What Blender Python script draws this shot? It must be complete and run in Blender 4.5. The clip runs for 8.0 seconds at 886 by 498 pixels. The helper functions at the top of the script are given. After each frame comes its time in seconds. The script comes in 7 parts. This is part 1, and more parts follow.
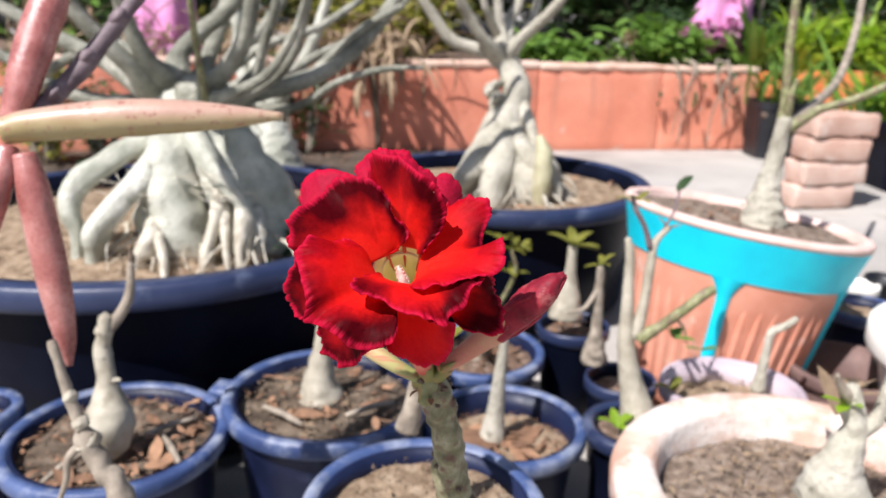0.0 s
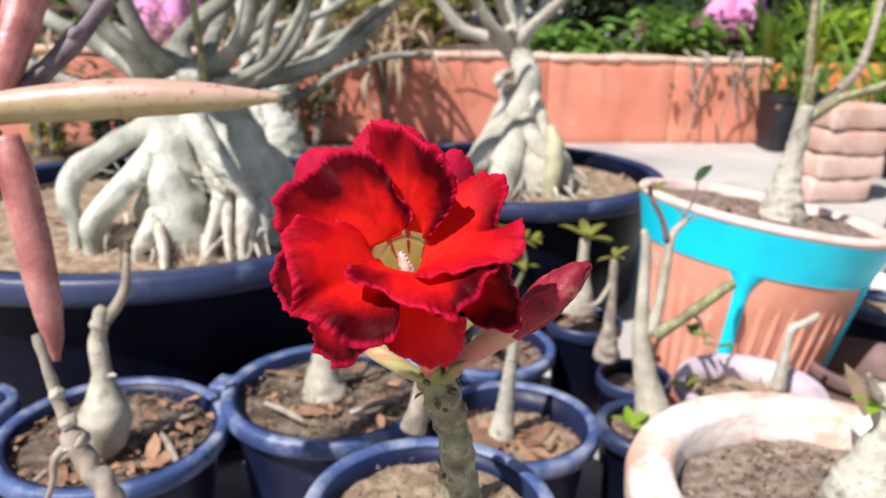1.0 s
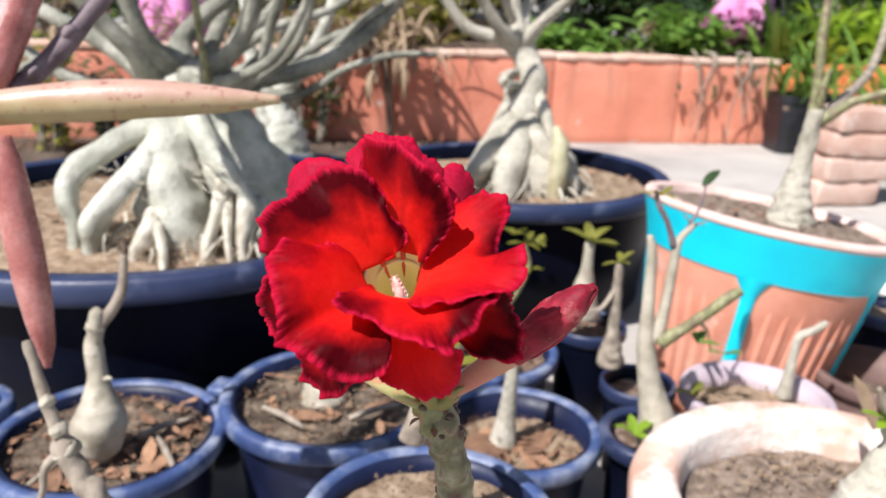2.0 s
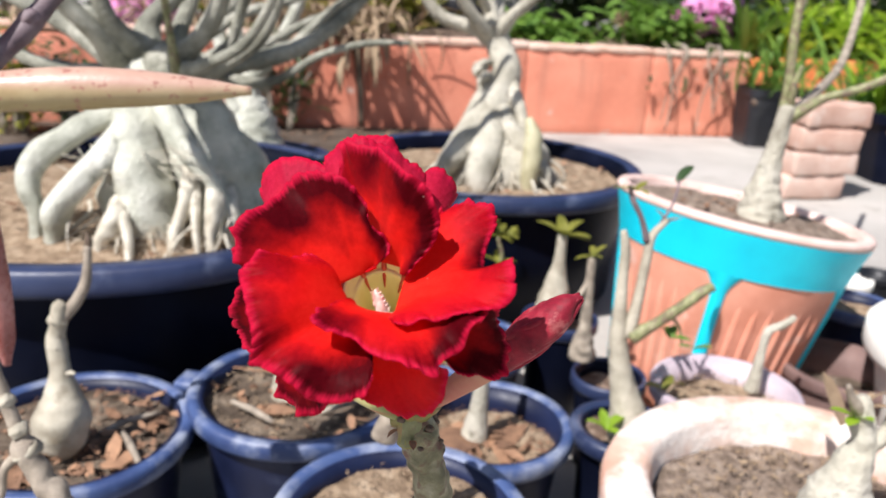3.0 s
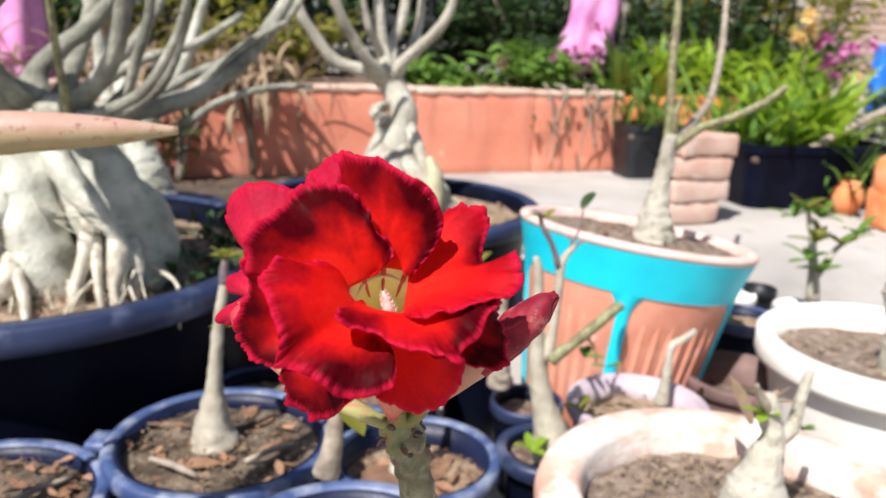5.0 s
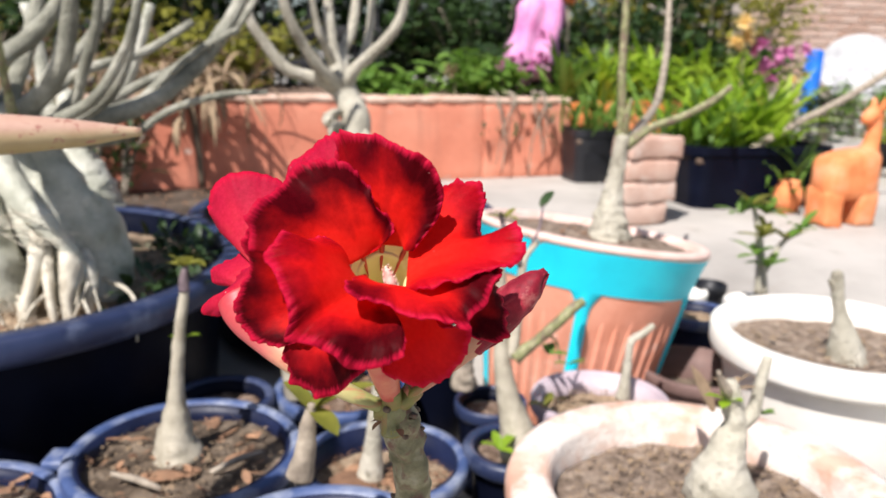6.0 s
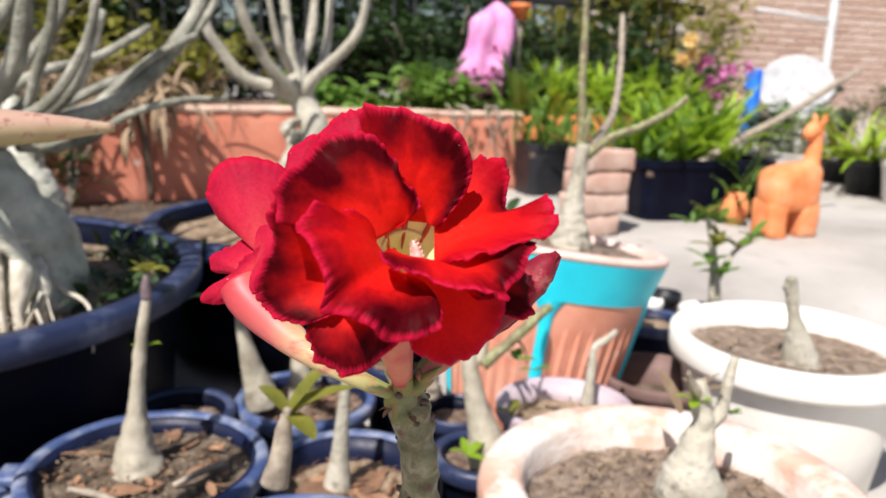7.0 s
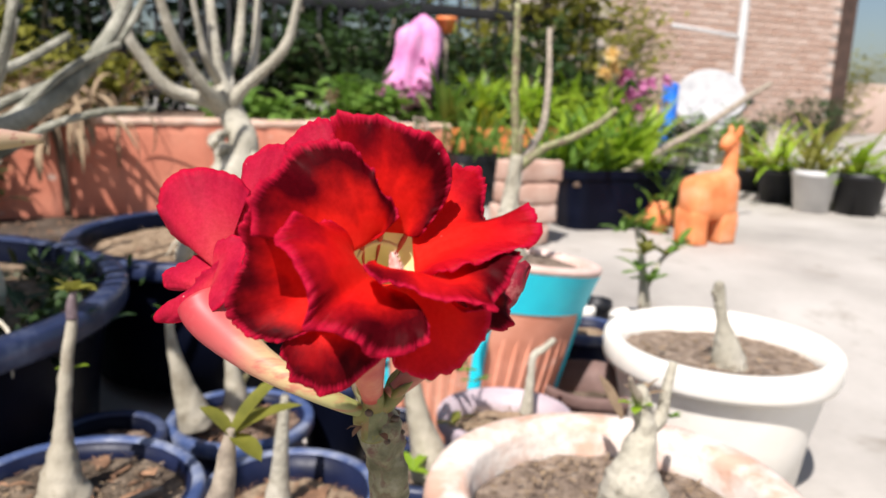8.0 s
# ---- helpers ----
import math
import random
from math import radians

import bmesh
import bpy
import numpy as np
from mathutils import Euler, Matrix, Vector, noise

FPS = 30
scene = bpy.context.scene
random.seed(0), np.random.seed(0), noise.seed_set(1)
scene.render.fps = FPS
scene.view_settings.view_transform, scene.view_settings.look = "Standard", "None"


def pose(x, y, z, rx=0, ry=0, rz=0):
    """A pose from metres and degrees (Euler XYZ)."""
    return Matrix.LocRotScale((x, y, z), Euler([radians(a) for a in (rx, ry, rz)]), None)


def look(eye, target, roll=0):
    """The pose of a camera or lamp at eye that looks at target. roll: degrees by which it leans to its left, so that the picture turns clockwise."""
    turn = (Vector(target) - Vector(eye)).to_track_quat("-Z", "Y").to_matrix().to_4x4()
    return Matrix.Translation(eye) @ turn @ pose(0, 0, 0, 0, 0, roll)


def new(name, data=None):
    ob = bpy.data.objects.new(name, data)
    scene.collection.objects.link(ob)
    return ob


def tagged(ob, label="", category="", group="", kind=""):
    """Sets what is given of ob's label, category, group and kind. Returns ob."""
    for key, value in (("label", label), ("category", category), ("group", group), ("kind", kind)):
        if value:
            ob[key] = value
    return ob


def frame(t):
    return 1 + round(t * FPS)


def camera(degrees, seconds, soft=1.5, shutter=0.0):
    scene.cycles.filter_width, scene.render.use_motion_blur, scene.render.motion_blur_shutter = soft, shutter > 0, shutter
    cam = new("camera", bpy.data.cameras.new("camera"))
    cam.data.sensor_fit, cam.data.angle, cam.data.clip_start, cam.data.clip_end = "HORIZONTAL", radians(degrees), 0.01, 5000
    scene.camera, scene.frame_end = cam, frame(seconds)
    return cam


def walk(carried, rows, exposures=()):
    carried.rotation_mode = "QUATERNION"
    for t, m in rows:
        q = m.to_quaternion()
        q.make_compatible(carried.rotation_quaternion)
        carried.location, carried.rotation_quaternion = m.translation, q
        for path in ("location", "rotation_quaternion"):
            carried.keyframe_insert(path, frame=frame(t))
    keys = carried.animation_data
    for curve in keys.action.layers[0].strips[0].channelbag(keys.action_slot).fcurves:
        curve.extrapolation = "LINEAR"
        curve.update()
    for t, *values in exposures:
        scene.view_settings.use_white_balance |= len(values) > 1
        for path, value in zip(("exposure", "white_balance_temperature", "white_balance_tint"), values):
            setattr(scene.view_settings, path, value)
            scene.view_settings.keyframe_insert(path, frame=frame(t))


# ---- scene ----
cam = camera(59.9, 8.0, soft=1.5)
cam.data.dof.use_dof = True
cam.data.dof.focus_distance = 0.25
cam.data.dof.aperture_fstop = 15.5
PATH = [
    (0, (0.013, 0.002, 0.531), (0.035, 1.911, -0.064), 1.3),
    (0.5, (0.012, 0.013, 0.527), (0.037, 1.922, -0.068), 1.2),
    (1, (0.013, 0.033, 0.518), (0.015, 1.938, -0.091), 1.3),
    (2.5, (0.015, 0.052, 0.523), (0.013, 1.952, -0.100), 2.0),
    (3, (0.011, 0.059, 0.524), (0.082, 1.951, -0.120), 3.0),
    (3.5, (-0.001, 0.062, 0.523), (0.172, 1.949, -0.118), 4.0),
    (4, (-0.014, 0.057, 0.522), (0.223, 1.946, -0.090), 3.9),
    (4.5, (-0.018, 0.053, 0.518), (0.272, 1.948, -0.051), 3.3),
    (4.7, (-0.018, 0.050, 0.517), (0.294, 1.951, -0.023), 2.7),
    (5.8, (-0.029, 0.044, 0.508), (0.420, 1.927, 0.004), 1.3),
    (6, (-0.033, 0.044, 0.506), (0.442, 1.924, 0.014), 1.3),
    (6.5, (-0.043, 0.048, 0.499), (0.518, 1.909, 0.029), 1.7),
    (7, (-0.053, 0.050, 0.494), (0.550, 1.903, 0.045), 2.0),
    (7.5, (-0.061, 0.055, 0.495), (0.627, 1.885, 0.070), 1.5),
    (8, (-0.064, 0.060, 0.492), (0.717, 1.855, 0.080), 2.2),
]
walk(cam, [(t, look(eye, target, roll)) for t, eye, target, roll in PATH],
     exposures=((0.0, 0.53, 6450, 13), (4.5, 0.56, 6560, 12), (8.0, 0.43, 6800, 12.5)))

# ---- light ----
SUN = Vector((-0.50, -0.53, 1.0)).normalized()
world = bpy.data.worlds.new("sky")
scene.world = world
world.use_nodes = True
wn = world.node_tree.nodes
sky = wn.new("ShaderNodeTexSky")
sky.sky_type, sky.sun_disc = "NISHITA", False
sky.sun_elevation = math.asin(SUN.z)
sky.sun_rotation = math.atan2(SUN.x, SUN.y)
sky.air_density, sky.dust_density, sky.ozone_density = 1.0, 1.5, 3.0
world.node_tree.links.new(sky.outputs[0], wn["Background"].inputs[0])
wn["Background"].inputs[1].default_value = 0.07
lamp = bpy.data.lights.new("sun", "SUN")
lamp.energy, lamp.angle, lamp.color = 5.0, radians(0.6), (1.0, 0.98, 0.97)
sun = new("sun", lamp)
sun.matrix_world = look(SUN * 20, (0, 0, 0))


# ---- materials ----
class Nodes:
    def __init__(self, name):
        self.mat = bpy.data.materials.new(name)
        self.mat.use_nodes = True
        self.n, self.l = self.mat.node_tree.nodes, self.mat.node_tree.links
        self.bsdf = self.n["Principled BSDF"]
        self.coord = self.n.new("ShaderNodeTexCoord")

    def link(self, a, b):
        self.l.new(a, b)

    def noise(self, scale, detail=4.0, rough=0.55, vec=None):
        t = self.n.new("ShaderNodeTexNoise")
        t.inputs["Scale"].default_value, t.inputs["Detail"].default_value = scale, detail
        t.inputs["Roughness"].default_value = rough
        self.link(vec or self.coord.outputs["Object"], t.inputs["Vector"])
        return t.outputs["Fac"]

    def ramp(self, fac, stops):
        r = self.n.new("ShaderNodeValToRGB")
        while len(r.color_ramp.elements) < len(stops):
            r.color_ramp.elements.new(0.5)
        for e, (p, c) in zip(r.color_ramp.elements, stops):
            e.position, e.color = p, (*c, 1) if len(c) == 3 else c
        self.link(fac, r.inputs[0])
        return r.outputs[0]

    def mix(self, fac, a, b, mode="MIX"):
        m = self.n.new("ShaderNodeMix")
        m.data_type, m.blend_type = "RGBA", mode
        for sock, v in ((m.inputs[0], fac), (m.inputs[6], a), (m.inputs[7], b)):
            if isinstance(v, (int, float)):
                sock.default_value = v
            elif isinstance(v, tuple):
                sock.default_value = (*v, 1)
            else:
                self.link(v, sock)
        return m.outputs[2]

    def bump(self, fac, strength, distance):
        b = self.n.new("ShaderNodeBump")
        b.inputs["Strength"].default_value, b.inputs["Distance"].default_value = strength, distance
        self.link(fac, b.inputs["Height"])
        self.link(b.outputs[0], self.bsdf.inputs["Normal"])


def surface(name, dark, mid, light, scale=30.0, fine=220.0, rough=0.7, bump=0.4, depth=0.002, spots=None, gloss=0.5, object_random=0.0):
    """Two scales of colour variation and a fine relief."""
    k = Nodes(name)
    big, small = k.noise(scale), k.noise(fine, 6.0, 0.65)
    col = k.ramp(big, [(0.28, dark), (0.5, mid), (0.74, light)])
    col = k.mix(0.35, col, k.ramp(small, [(0.3, dark), (0.7, light)]), "SOFT_LIGHT")
    if spots:
        colour, lo, hi, sc = spots
        col = k.mix(k.ramp(k.noise(sc, 5.0, 0.6), [(lo, (0, 0, 0)), (hi, (1, 1, 1))]), col, colour)
    if object_random:
        info = k.n.new("ShaderNodeObjectInfo")
        col = k.mix(object_random, col, k.ramp(info.outputs["Random"], [(0, dark), (1, light)]))
    k.link(col, k.bsdf.inputs["Base Color"])
    k.link(k.ramp(small, [(0.2, (rough - 0.1,) * 3), (0.8, (min(1, rough + 0.12),) * 3)]), k.bsdf.inputs["Roughness"])
    k.bsdf.inputs["Specular IOR Level"].default_value = gloss
    k.bump(small, bump, depth)
    return k.mat


def leafy(name, dark, light, through_light=0.35, rough=0.5):
    k = Nodes(name)
    geo = k.n.new("ShaderNodeNewGeometry")
    col = k.ramp(geo.outputs["Random Per Island"], [(0.0, dark), (1.0, light)])
    col = k.mix(0.4, col, k.ramp(k.noise(60.0), [(0.3, dark), (0.7, light)]), "MIX")
    k.link(col, k.bsdf.inputs["Base Color"])
    k.bsdf.inputs["Roughness"].default_value = rough
    t = k.n.new("ShaderNodeBsdfTranslucent")
    k.link(col, t.inputs[0])
    m = k.n.new("ShaderNodeMixShader")
    m.inputs[0].default_value = through_light
    k.link(k.bsdf.outputs[0], m.inputs[1])
    k.link(t.outputs[0], m.inputs[2])
    k.link(m.outputs[0], k.n["Material Output"].inputs[0])
    return k.mat


M = {}
M["ground"] = surface("pale_concrete", (0.305, 0.286, 0.262), (0.42, 0.396, 0.363), (0.515, 0.488, 0.452), 2.2, 60.0, 0.85, 0.35, 0.004, ((0.28, 0.25, 0.21), 0.6, 0.78, 6.0))
M["soil"] = surface("dry_soil", (0.08, 0.055, 0.04), (0.215, 0.155, 0.118), (0.42, 0.335, 0.27), 70.0, 190.0, 0.95, 0.9, 0.006, None, 0.1)
M["soil_dark"] = surface("dark_potting_soil", (0.055, 0.042, 0.033), (0.19, 0.15, 0.115), (0.42, 0.345, 0.265), 34.0, 190.0, 0.95, 1.0, 0.007, None, 0.1)
M["soil_pale"] = surface("pale_grey_brown_soil", (0.12, 0.092, 0.072), (0.28, 0.22, 0.175), (0.47, 0.395, 0.325), 70.0, 190.0, 0.95, 0.9, 0.006, None, 0.1)
M["sandy"] = surface("pale_sandy_soil", (0.15, 0.105, 0.07), (0.33, 0.25, 0.175), (0.53, 0.43, 0.32), 55.0, 190.0, 0.95, 0.9, 0.005, None, 0.1)
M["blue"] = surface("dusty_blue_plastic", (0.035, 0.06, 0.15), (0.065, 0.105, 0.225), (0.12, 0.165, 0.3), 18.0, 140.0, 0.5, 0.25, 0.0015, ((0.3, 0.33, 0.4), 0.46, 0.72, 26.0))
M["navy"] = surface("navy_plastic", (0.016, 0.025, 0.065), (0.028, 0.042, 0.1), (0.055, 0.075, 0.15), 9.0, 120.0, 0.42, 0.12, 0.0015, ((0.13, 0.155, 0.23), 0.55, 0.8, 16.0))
# Body colours of pots and tubs: dark plastic, with shade below the rim mixed in.
M["blue_body_shaded"] = surface("dark_and_shaded_blue_plastic", (0.006, 0.009, 0.028), (0.010, 0.016, 0.05), (0.018, 0.028, 0.08), 14.0, 120.0, 0.45, 0.15, 0.0015, ((0.05, 0.06, 0.1), 0.62, 0.85, 20.0), 0.3)
M["navy_dark_and_shaded"] = surface("blue_black_and_shaded_plastic", (0.003, 0.004, 0.011), (0.005, 0.007, 0.018), (0.009, 0.012, 0.028), 9.0, 120.0, 0.4, 0.12, 0.0015, None, 0.08)
M["black"] = surface("black_plastic", (0.008, 0.009, 0.012), (0.014, 0.015, 0.02), (0.03, 0.032, 0.04), 12.0, 120.0, 0.45, 0.12, 0.0015, ((0.07, 0.07, 0.075), 0.62, 0.85, 14.0))
M["teal"] = surface("turquoise_paint", (0.0, 0.53, 0.66), (0.0, 0.61, 0.74), (0.003, 0.66, 0.78), 18.0, 200.0, 0.5, 0.15, 0.0008)
M["salmon"] = surface("salmon_painted_clay", (0.6, 0.26, 0.17), (0.72, 0.34, 0.24), (0.78, 0.42, 0.31), 14.0, 180.0, 0.75, 0.3, 0.001, ((0.8, 0.6, 0.5), 0.6, 0.85, 20.0))
M["salmon_rim"] = surface("worn_salmon_rim", (0.58, 0.4, 0.34), (0.68, 0.5, 0.44), (0.74, 0.6, 0.54), 24.0, 180.0, 0.8, 0.3, 0.001)
M["lavender"] = surface("faded_lavender_plastic", (0.33, 0.275, 0.305), (0.44, 0.37, 0.4), (0.55, 0.48, 0.5), 14.0, 150.0, 0.6, 0.2, 0.001)
M["white_pot"] = surface("white_plastic", (0.72, 0.68, 0.61), (0.81, 0.775, 0.7), (0.86, 0.83, 0.77), 9.0, 140.0, 0.5, 0.12, 0.001, ((0.6, 0.55, 0.47), 0.66, 0.9, 16.0))
M["limewashed"] = surface("flaking_whitewash_on_terracotta", (0.46, 0.26, 0.19), (0.6, 0.41, 0.32), (0.71, 0.55, 0.46), 9.0, 110.0, 0.85, 0.8, 0.003, ((0.76, 0.69, 0.62), 0.43, 0.6, 17.0))
M["brown_tray"] = surface("brown_pink_clay", (0.12, 0.075, 0.065), (0.2, 0.13, 0.115), (0.3, 0.21, 0.185), 14.0, 150.0, 0.75, 0.3, 0.001)
M["bark"] = surface("pale_green_grey_bark", (0.29, 0.295, 0.235), (0.5, 0.5, 0.42), (0.7, 0.685, 0.6), 16.0, 130.0, 0.45, 0.9, 0.004, ((0.27, 0.27, 0.2), 0.56, 0.74, 55.0))
M["root_skin"] = surface("cream_root_skin", (0.36, 0.32, 0.25), (0.56, 0.52, 0.43), (0.72, 0.68, 0.58), 40.0, 200.0, 0.7, 0.7, 0.002, ((0.27, 0.22, 0.16), 0.6, 0.76, 70.0))
M["root_bulb"] = surface("yellowish_root_skin", (0.33, 0.3, 0.19), (0.46, 0.43, 0.29), (0.57, 0.54, 0.4), 30.0, 180.0, 0.55, 0.4, 0.002)
M["bark_limb"] = surface("grey_green_limb_bark", (0.105, 0.105, 0.078), (0.275, 0.272, 0.218), (0.55, 0.535, 0.455), 20.0, 130.0, 0.55, 1.0, 0.005, ((0.22, 0.2, 0.14), 0.62, 0.78, 30.0))
M["caudex"] = surface("pale_swollen_bark", (0.26, 0.23, 0.175), (0.41, 0.375, 0.3), (0.54, 0.5, 0.41), 35.0, 220.0, 0.65, 0.5, 0.0015, ((0.22, 0.18, 0.12), 0.58, 0.76, 60.0))
M["bark_m"] = surface("ivory_gnarled_bark", (0.31, 0.285, 0.225), (0.5, 0.47, 0.385), (0.66, 0.625, 0.54), 24.0, 130.0, 0.65, 1.0, 0.005, ((0.2, 0.18, 0.13), 0.55, 0.72, 48.0))
M["twig"] = surface("grey_twig_bark", (0.17, 0.14, 0.11), (0.32, 0.275, 0.22), (0.48, 0.42, 0.34), 60.0, 320.0, 0.75, 0.5, 0.001)
M["purple_twig"] = surface("purple_grey_bark", (0.11, 0.08, 0.09), (0.2, 0.15, 0.16), (0.3, 0.25, 0.25), 60.0, 320.0, 0.6, 0.4, 0.001)
M["scar"] = surface("brown_leaf_scar", (0.07, 0.05, 0.035), (0.14, 0.1, 0.07), (0.24, 0.19, 0.13), 200.0, 700.0, 0.8, 0.4, 0.0004)
M["green_stem"] = surface("green_brown_stem", (0.11, 0.115, 0.045), (0.25, 0.255, 0.125), (0.42, 0.41, 0.25), 90.0, 420.0, 0.6, 0.5, 0.0008, ((0.17, 0.115, 0.08), 0.48, 0.62, 120.0))
M["rose_stem"] = surface("rough_green_brown_stem", (0.1, 0.095, 0.045), (0.24, 0.225, 0.13), (0.44, 0.41, 0.3), 120.0, 420.0, 0.65, 0.8, 0.0012, ((0.15, 0.075, 0.05), 0.52, 0.66, 160.0))
M["dry"] = leafy("dry_leaf", (0.08, 0.04, 0.025), (0.45, 0.25, 0.14), 0.1, 0.8)
M["straw"] = leafy("dry_straw", (0.16, 0.1, 0.06), (0.42, 0.31, 0.19), 0.15, 0.8)
M["straw_pale"] = leafy("pale_root_fibre", (0.3, 0.235, 0.165), (0.62, 0.53, 0.4), 0.15, 0.8)
M["leaf"] = leafy("green_leaf", (0.07, 0.17, 0.02), (0.22, 0.36, 0.06))
# Dark greens; on the hedge and tub weeds the colour also holds shade.
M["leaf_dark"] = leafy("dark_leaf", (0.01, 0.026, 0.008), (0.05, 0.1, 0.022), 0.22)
M["leaf_lime"] = leafy("lime_leaf", (0.19, 0.37, 0.015), (0.46, 0.6, 0.06), 0.5)
M["leaf_olive"] = leafy("olive_leaf", (0.11, 0.12, 0.015), (0.4, 0.38, 0.07), 0.42)
kw = Nodes("coral_painted_render")
streak = kw.n.new("ShaderNodeMapping")
streak.inputs["Scale"].default_value = (9.0, 9.0, 0.9)
kw.link(kw.coord.outputs["Object"], streak.inputs["Vector"])
col = kw.ramp(kw.noise(3.0), [(0.3, (0.56, 0.215, 0.14)), (0.5, (0.7, 0.3, 0.205)), (0.72, (0.76, 0.39, 0.28))])
col = kw.mix(0.4, col, kw.ramp(kw.noise(80.0, 6.0, 0.65), [(0.3, (0.4, 0.14, 0.08)), (0.7, (0.7, 0.34, 0.24))]), "SOFT_LIGHT")
col = kw.mix(kw.ramp(kw.noise(1.0, 5.0, 0.6, streak.outputs[0]), [(0.55, (0, 0, 0)), (0.72, (0.6, 0.6, 0.6))]), col, (0.28, 0.12, 0.085))
col = kw.mix(kw.ramp(kw.noise(17.0, 5.0, 0.6), [(0.64, (0, 0, 0)), (0.7, (0.7, 0.7, 0.7))]), col, (0.6, 0.5, 0.42))
kw.link(col, kw.bsdf.inputs["Base Color"])
kw.bsdf.inputs["Roughness"].default_value = 0.85
kw.bump(kw.noise(60.0, 6.0, 0.65), 0.5, 0.004)
M["wall"] = kw.mat
M["wall_edge"] = surface("worn_plaster_edge", (0.52, 0.32, 0.23), (0.63, 0.45, 0.36), (0.72, 0.58, 0.49), 12.0, 120.0, 0.9, 0.6, 0.004)
M["orange"] = surface("orange_paint", (0.72, 0.2, 0.06), (0.82, 0.28, 0.1), (0.86, 0.4, 0.2), 12.0, 120.0, 0.55, 0.2, 0.001)
M["brick"] = surface("pale_dusty_brick", (0.42, 0.26, 0.2), (0.55, 0.38, 0.31), (0.66, 0.52, 0.44), 16.0, 130.0, 0.9, 0.6, 0.003, ((0.7, 0.62, 0.55), 0.55, 0.75, 22.0), 0.2, 0.35)
M["far_brick"] = surface("weathered_red_brick", (0.4, 0.26, 0.2), (0.52, 0.37, 0.3), (0.62, 0.5, 0.43), 3.0, 40.0, 0.9, 0.4, 0.004, ((0.56, 0.48, 0.41), 0.5, 0.66, 1.6), 0.2, 0.55)
# Colour of the house's side face, with its shade painted in.
M["house_shade"] = surface("shaded_house_side_brown", (0.05, 0.03, 0.02), (0.1, 0.06, 0.045), (0.17, 0.11, 0.08), 8.0, 60.0, 0.7, 0.4, 0.002)
M["clay_orange"] = surface("sun_bleached_orange_clay", (0.62, 0.19, 0.065), (0.74, 0.28, 0.115), (0.8, 0.42, 0.25), 14.0, 90.0, 0.8, 0.5, 0.003)
M["dirt"] = surface("dark_brown_ground", (0.06, 0.045, 0.035), (0.12, 0.095, 0.075), (0.22, 0.18, 0.145), 8.0, 120.0, 0.95, 0.8, 0.006, None, 0.1)
M["mortar"] = surface("grey_mortar", (0.4, 0.35, 0.31), (0.52, 0.46, 0.41), (0.6, 0.54, 0.49), 5.0, 60.0, 0.95, 0.4, 0.004)
M["pink"] = surface("pink_cloth", (0.58, 0.2, 0.4), (0.72, 0.32, 0.55), (0.8, 0.46, 0.66), 12.0, 90.0, 0.8, 0.5, 0.004)
M["white"] = surface("white_painted_metal", (0.5, 0.5, 0.5), (0.6, 0.6, 0.59), (0.68, 0.68, 0.66), 5.0, 60.0, 0.55, 0.1, 0.001)
M["blue_sheet"] = surface("bright_blue_plastic", (0.01, 0.14, 0.55), (0.015, 0.2, 0.68), (0.03, 0.28, 0.75), 8.0, 60.0, 0.5, 0.2, 0.002)
M["dish_white"] = surface("chalky_white_metal", (0.3, 0.3, 0.31), (0.44, 0.44, 0.44), (0.5, 0.5, 0.49), 7.0, 60.0, 0.7, 0.1, 0.001)
M["iron"] = surface("dark_iron", (0.012, 0.012, 0.014), (0.022, 0.022, 0.026), (0.05, 0.048, 0.045), 9.0, 90.0, 0.6, 0.3, 0.002)
M["yellow"] = leafy("yellow_bloom", (0.86, 0.62, 0.24), (0.92, 0.78, 0.42), 0.4)
M["pink_bloom"] = leafy("pink_bloom", (0.5, 0.12, 0.32), (0.75, 0.32, 0.55), 0.3)
M["grey_pot"] = surface("grey_white_plastic", (0.5, 0.5, 0.5), (0.6, 0.6, 0.6), (0.7, 0.7, 0.69), 9.0, 90.0, 0.5, 0.1, 0.001)


# ---- helpers ----
def empty(name, at, label="", category="", group=""):
    ob = new(name)
    ob.empty_display_size = 0.02
    ob.location = at
    return tagged(ob, label, category, group)


def part(name, bm, material, parent=None, label="", smooth=True):
    """Link a bmesh, given in world metres, as one mesh object under its thing."""
    me = bpy.data.meshes.new(name)
    if smooth:
        for f in bm.faces:
            f.smooth = True
    bm.normal_update()
    bm.to_mesh(me)
    bm.free()
    me.materials.append(material)
    ob = new(name, me)
    if parent is not None:
        ob.parent = parent
        at = Vector(parent.location)
        ob.matrix_parent_inverse = Matrix.Translation(-at)
    if label:
        tagged(ob, label)
    return ob


def spline(points, steps):
    """Points on a smooth curve through the given ones."""
    p = [Vector(v) for v in points]
    p = [2 * p[0] - p[1]] + p + [2 * p[-1] - p[-2]]
    out = []
    for i in range(1, len(p) - 2):
        a, b, c, d = p[i - 1:i + 3]
        for k in range(steps):
            t = k / steps
            out.append(0.5 * ((2 * b) + (c - a) * t + (2 * a - 5 * b + 4 * c - d) * t * t + (3 * b - a - 3 * c + d) * t ** 3))
    return out + [p[-2]]


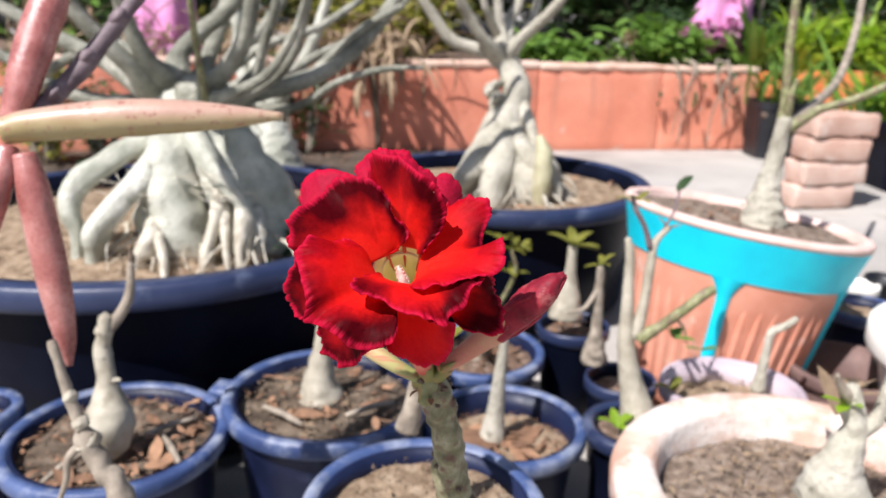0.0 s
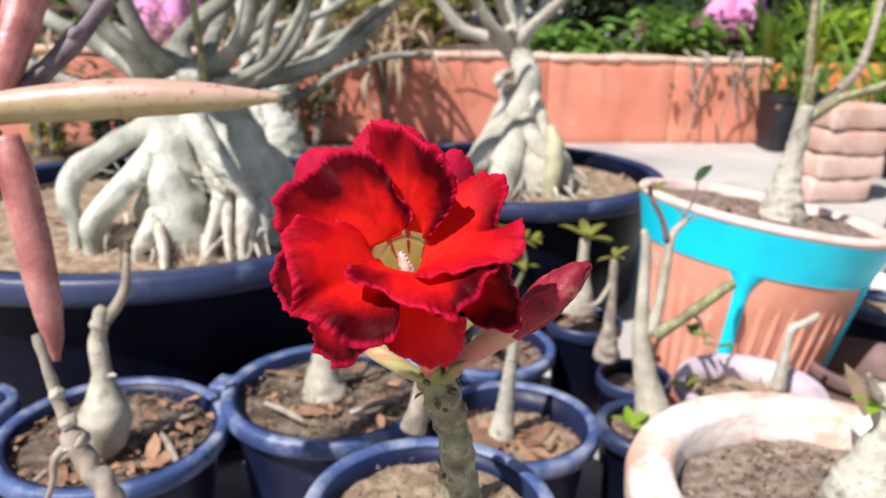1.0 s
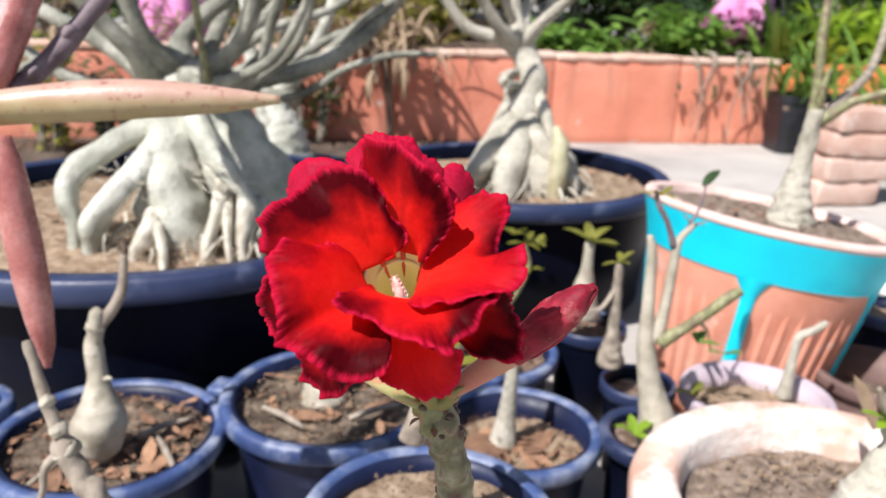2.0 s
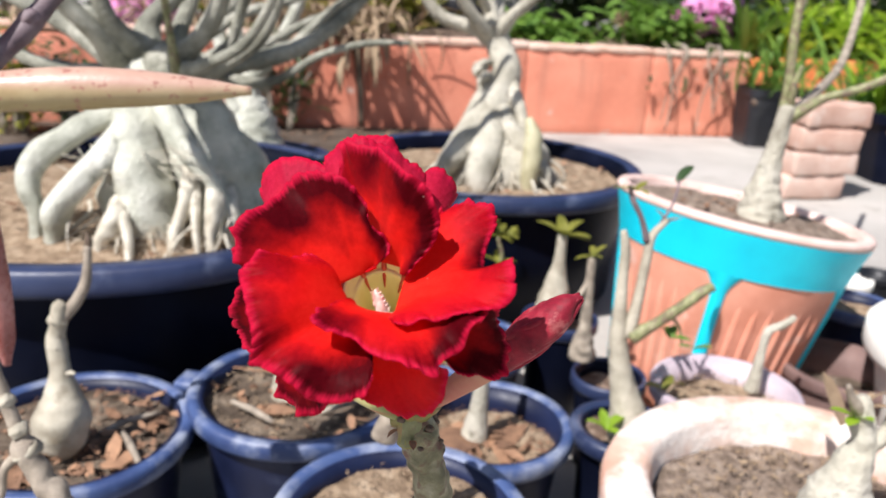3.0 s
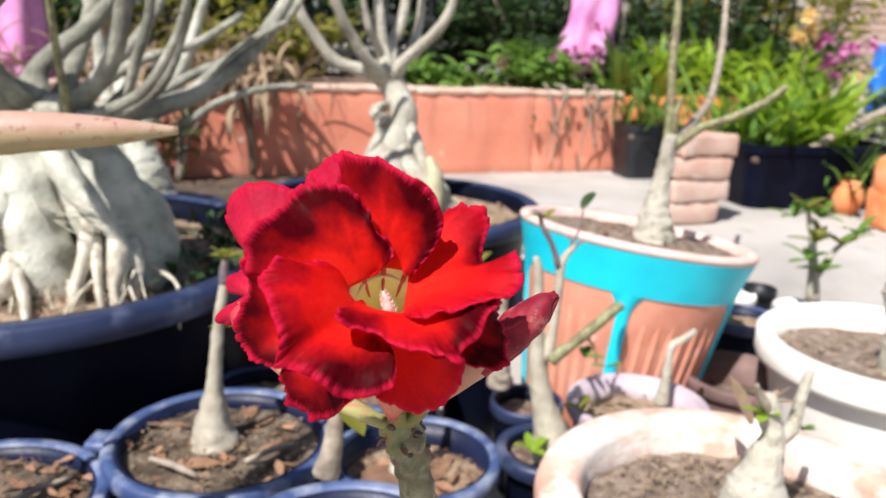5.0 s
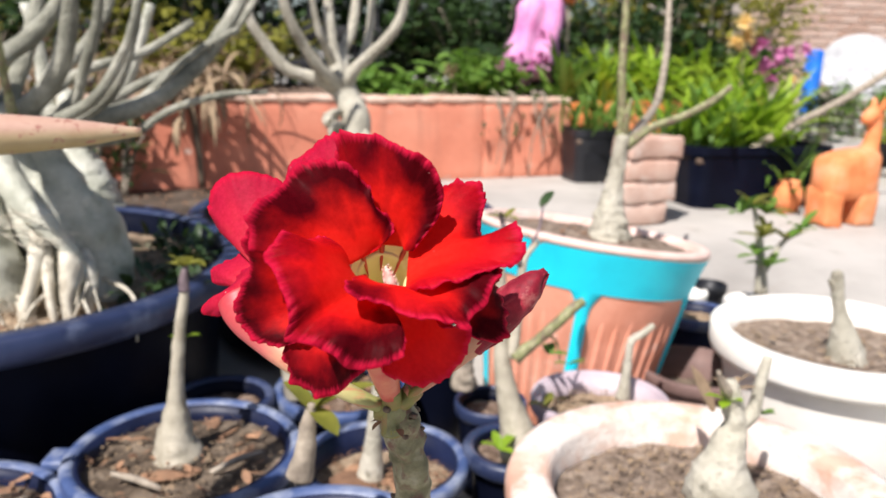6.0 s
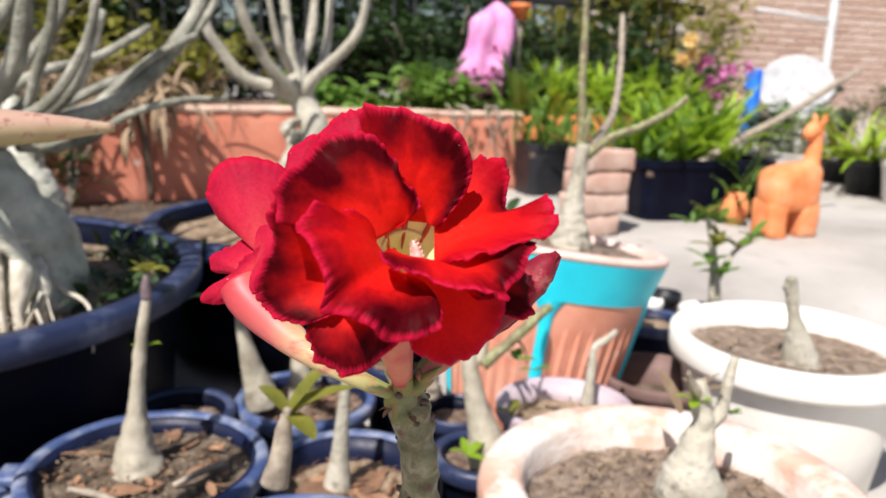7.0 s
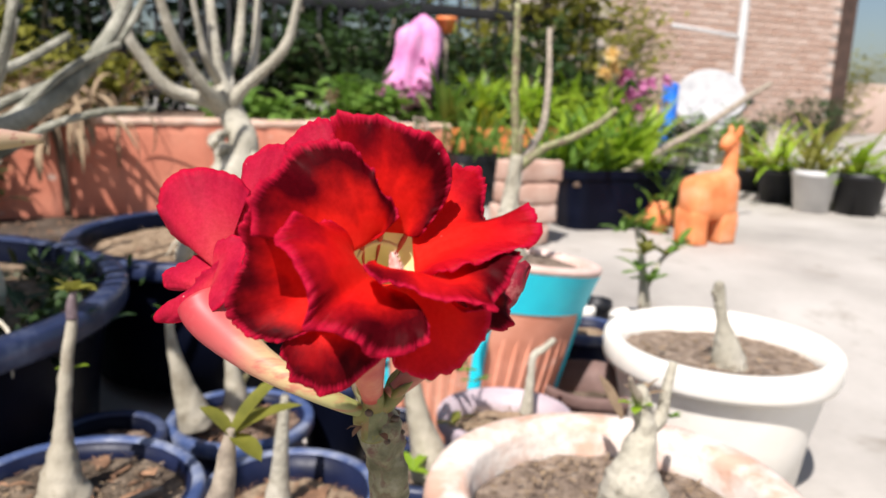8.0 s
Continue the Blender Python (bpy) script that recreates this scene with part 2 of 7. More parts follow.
def tube(bm, points, radii, segs=10, steps=5, lump=0.0, freq=40.0, cap=True, flute=0.0):
    """A round limb along a smooth curve, with its own radius at each given point."""
    pts = spline(points, steps)
    n = len(radii) - 1
    rings, up = [], None
    for i, p in enumerate(pts):
        d = (pts[min(i + 1, len(pts) - 1)] - pts[max(i - 1, 0)]).normalized()
        if up is None:
            up = d.orthogonal().normalized()
        up = (up - d * up.dot(d)).normalized()
        side = d.cross(up)
        f = i / (len(pts) - 1) * n
        j = min(int(f), n - 1)
        e = f - j
        ra, rb, rc, rd = radii[max(j - 1, 0)], radii[j], radii[j + 1], radii[min(j + 2, n)]
        r = 0.5 * (2 * rb + (rc - ra) * e + (2 * ra - 5 * rb + 4 * rc - rd) * e * e + (3 * rb - ra - 3 * rc + rd) * e ** 3)
        r = max(r, 0.6 * min(rb, rc))
        ring = []
        for k in range(segs):
            a = 2 * math.pi * k / segs
            q = up * math.cos(a) + side * math.sin(a)
            rr = r * (1 + lump * noise.noise((p + q * r) * freq) + flute * math.sin(3 * a + f))
            ring.append(bm.verts.new(p + q * rr))
        rings.append(ring)
    for a, b in zip(rings, rings[1:]):
        for k in range(segs):
            bm.faces.new((a[k], a[(k + 1) % segs], b[(k + 1) % segs], b[k]))
    if cap:
        bm.faces.new(rings[0][::-1])
        bm.faces.new(rings[-1])
    return bm


def lathe(bm, at, profile, segs=56, wobble=0.0, seed=0.0, squash=1.0):
    """A turned shape about the upright line through at. The profile runs along the wall and closes where it meets the axis."""
    x, y, z = at
    rings = []
    for r, h in profile:
        if r < 1e-5:
            rings.append([bm.verts.new((x, y, z + h))])
            continue
        ring = []
        for k in range(segs):
            a = 2 * math.pi * k / segs
            w = 1 + wobble * noise.noise((math.cos(a) * 1.3 + seed, math.sin(a) * 1.3, h * 4))
            ring.append(bm.verts.new((x + r * w * math.cos(a), y + r * w * math.sin(a) * squash, z + h + wobble * 0.3 * r * noise.noise((seed + a, h, 1.7)))))
        rings.append(ring)
    for a, b in zip(rings, rings[1:]):
        for k in range(segs):
            k2 = (k + 1) % segs
            if len(a) == 1 and len(b) == 1:
                continue
            if len(a) == 1:
                bm.faces.new((a[0], b[k2], b[k]))
            elif len(b) == 1:
                bm.faces.new((a[k], a[k2], b[0]))
            else:
                bm.faces.new((a[k], a[k2], b[k2], b[k]))
    return bm


def leaf(bm, at, heading, length, width, lift=0.3, droop=0.5, fold=0.15, segs=4, twist=0.0):
    """A pointed blade with a folded midrib, that leaves at with a heading in radians."""
    at = Vector(at)
    d = Vector((math.cos(heading), math.sin(heading), 0))
    s = Vector((-math.sin(heading), math.cos(heading), 0))
    s = (s * math.cos(twist) + Vector((0, 0, 1)) * math.sin(twist)).normalized()
    rows, p, ang = [], at.copy(), lift
    for i in range(segs + 1):
        f = i / segs
        w = width * 0.5 * (math.sin(math.pi * min(1, f * 0.86 + 0.1)) ** 0.8) * (1 if i < segs else 0.08)
        up = Vector((0, 0, 1)) * math.cos(ang) - d * math.sin(ang)
        rows.append([bm.verts.new(p - s * w + up * fold * w), bm.verts.new(p), bm.verts.new(p + s * w + up * fold * w)])
        p = p + (d * math.cos(ang) + Vector((0, 0, 1)) * math.sin(ang)) * (length / segs)
        ang -= droop / segs
    for a, b in zip(rows, rows[1:]):
        bm.faces.new((a[0], a[1], b[1], b[0]))
        bm.faces.new((a[1], a[2], b[2], b[1]))
    return bm


def box(bm, centre, size, turn=0.0, bevel=0.0, rough=0.0, seed=0.0):
    m = Matrix.Translation(centre) @ Matrix.Rotation(turn, 4, "Z") @ Matrix.Diagonal((*size, 1))
    r = bmesh.ops.create_cube(bm, size=1.0, matrix=m)
    if bevel:
        edges = list({e for v in r["verts"] for e in v.link_edges})
        bmesh.ops.bevel(bm, geom=edges, offset=bevel, segments=2, profile=0.5, affect="EDGES")
    if rough:
        for v in bm.verts:
            v.co += noise.noise_vector(v.co * 30 + Vector((seed, 0, 0))) * rough
    return bm


def ground_z(y):
    """The yard falls a little towards the viewer."""
    f = min(1, max(0, (y - 1.0) / 1.0))
    return -0.11 * (1 - f * f * (3 - 2 * f))


# ---- ground ----
bm = bmesh.new()
xs = [-300, -60, -15, -6, -3, -2] + [-1.5 + 0.1 * i for i in range(46)] + [3.5, 5, 8, 15, 60, 300]
ys = [-300, -60, -15, -5, -2] + [-1 + 0.1 * i for i in range(56)] + [5, 6, 8, 12, 20, 60, 300]
grid = [[bm.verts.new((x, y, ground_z(y) + (0.004 * noise.noise((x * 3, y * 3, 0)) if abs(x) < 4 and -1 < y < 5 else 0))) for x in xs] for y in ys]
for a, b in zip(grid, grid[1:]):
    for i in range(len(xs) - 1):
        bm.faces.new((a[i], a[i + 1], b[i + 1], b[i]))
tagged(part("ground", bm, M["ground"]), "pale dusty sunlit concrete yard floor", "ground", kind="structure")

# ---- the red desert rose ----
def petal_material(name, pale=False):
    """Red velvet with a dark band of uneven depth inside a crimson rim; u runs round the rim, v from the foot outwards."""
    k = Nodes(name)
    uv = k.n.new("ShaderNodeUVMap")
    uv.uv_map = "petal"
    sep = k.n.new("ShaderNodeSeparateXYZ")
    k.link(uv.outputs[0], sep.inputs[0])
    amount = k.n.new("ShaderNodeAttribute")
    amount.attribute_name = "velvet"

    def stretched(su, sv, detail):
        m = k.n.new("ShaderNodeMapping")
        m.inputs["Scale"].default_value = (su, sv, 1.0)
        k.link(uv.outputs[0], m.inputs["Vector"])
        return k.noise(1.0, detail, 0.55, m.outputs[0])

    def maths(op, a, b):
        m = k.n.new("ShaderNodeMath")
        m.operation = op
        for sock, v in zip(m.inputs, (a, b)):
            if isinstance(v, (int, float)):
                sock.default_value = v
            else:
                k.link(v, sock)
        return m.outputs[0]

    veins, lobes = stretched(40.0, 2.2, 4.0), stretched(1.5, 1.0, 2.0)
    blot = k.noise(85.0, 3.0, 0.55)
    depth = maths("ADD", sep.outputs[1], maths("MULTIPLY", maths("SUBTRACT", lobes, 0.5), 0.8))
    depth = maths("ADD", depth, maths("MULTIPLY", maths("SUBTRACT", veins, 0.5), 0.03))
    depth = maths("ADD", depth, maths("MULTIPLY", maths("SUBTRACT", blot, 0.5), 0.55))
    if pale:
        col = k.ramp(depth, [(0.2, (0.68, 0.06, 0.08)), (0.6, (0.6, 0.022, 0.06)), (1.0, (0.48, 0.012, 0.05))])
        band = (0.2, 0.003, 0.02)
    else:
        col = k.ramp(depth, [(0.1, (0.86, 0.03, 0.018)), (0.55, (0.8, 0.014, 0.012)), (1.0, (0.6, 0.006, 0.018))])
        band = (0.07, 0.001, 0.004)
    reach = maths("ADD", depth, maths("MULTIPLY", maths("SUBTRACT", amount.outputs["Fac"], 0.75), 0.4))
    dark = k.ramp(reach, [(0.46, (0, 0, 0)), (0.66, (0.5, 0.5, 0.5)), (0.88, (0.97, 0.97, 0.97))])
    col = k.mix(maths("MULTIPLY", dark, maths("MINIMUM", maths("MULTIPLY", amount.outputs["Fac"], 1.6), 1.0)), col, band)
    rim = k.ramp(maths("ADD", sep.outputs[1], maths("MULTIPLY", maths("SUBTRACT", veins, 0.5), 0.12)), [(0.925, (0, 0, 0)), (0.985, (0.88, 0.88, 0.88))])
    col = k.mix(rim, col, (0.66, 0.012, 0.055))
    col = k.mix(0.3, col, k.ramp(k.noise(650.0, 5.0, 0.7), [(0.35, (0.2, 0.2, 0.2)), (0.65, (0.8, 0.8, 0.8))]), "SOFT_LIGHT")
    specks = k.n.new("ShaderNodeTexVoronoi")
    specks.inputs["Scale"].default_value = 240.0
    k.link(k.coord.outputs["Object"], specks.inputs["Vector"])
    dots = k.mix(1.0, k.ramp(specks.outputs["Distance"], [(0.05, (1, 1, 1)), (0.08, (0, 0, 0))]), k.ramp(k.noise(60.0), [(0.62, (0, 0, 0)), (0.7, (1, 1, 1))]), "MULTIPLY")
    col = k.mix(dots, col, (0.8, 0.55, 0.5))
    k.link(col, k.bsdf.inputs["Base Color"])
    k.bsdf.inputs["Roughness"].default_value = 0.5
    k.bsdf.inputs["Specular IOR Level"].default_value = 0.05
    k.bsdf.inputs["Sheen Weight"].default_value = 0.01
    k.bsdf.inputs["Sheen Roughness"].default_value = 0.4
    k.bsdf.inputs["Sheen Tint"].default_value = (1.0, 0.4, 0.55, 1)
    k.bump(k.mix(0.7, veins, k.noise(420.0, 5.0, 0.65)), 0.3, 0.0005)
    t = k.n.new("ShaderNodeBsdfTranslucent")
    k.link(col, t.inputs[0])
    m = k.n.new("ShaderNodeMixShader")
    m.inputs[0].default_value = 0.46
    k.link(k.bsdf.outputs[0], m.inputs[1])
    k.link(t.outputs[0], m.inputs[2])
    k.link(m.outputs[0], k.n["Material Output"].inputs[0])
    return k.mat


M["petal"] = petal_material("velvet_red_petal")
M["petal_back"] = petal_material("pink_red_petal", pale=True)
M["throat"] = leafy("pale_yellow_throat", (0.84, 0.68, 0.22), (0.9, 0.83, 0.48), 0.15)
M["pistil"] = surface("pale_pink_stamens", (0.66, 0.36, 0.3), (0.76, 0.54, 0.46), (0.84, 0.72, 0.64), 500.0, 1500.0, 0.6, 0.4, 0.0003)
M["bud_red"] = surface("crimson_bud", (0.1, 0.005, 0.013), (0.25, 0.014, 0.033), (0.42, 0.05, 0.07), 110.0, 500.0, 0.55, 0.5, 0.0008, ((0.4, 0.13, 0.12), 0.58, 0.75, 140.0), 0.25)
M["tube_skin"] = surface("green_pink_flower_tube", (0.42, 0.13, 0.1), (0.46, 0.25, 0.16), (0.5, 0.4, 0.22), 45.0, 400.0, 0.5, 0.25, 0.0004)
M["tube_pink"] = surface("reddish_pink_tube", (0.36, 0.05, 0.05), (0.5, 0.12, 0.09), (0.58, 0.25, 0.15), 70.0, 400.0, 0.5, 0.25, 0.0004)
k2 = Nodes("cream_to_red_tube")
sx = k2.n.new("ShaderNodeSeparateXYZ")
k2.link(k2.coord.outputs["Generated"], sx.inputs[0])
streaks = k2.n.new("ShaderNodeMapping")
streaks.inputs["Scale"].default_value = (2.0, 16.0, 16.0)
streaks.inputs["Rotation"].default_value = (0, 0.55, 0)
k2.link(k2.coord.outputs["Generated"], streaks.inputs["Vector"])
fade = k2.ramp(sx.outputs[0], [(0.0, (0.42, 0.02, 0.035)), (0.25, (0.5, 0.11, 0.1)), (0.45, (0.55, 0.36, 0.19)), (0.65, (0.48, 0.41, 0.18)), (0.88, (0.26, 0.27, 0.09))])
k2.link(k2.mix(k2.ramp(k2.noise(1.0, 3.0, 0.5, streaks.outputs[0]), [(0.5, (0, 0, 0)), (0.7, (0.6, 0.6, 0.6))]), fade, (0.45, 0.07, 0.07)), k2.bsdf.inputs["Base Color"])
k2.bsdf.inputs["Roughness"].default_value = 0.5
M["tube_fade"] = k2.mat
M["streak"] = surface("red_throat_streak", (0.4, 0.04, 0.03), (0.52, 0.07, 0.045), (0.6, 0.16, 0.08), 300.0, 900.0, 0.6, 0.2, 0.0002)
M["calyx"] = surface("yellow_green_calyx", (0.11, 0.13, 0.025), (0.22, 0.22, 0.06), (0.34, 0.17, 0.09), 130.0, 500.0, 0.55, 0.25, 0.0004)


def between(values, f):
    """Evenly spaced values, read smoothly at f from 0 to 1."""
    g = f * (len(values) - 1)
    j = min(int(g), len(values) - 2)
    e = g - j
    e = e * e * (3 - 2 * e)
    return values[j] * (1 - e) + values[j + 1] * e


def petal(parent, foot_a, foot_b, rim, belly=(0.003, 0.003), velvet=(0.5, 0.5), ruffle=1.0, seed=0.0, roll=0.0006, material="petal", tips=(), name="petal"):
    """A fan-shaped petal from its narrow foot to a crimped rim. belly: how far it swells towards the sun, across its width;
    velvet: how dark the band inside its rim is, across its width; roll: how far the rim curls back; tips: small points on the rim."""
    foot_a, foot_b = Vector(foot_a), Vector(foot_b)
    edge = spline(rim, 11)
    along = [0.0]
    for p, q in zip(edge, edge[1:]):
        along.append(along[-1] + (q - p).length)
    base = (foot_a + foot_b) / 2
    soft = []
    for i in range(len(edge)):
        w = min(16, i, len(edge) - 1 - i)
        soft.append(sum(edge[i - w:i + w + 1], Vector()) / (2 * w + 1))
    face = Vector()
    for p, q in zip(edge, edge[1:]):
        face += (q - base).cross(p - base)
    face = face.normalized()
    if face.dot(Vector((0, -1, 0.5))) < 0:
        face = -face
    rows, nv = 30, len(edge)
    bm = bmesh.new()
    layer = bm.loops.layers.uv.new("petal")
    dark = bm.verts.layers.float.new("velvet")
    coords, grid = {}, []
    for j in range(rows + 1):
        s = j / rows
        row = []
        for i, e in enumerate(edge):
            f = along[i] / along[-1]
            foot = foot_a.lerp(foot_b, f)
            out = (e - foot).normalized()
            p = foot.lerp(soft[i].lerp(e, s ** 4), s) + face * (2 * s * (1 - s) * between(belly, f))
            q = max(0.0, (s - 0.6) / 0.4)
            k = along[i] * 1000
            slow = noise.noise((k * 0.11, seed, 0.4 * s)) + 0.5 * noise.noise((k * 0.27, seed * 3, 0.5))
            crimp = noise.noise((k * 0.45, seed, 2.0)) + 0.55 * noise.noise((k * 0.8, seed, 4.0))
            p += face * ruffle * (0.0026 * q * q * slow + 0.0013 * q ** 8 * crimp)
            p += out * ruffle * (0.0011 * q ** 5 * crimp + 0.0013 * q ** 3 * slow)
            p -= face * roll * max(0.0, (s - 0.8) / 0.2) ** 2
            p += face * (0.00016 * s * noise.noise((k * 0.9 / max(s, 0.2), seed, 7.0)) + 0.0011 * s * noise.noise(p * 70 + Vector((seed, 0, 0))))
            for f0, long in tips:
                p += out * long * q ** 4 * math.exp(-(((f - f0) / 0.014) ** 2))
            v = bm.verts.new(p)
            v[dark] = between(velvet, f)
            coords[v] = (f * along[-1] * 30, s)
            row.append(v)
        grid.append(row)
    for a, b in zip(grid, grid[1:]):
        for i in range(nv - 1):
            fc = bm.faces.new((a[i], a[i + 1], b[i + 1], b[i]))
            for lp in fc.loops:
                lp[layer].uv = coords[lp.vert]
    ob = part(name, bm, M[material], parent)
    solid = ob.modifiers.new("thickness", "SOLIDIFY")
    solid.thickness, solid.offset = 0.0003, 0.0
    return ob


rose = empty("desert_rose_plant", (0.028, 0.300, 0.321), "flowering desert rose with ruffled red double blooms and a bud", "plant")
bloom = empty("flower", (0, 0, 0))
bloom.parent = rose
bloom.matrix_parent_inverse = Matrix.Translation(-Vector(rose.location))
bloom.location = (0.000, 0.246, 0.447)
tagged(bloom, "open velvet red double flower with dark ruffled edges")

# inner petals round the throat, then the outer ring behind them
petal(bloom, (0.0, 0.256, 0.453), (0.008, 0.251, 0.453), [(-0.0080, 0.2600, 0.4680), (-0.0095, 0.2620, 0.4825), (-0.0040, 0.2570, 0.4838), (0.0000, 0.2535, 0.4845), (0.0040, 0.2470, 0.4825), (0.0075, 0.2410, 0.4812), (0.0120, 0.2400, 0.4790), (0.0155, 0.2405, 0.4735), (0.0163, 0.2410, 0.4680), (0.0140, 0.2400, 0.4625), (0.0110, 0.2400, 0.4585), (0.0090, 0.2435, 0.4535)], belly=(-0.001, 0.003, 0.005, 0.004), velvet=(0.3, 0.45, 0.7, 0.95, 0.95, 0.5), seed=1.0, tips=((0.1, 0.0022),))
petal(bloom, (-0.0085, 0.2475, 0.449), (0.001, 0.2515, 0.4525), [(-0.0345, 0.2410, 0.4560), (-0.0335, 0.2435, 0.4665), (-0.0270, 0.2500, 0.4705), (-0.0225, 0.2560, 0.4745), (-0.0163, 0.2535, 0.4773), (-0.0071, 0.2490, 0.4768), (-0.0023, 0.2480, 0.4720), (-0.0012, 0.2485, 0.4655), (0.0035, 0.2490, 0.4610), (0.0030, 0.2480, 0.4565), (-0.0030, 0.2495, 0.4515)], belly=(0.003, 0.004, 0.005, 0.005, 0.003), velvet=(0.4, 0.8, 1.05, 1.1, 1.05, 0.75, 0.3), seed=2.2, tips=((0.1, 0.002),))
petal(bloom, (-0.008, 0.2465, 0.4485), (-0.002, 0.2385, 0.441), [(-0.0115, 0.2435, 0.4565), (-0.0155, 0.2420, 0.4592), (-0.0215, 0.2390, 0.4602), (-0.0269, 0.2325, 0.4617), (-0.0301, 0.2305, 0.4586), (-0.0280, 0.2250, 0.4558), (-0.0262, 0.2205, 0.4512), (-0.0256, 0.2205, 0.4448), (-0.0258, 0.2220, 0.4389), (-0.0209, 0.2185, 0.4383), (-0.0156, 0.2160, 0.4368), (-0.0111, 0.2155, 0.4332), (-0.0033, 0.2145, 0.4334), (0.0007, 0.2155, 0.4352), (0.0025, 0.2175, 0.4380), (0.0010, 0.2280, 0.4400)], belly=(0.003, 0.004, 0.006, 0.008, 0.008, 0.006, 0.003), velvet=(0.1, 0.15, 0.25, 0.35, 0.45, 0.45, 0.45, 0.85, 1.15, 1.05, 0.45), seed=0.5, tips=((0.53, 0.0014),), roll=0.0015)
petal(bloom, (0.009, 0.249, 0.453), (0.006, 0.238, 0.444), [(0.0145, 0.2550, 0.4630), (0.0195, 0.2580, 0.4700), (0.0240, 0.2565, 0.4712), (0.0304, 0.2540, 0.4705), (0.0318, 0.2520, 0.4660), (0.0290, 0.2465, 0.4610), (0.0292, 0.2410, 0.4572), (0.0335, 0.2340, 0.4618), (0.0345, 0.2260, 0.4605), (0.0335, 0.2235, 0.4565), (0.0283, 0.2215, 0.4553), (0.0239, 0.2220, 0.4535), (0.0175, 0.2225, 0.4511), (0.0127, 0.2225, 0.4519), (0.0079, 0.2230, 0.4498), (0.0051, 0.2310, 0.4466)], belly=(0.001, 0.001, 0.002, 0.004, 0.005, 0.004, 0.002), velvet=(0.2, 0.2, 0.2, 0.6, 0.9, 0.3, 0.1, 0.1, 0.1, 0.1), seed=7.0)
petal(bloom, (-0.003, 0.241, 0.4445), (0.011, 0.238, 0.445), [(-0.0055, 0.2370, 0.4487), (-0.0101, 0.2300, 0.4503), (-0.0120, 0.2215, 0.4499), (-0.0088, 0.2210, 0.4479), (-0.0026, 0.2195, 0.4475), (0.0024, 0.2165, 0.4450), (0.0099, 0.2140, 0.4439), (0.0163, 0.2125, 0.4414), (0.0179, 0.2155, 0.4438), (0.0231, 0.2180, 0.4470), (0.0236, 0.2185, 0.4499), (0.0267, 0.2200, 0.4527), (0.0285, 0.2240, 0.4530)], belly=(0.003, 0.004, 0.005, 0.005, 0.005, 0.004), velvet=(0.2, 0.35, 0.55, 0.5, 0.35, 0.3, 0.5, 0.9, 0.9, 0.8), seed=8.0, tips=((0.585, 0.0018),))
petal(bloom, (-0.012, 0.257, 0.446), (-0.01, 0.25, 0.436), [(-0.0330, 0.2460, 0.4630), (-0.0365, 0.2480, 0.4565), (-0.0348, 0.2500, 0.4504), (-0.0388, 0.2540, 0.4379), (-0.0386, 0.2545, 0.4315), (-0.0330, 0.2500, 0.4284), (-0.0270, 0.2450, 0.4275), (-0.0205, 0.2420, 0.4310)], belly=(0.003, 0.004, 0.005, 0.003), velvet=(0.5, 0.5, 0.65, 0.75, 0.7, 0.6), seed=10.0)
petal(bloom, (-0.009, 0.25, 0.437), (-0.001, 0.246, 0.435), [(-0.0285, 0.2460, 0.4265), (-0.0262, 0.2445, 0.4195), (-0.0200, 0.2395, 0.4155), (-0.0145, 0.2345, 0.4175), (-0.0095, 0.2280, 0.4245), (-0.0040, 0.2260, 0.4300)], belly=(0.003, 0.005, 0.006, 0.005), velvet=(0.5, 0.7, 0.8, 0.9, 0.6), seed=4.4)
petal(bloom, (-0.002, 0.244, 0.441), (0.012, 0.238, 0.443), [(-0.0019, 0.2300, 0.4257), (-0.0005, 0.2340, 0.4216), (0.0057, 0.2365, 0.4176), (0.0143, 0.2335, 0.4179), (0.0185, 0.2280, 0.4253), (0.0193, 0.2225, 0.4331), (0.0189, 0.2195, 0.4384), (0.0120, 0.2185, 0.4395)], belly=(0.004, 0.006, 0.007, 0.005), velvet=(0.1, 0.1, 0.1, 0.2, 0.3), seed=5.0, ruffle=0.4)
# Its heavy dark band also paints in shade from the petal above.
petal(bloom, (0.01, 0.247, 0.437), (0.014, 0.244, 0.443), [(0.0180, 0.2290, 0.4385), (0.0198, 0.2310, 0.4361), (0.0224, 0.2330, 0.4322), (0.0298, 0.2370, 0.4278), (0.0346, 0.2400, 0.4274), (0.0377, 0.2425, 0.4332), (0.0355, 0.2410, 0.4413), (0.0332, 0.2380, 0.4467), (0.0290, 0.2330, 0.4525)], belly=(0.003, 0.004, 0.004, 0.003), velvet=(0.6, 0.7, 0.9, 1.0, 0.9), seed=6.0)
petal(bloom, (-0.004, 0.266, 0.454), (0.006, 0.264, 0.454), [(-0.0178, 0.2850, 0.4730), (-0.0162, 0.2850, 0.4769), (-0.0130, 0.2850, 0.4799), (-0.0098, 0.2840, 0.4814), (-0.0040, 0.2830, 0.4807), (0.0034, 0.2830, 0.4783), (0.0093, 0.2830, 0.4748), (0.0131, 0.2830, 0.4709), (0.0126, 0.2810, 0.4661)], belly=(0.001, 0.002, 0.002, 0.001), velvet=(0.0, 0.1, 0.2, 0.1), seed=9.0, material='petal_back')
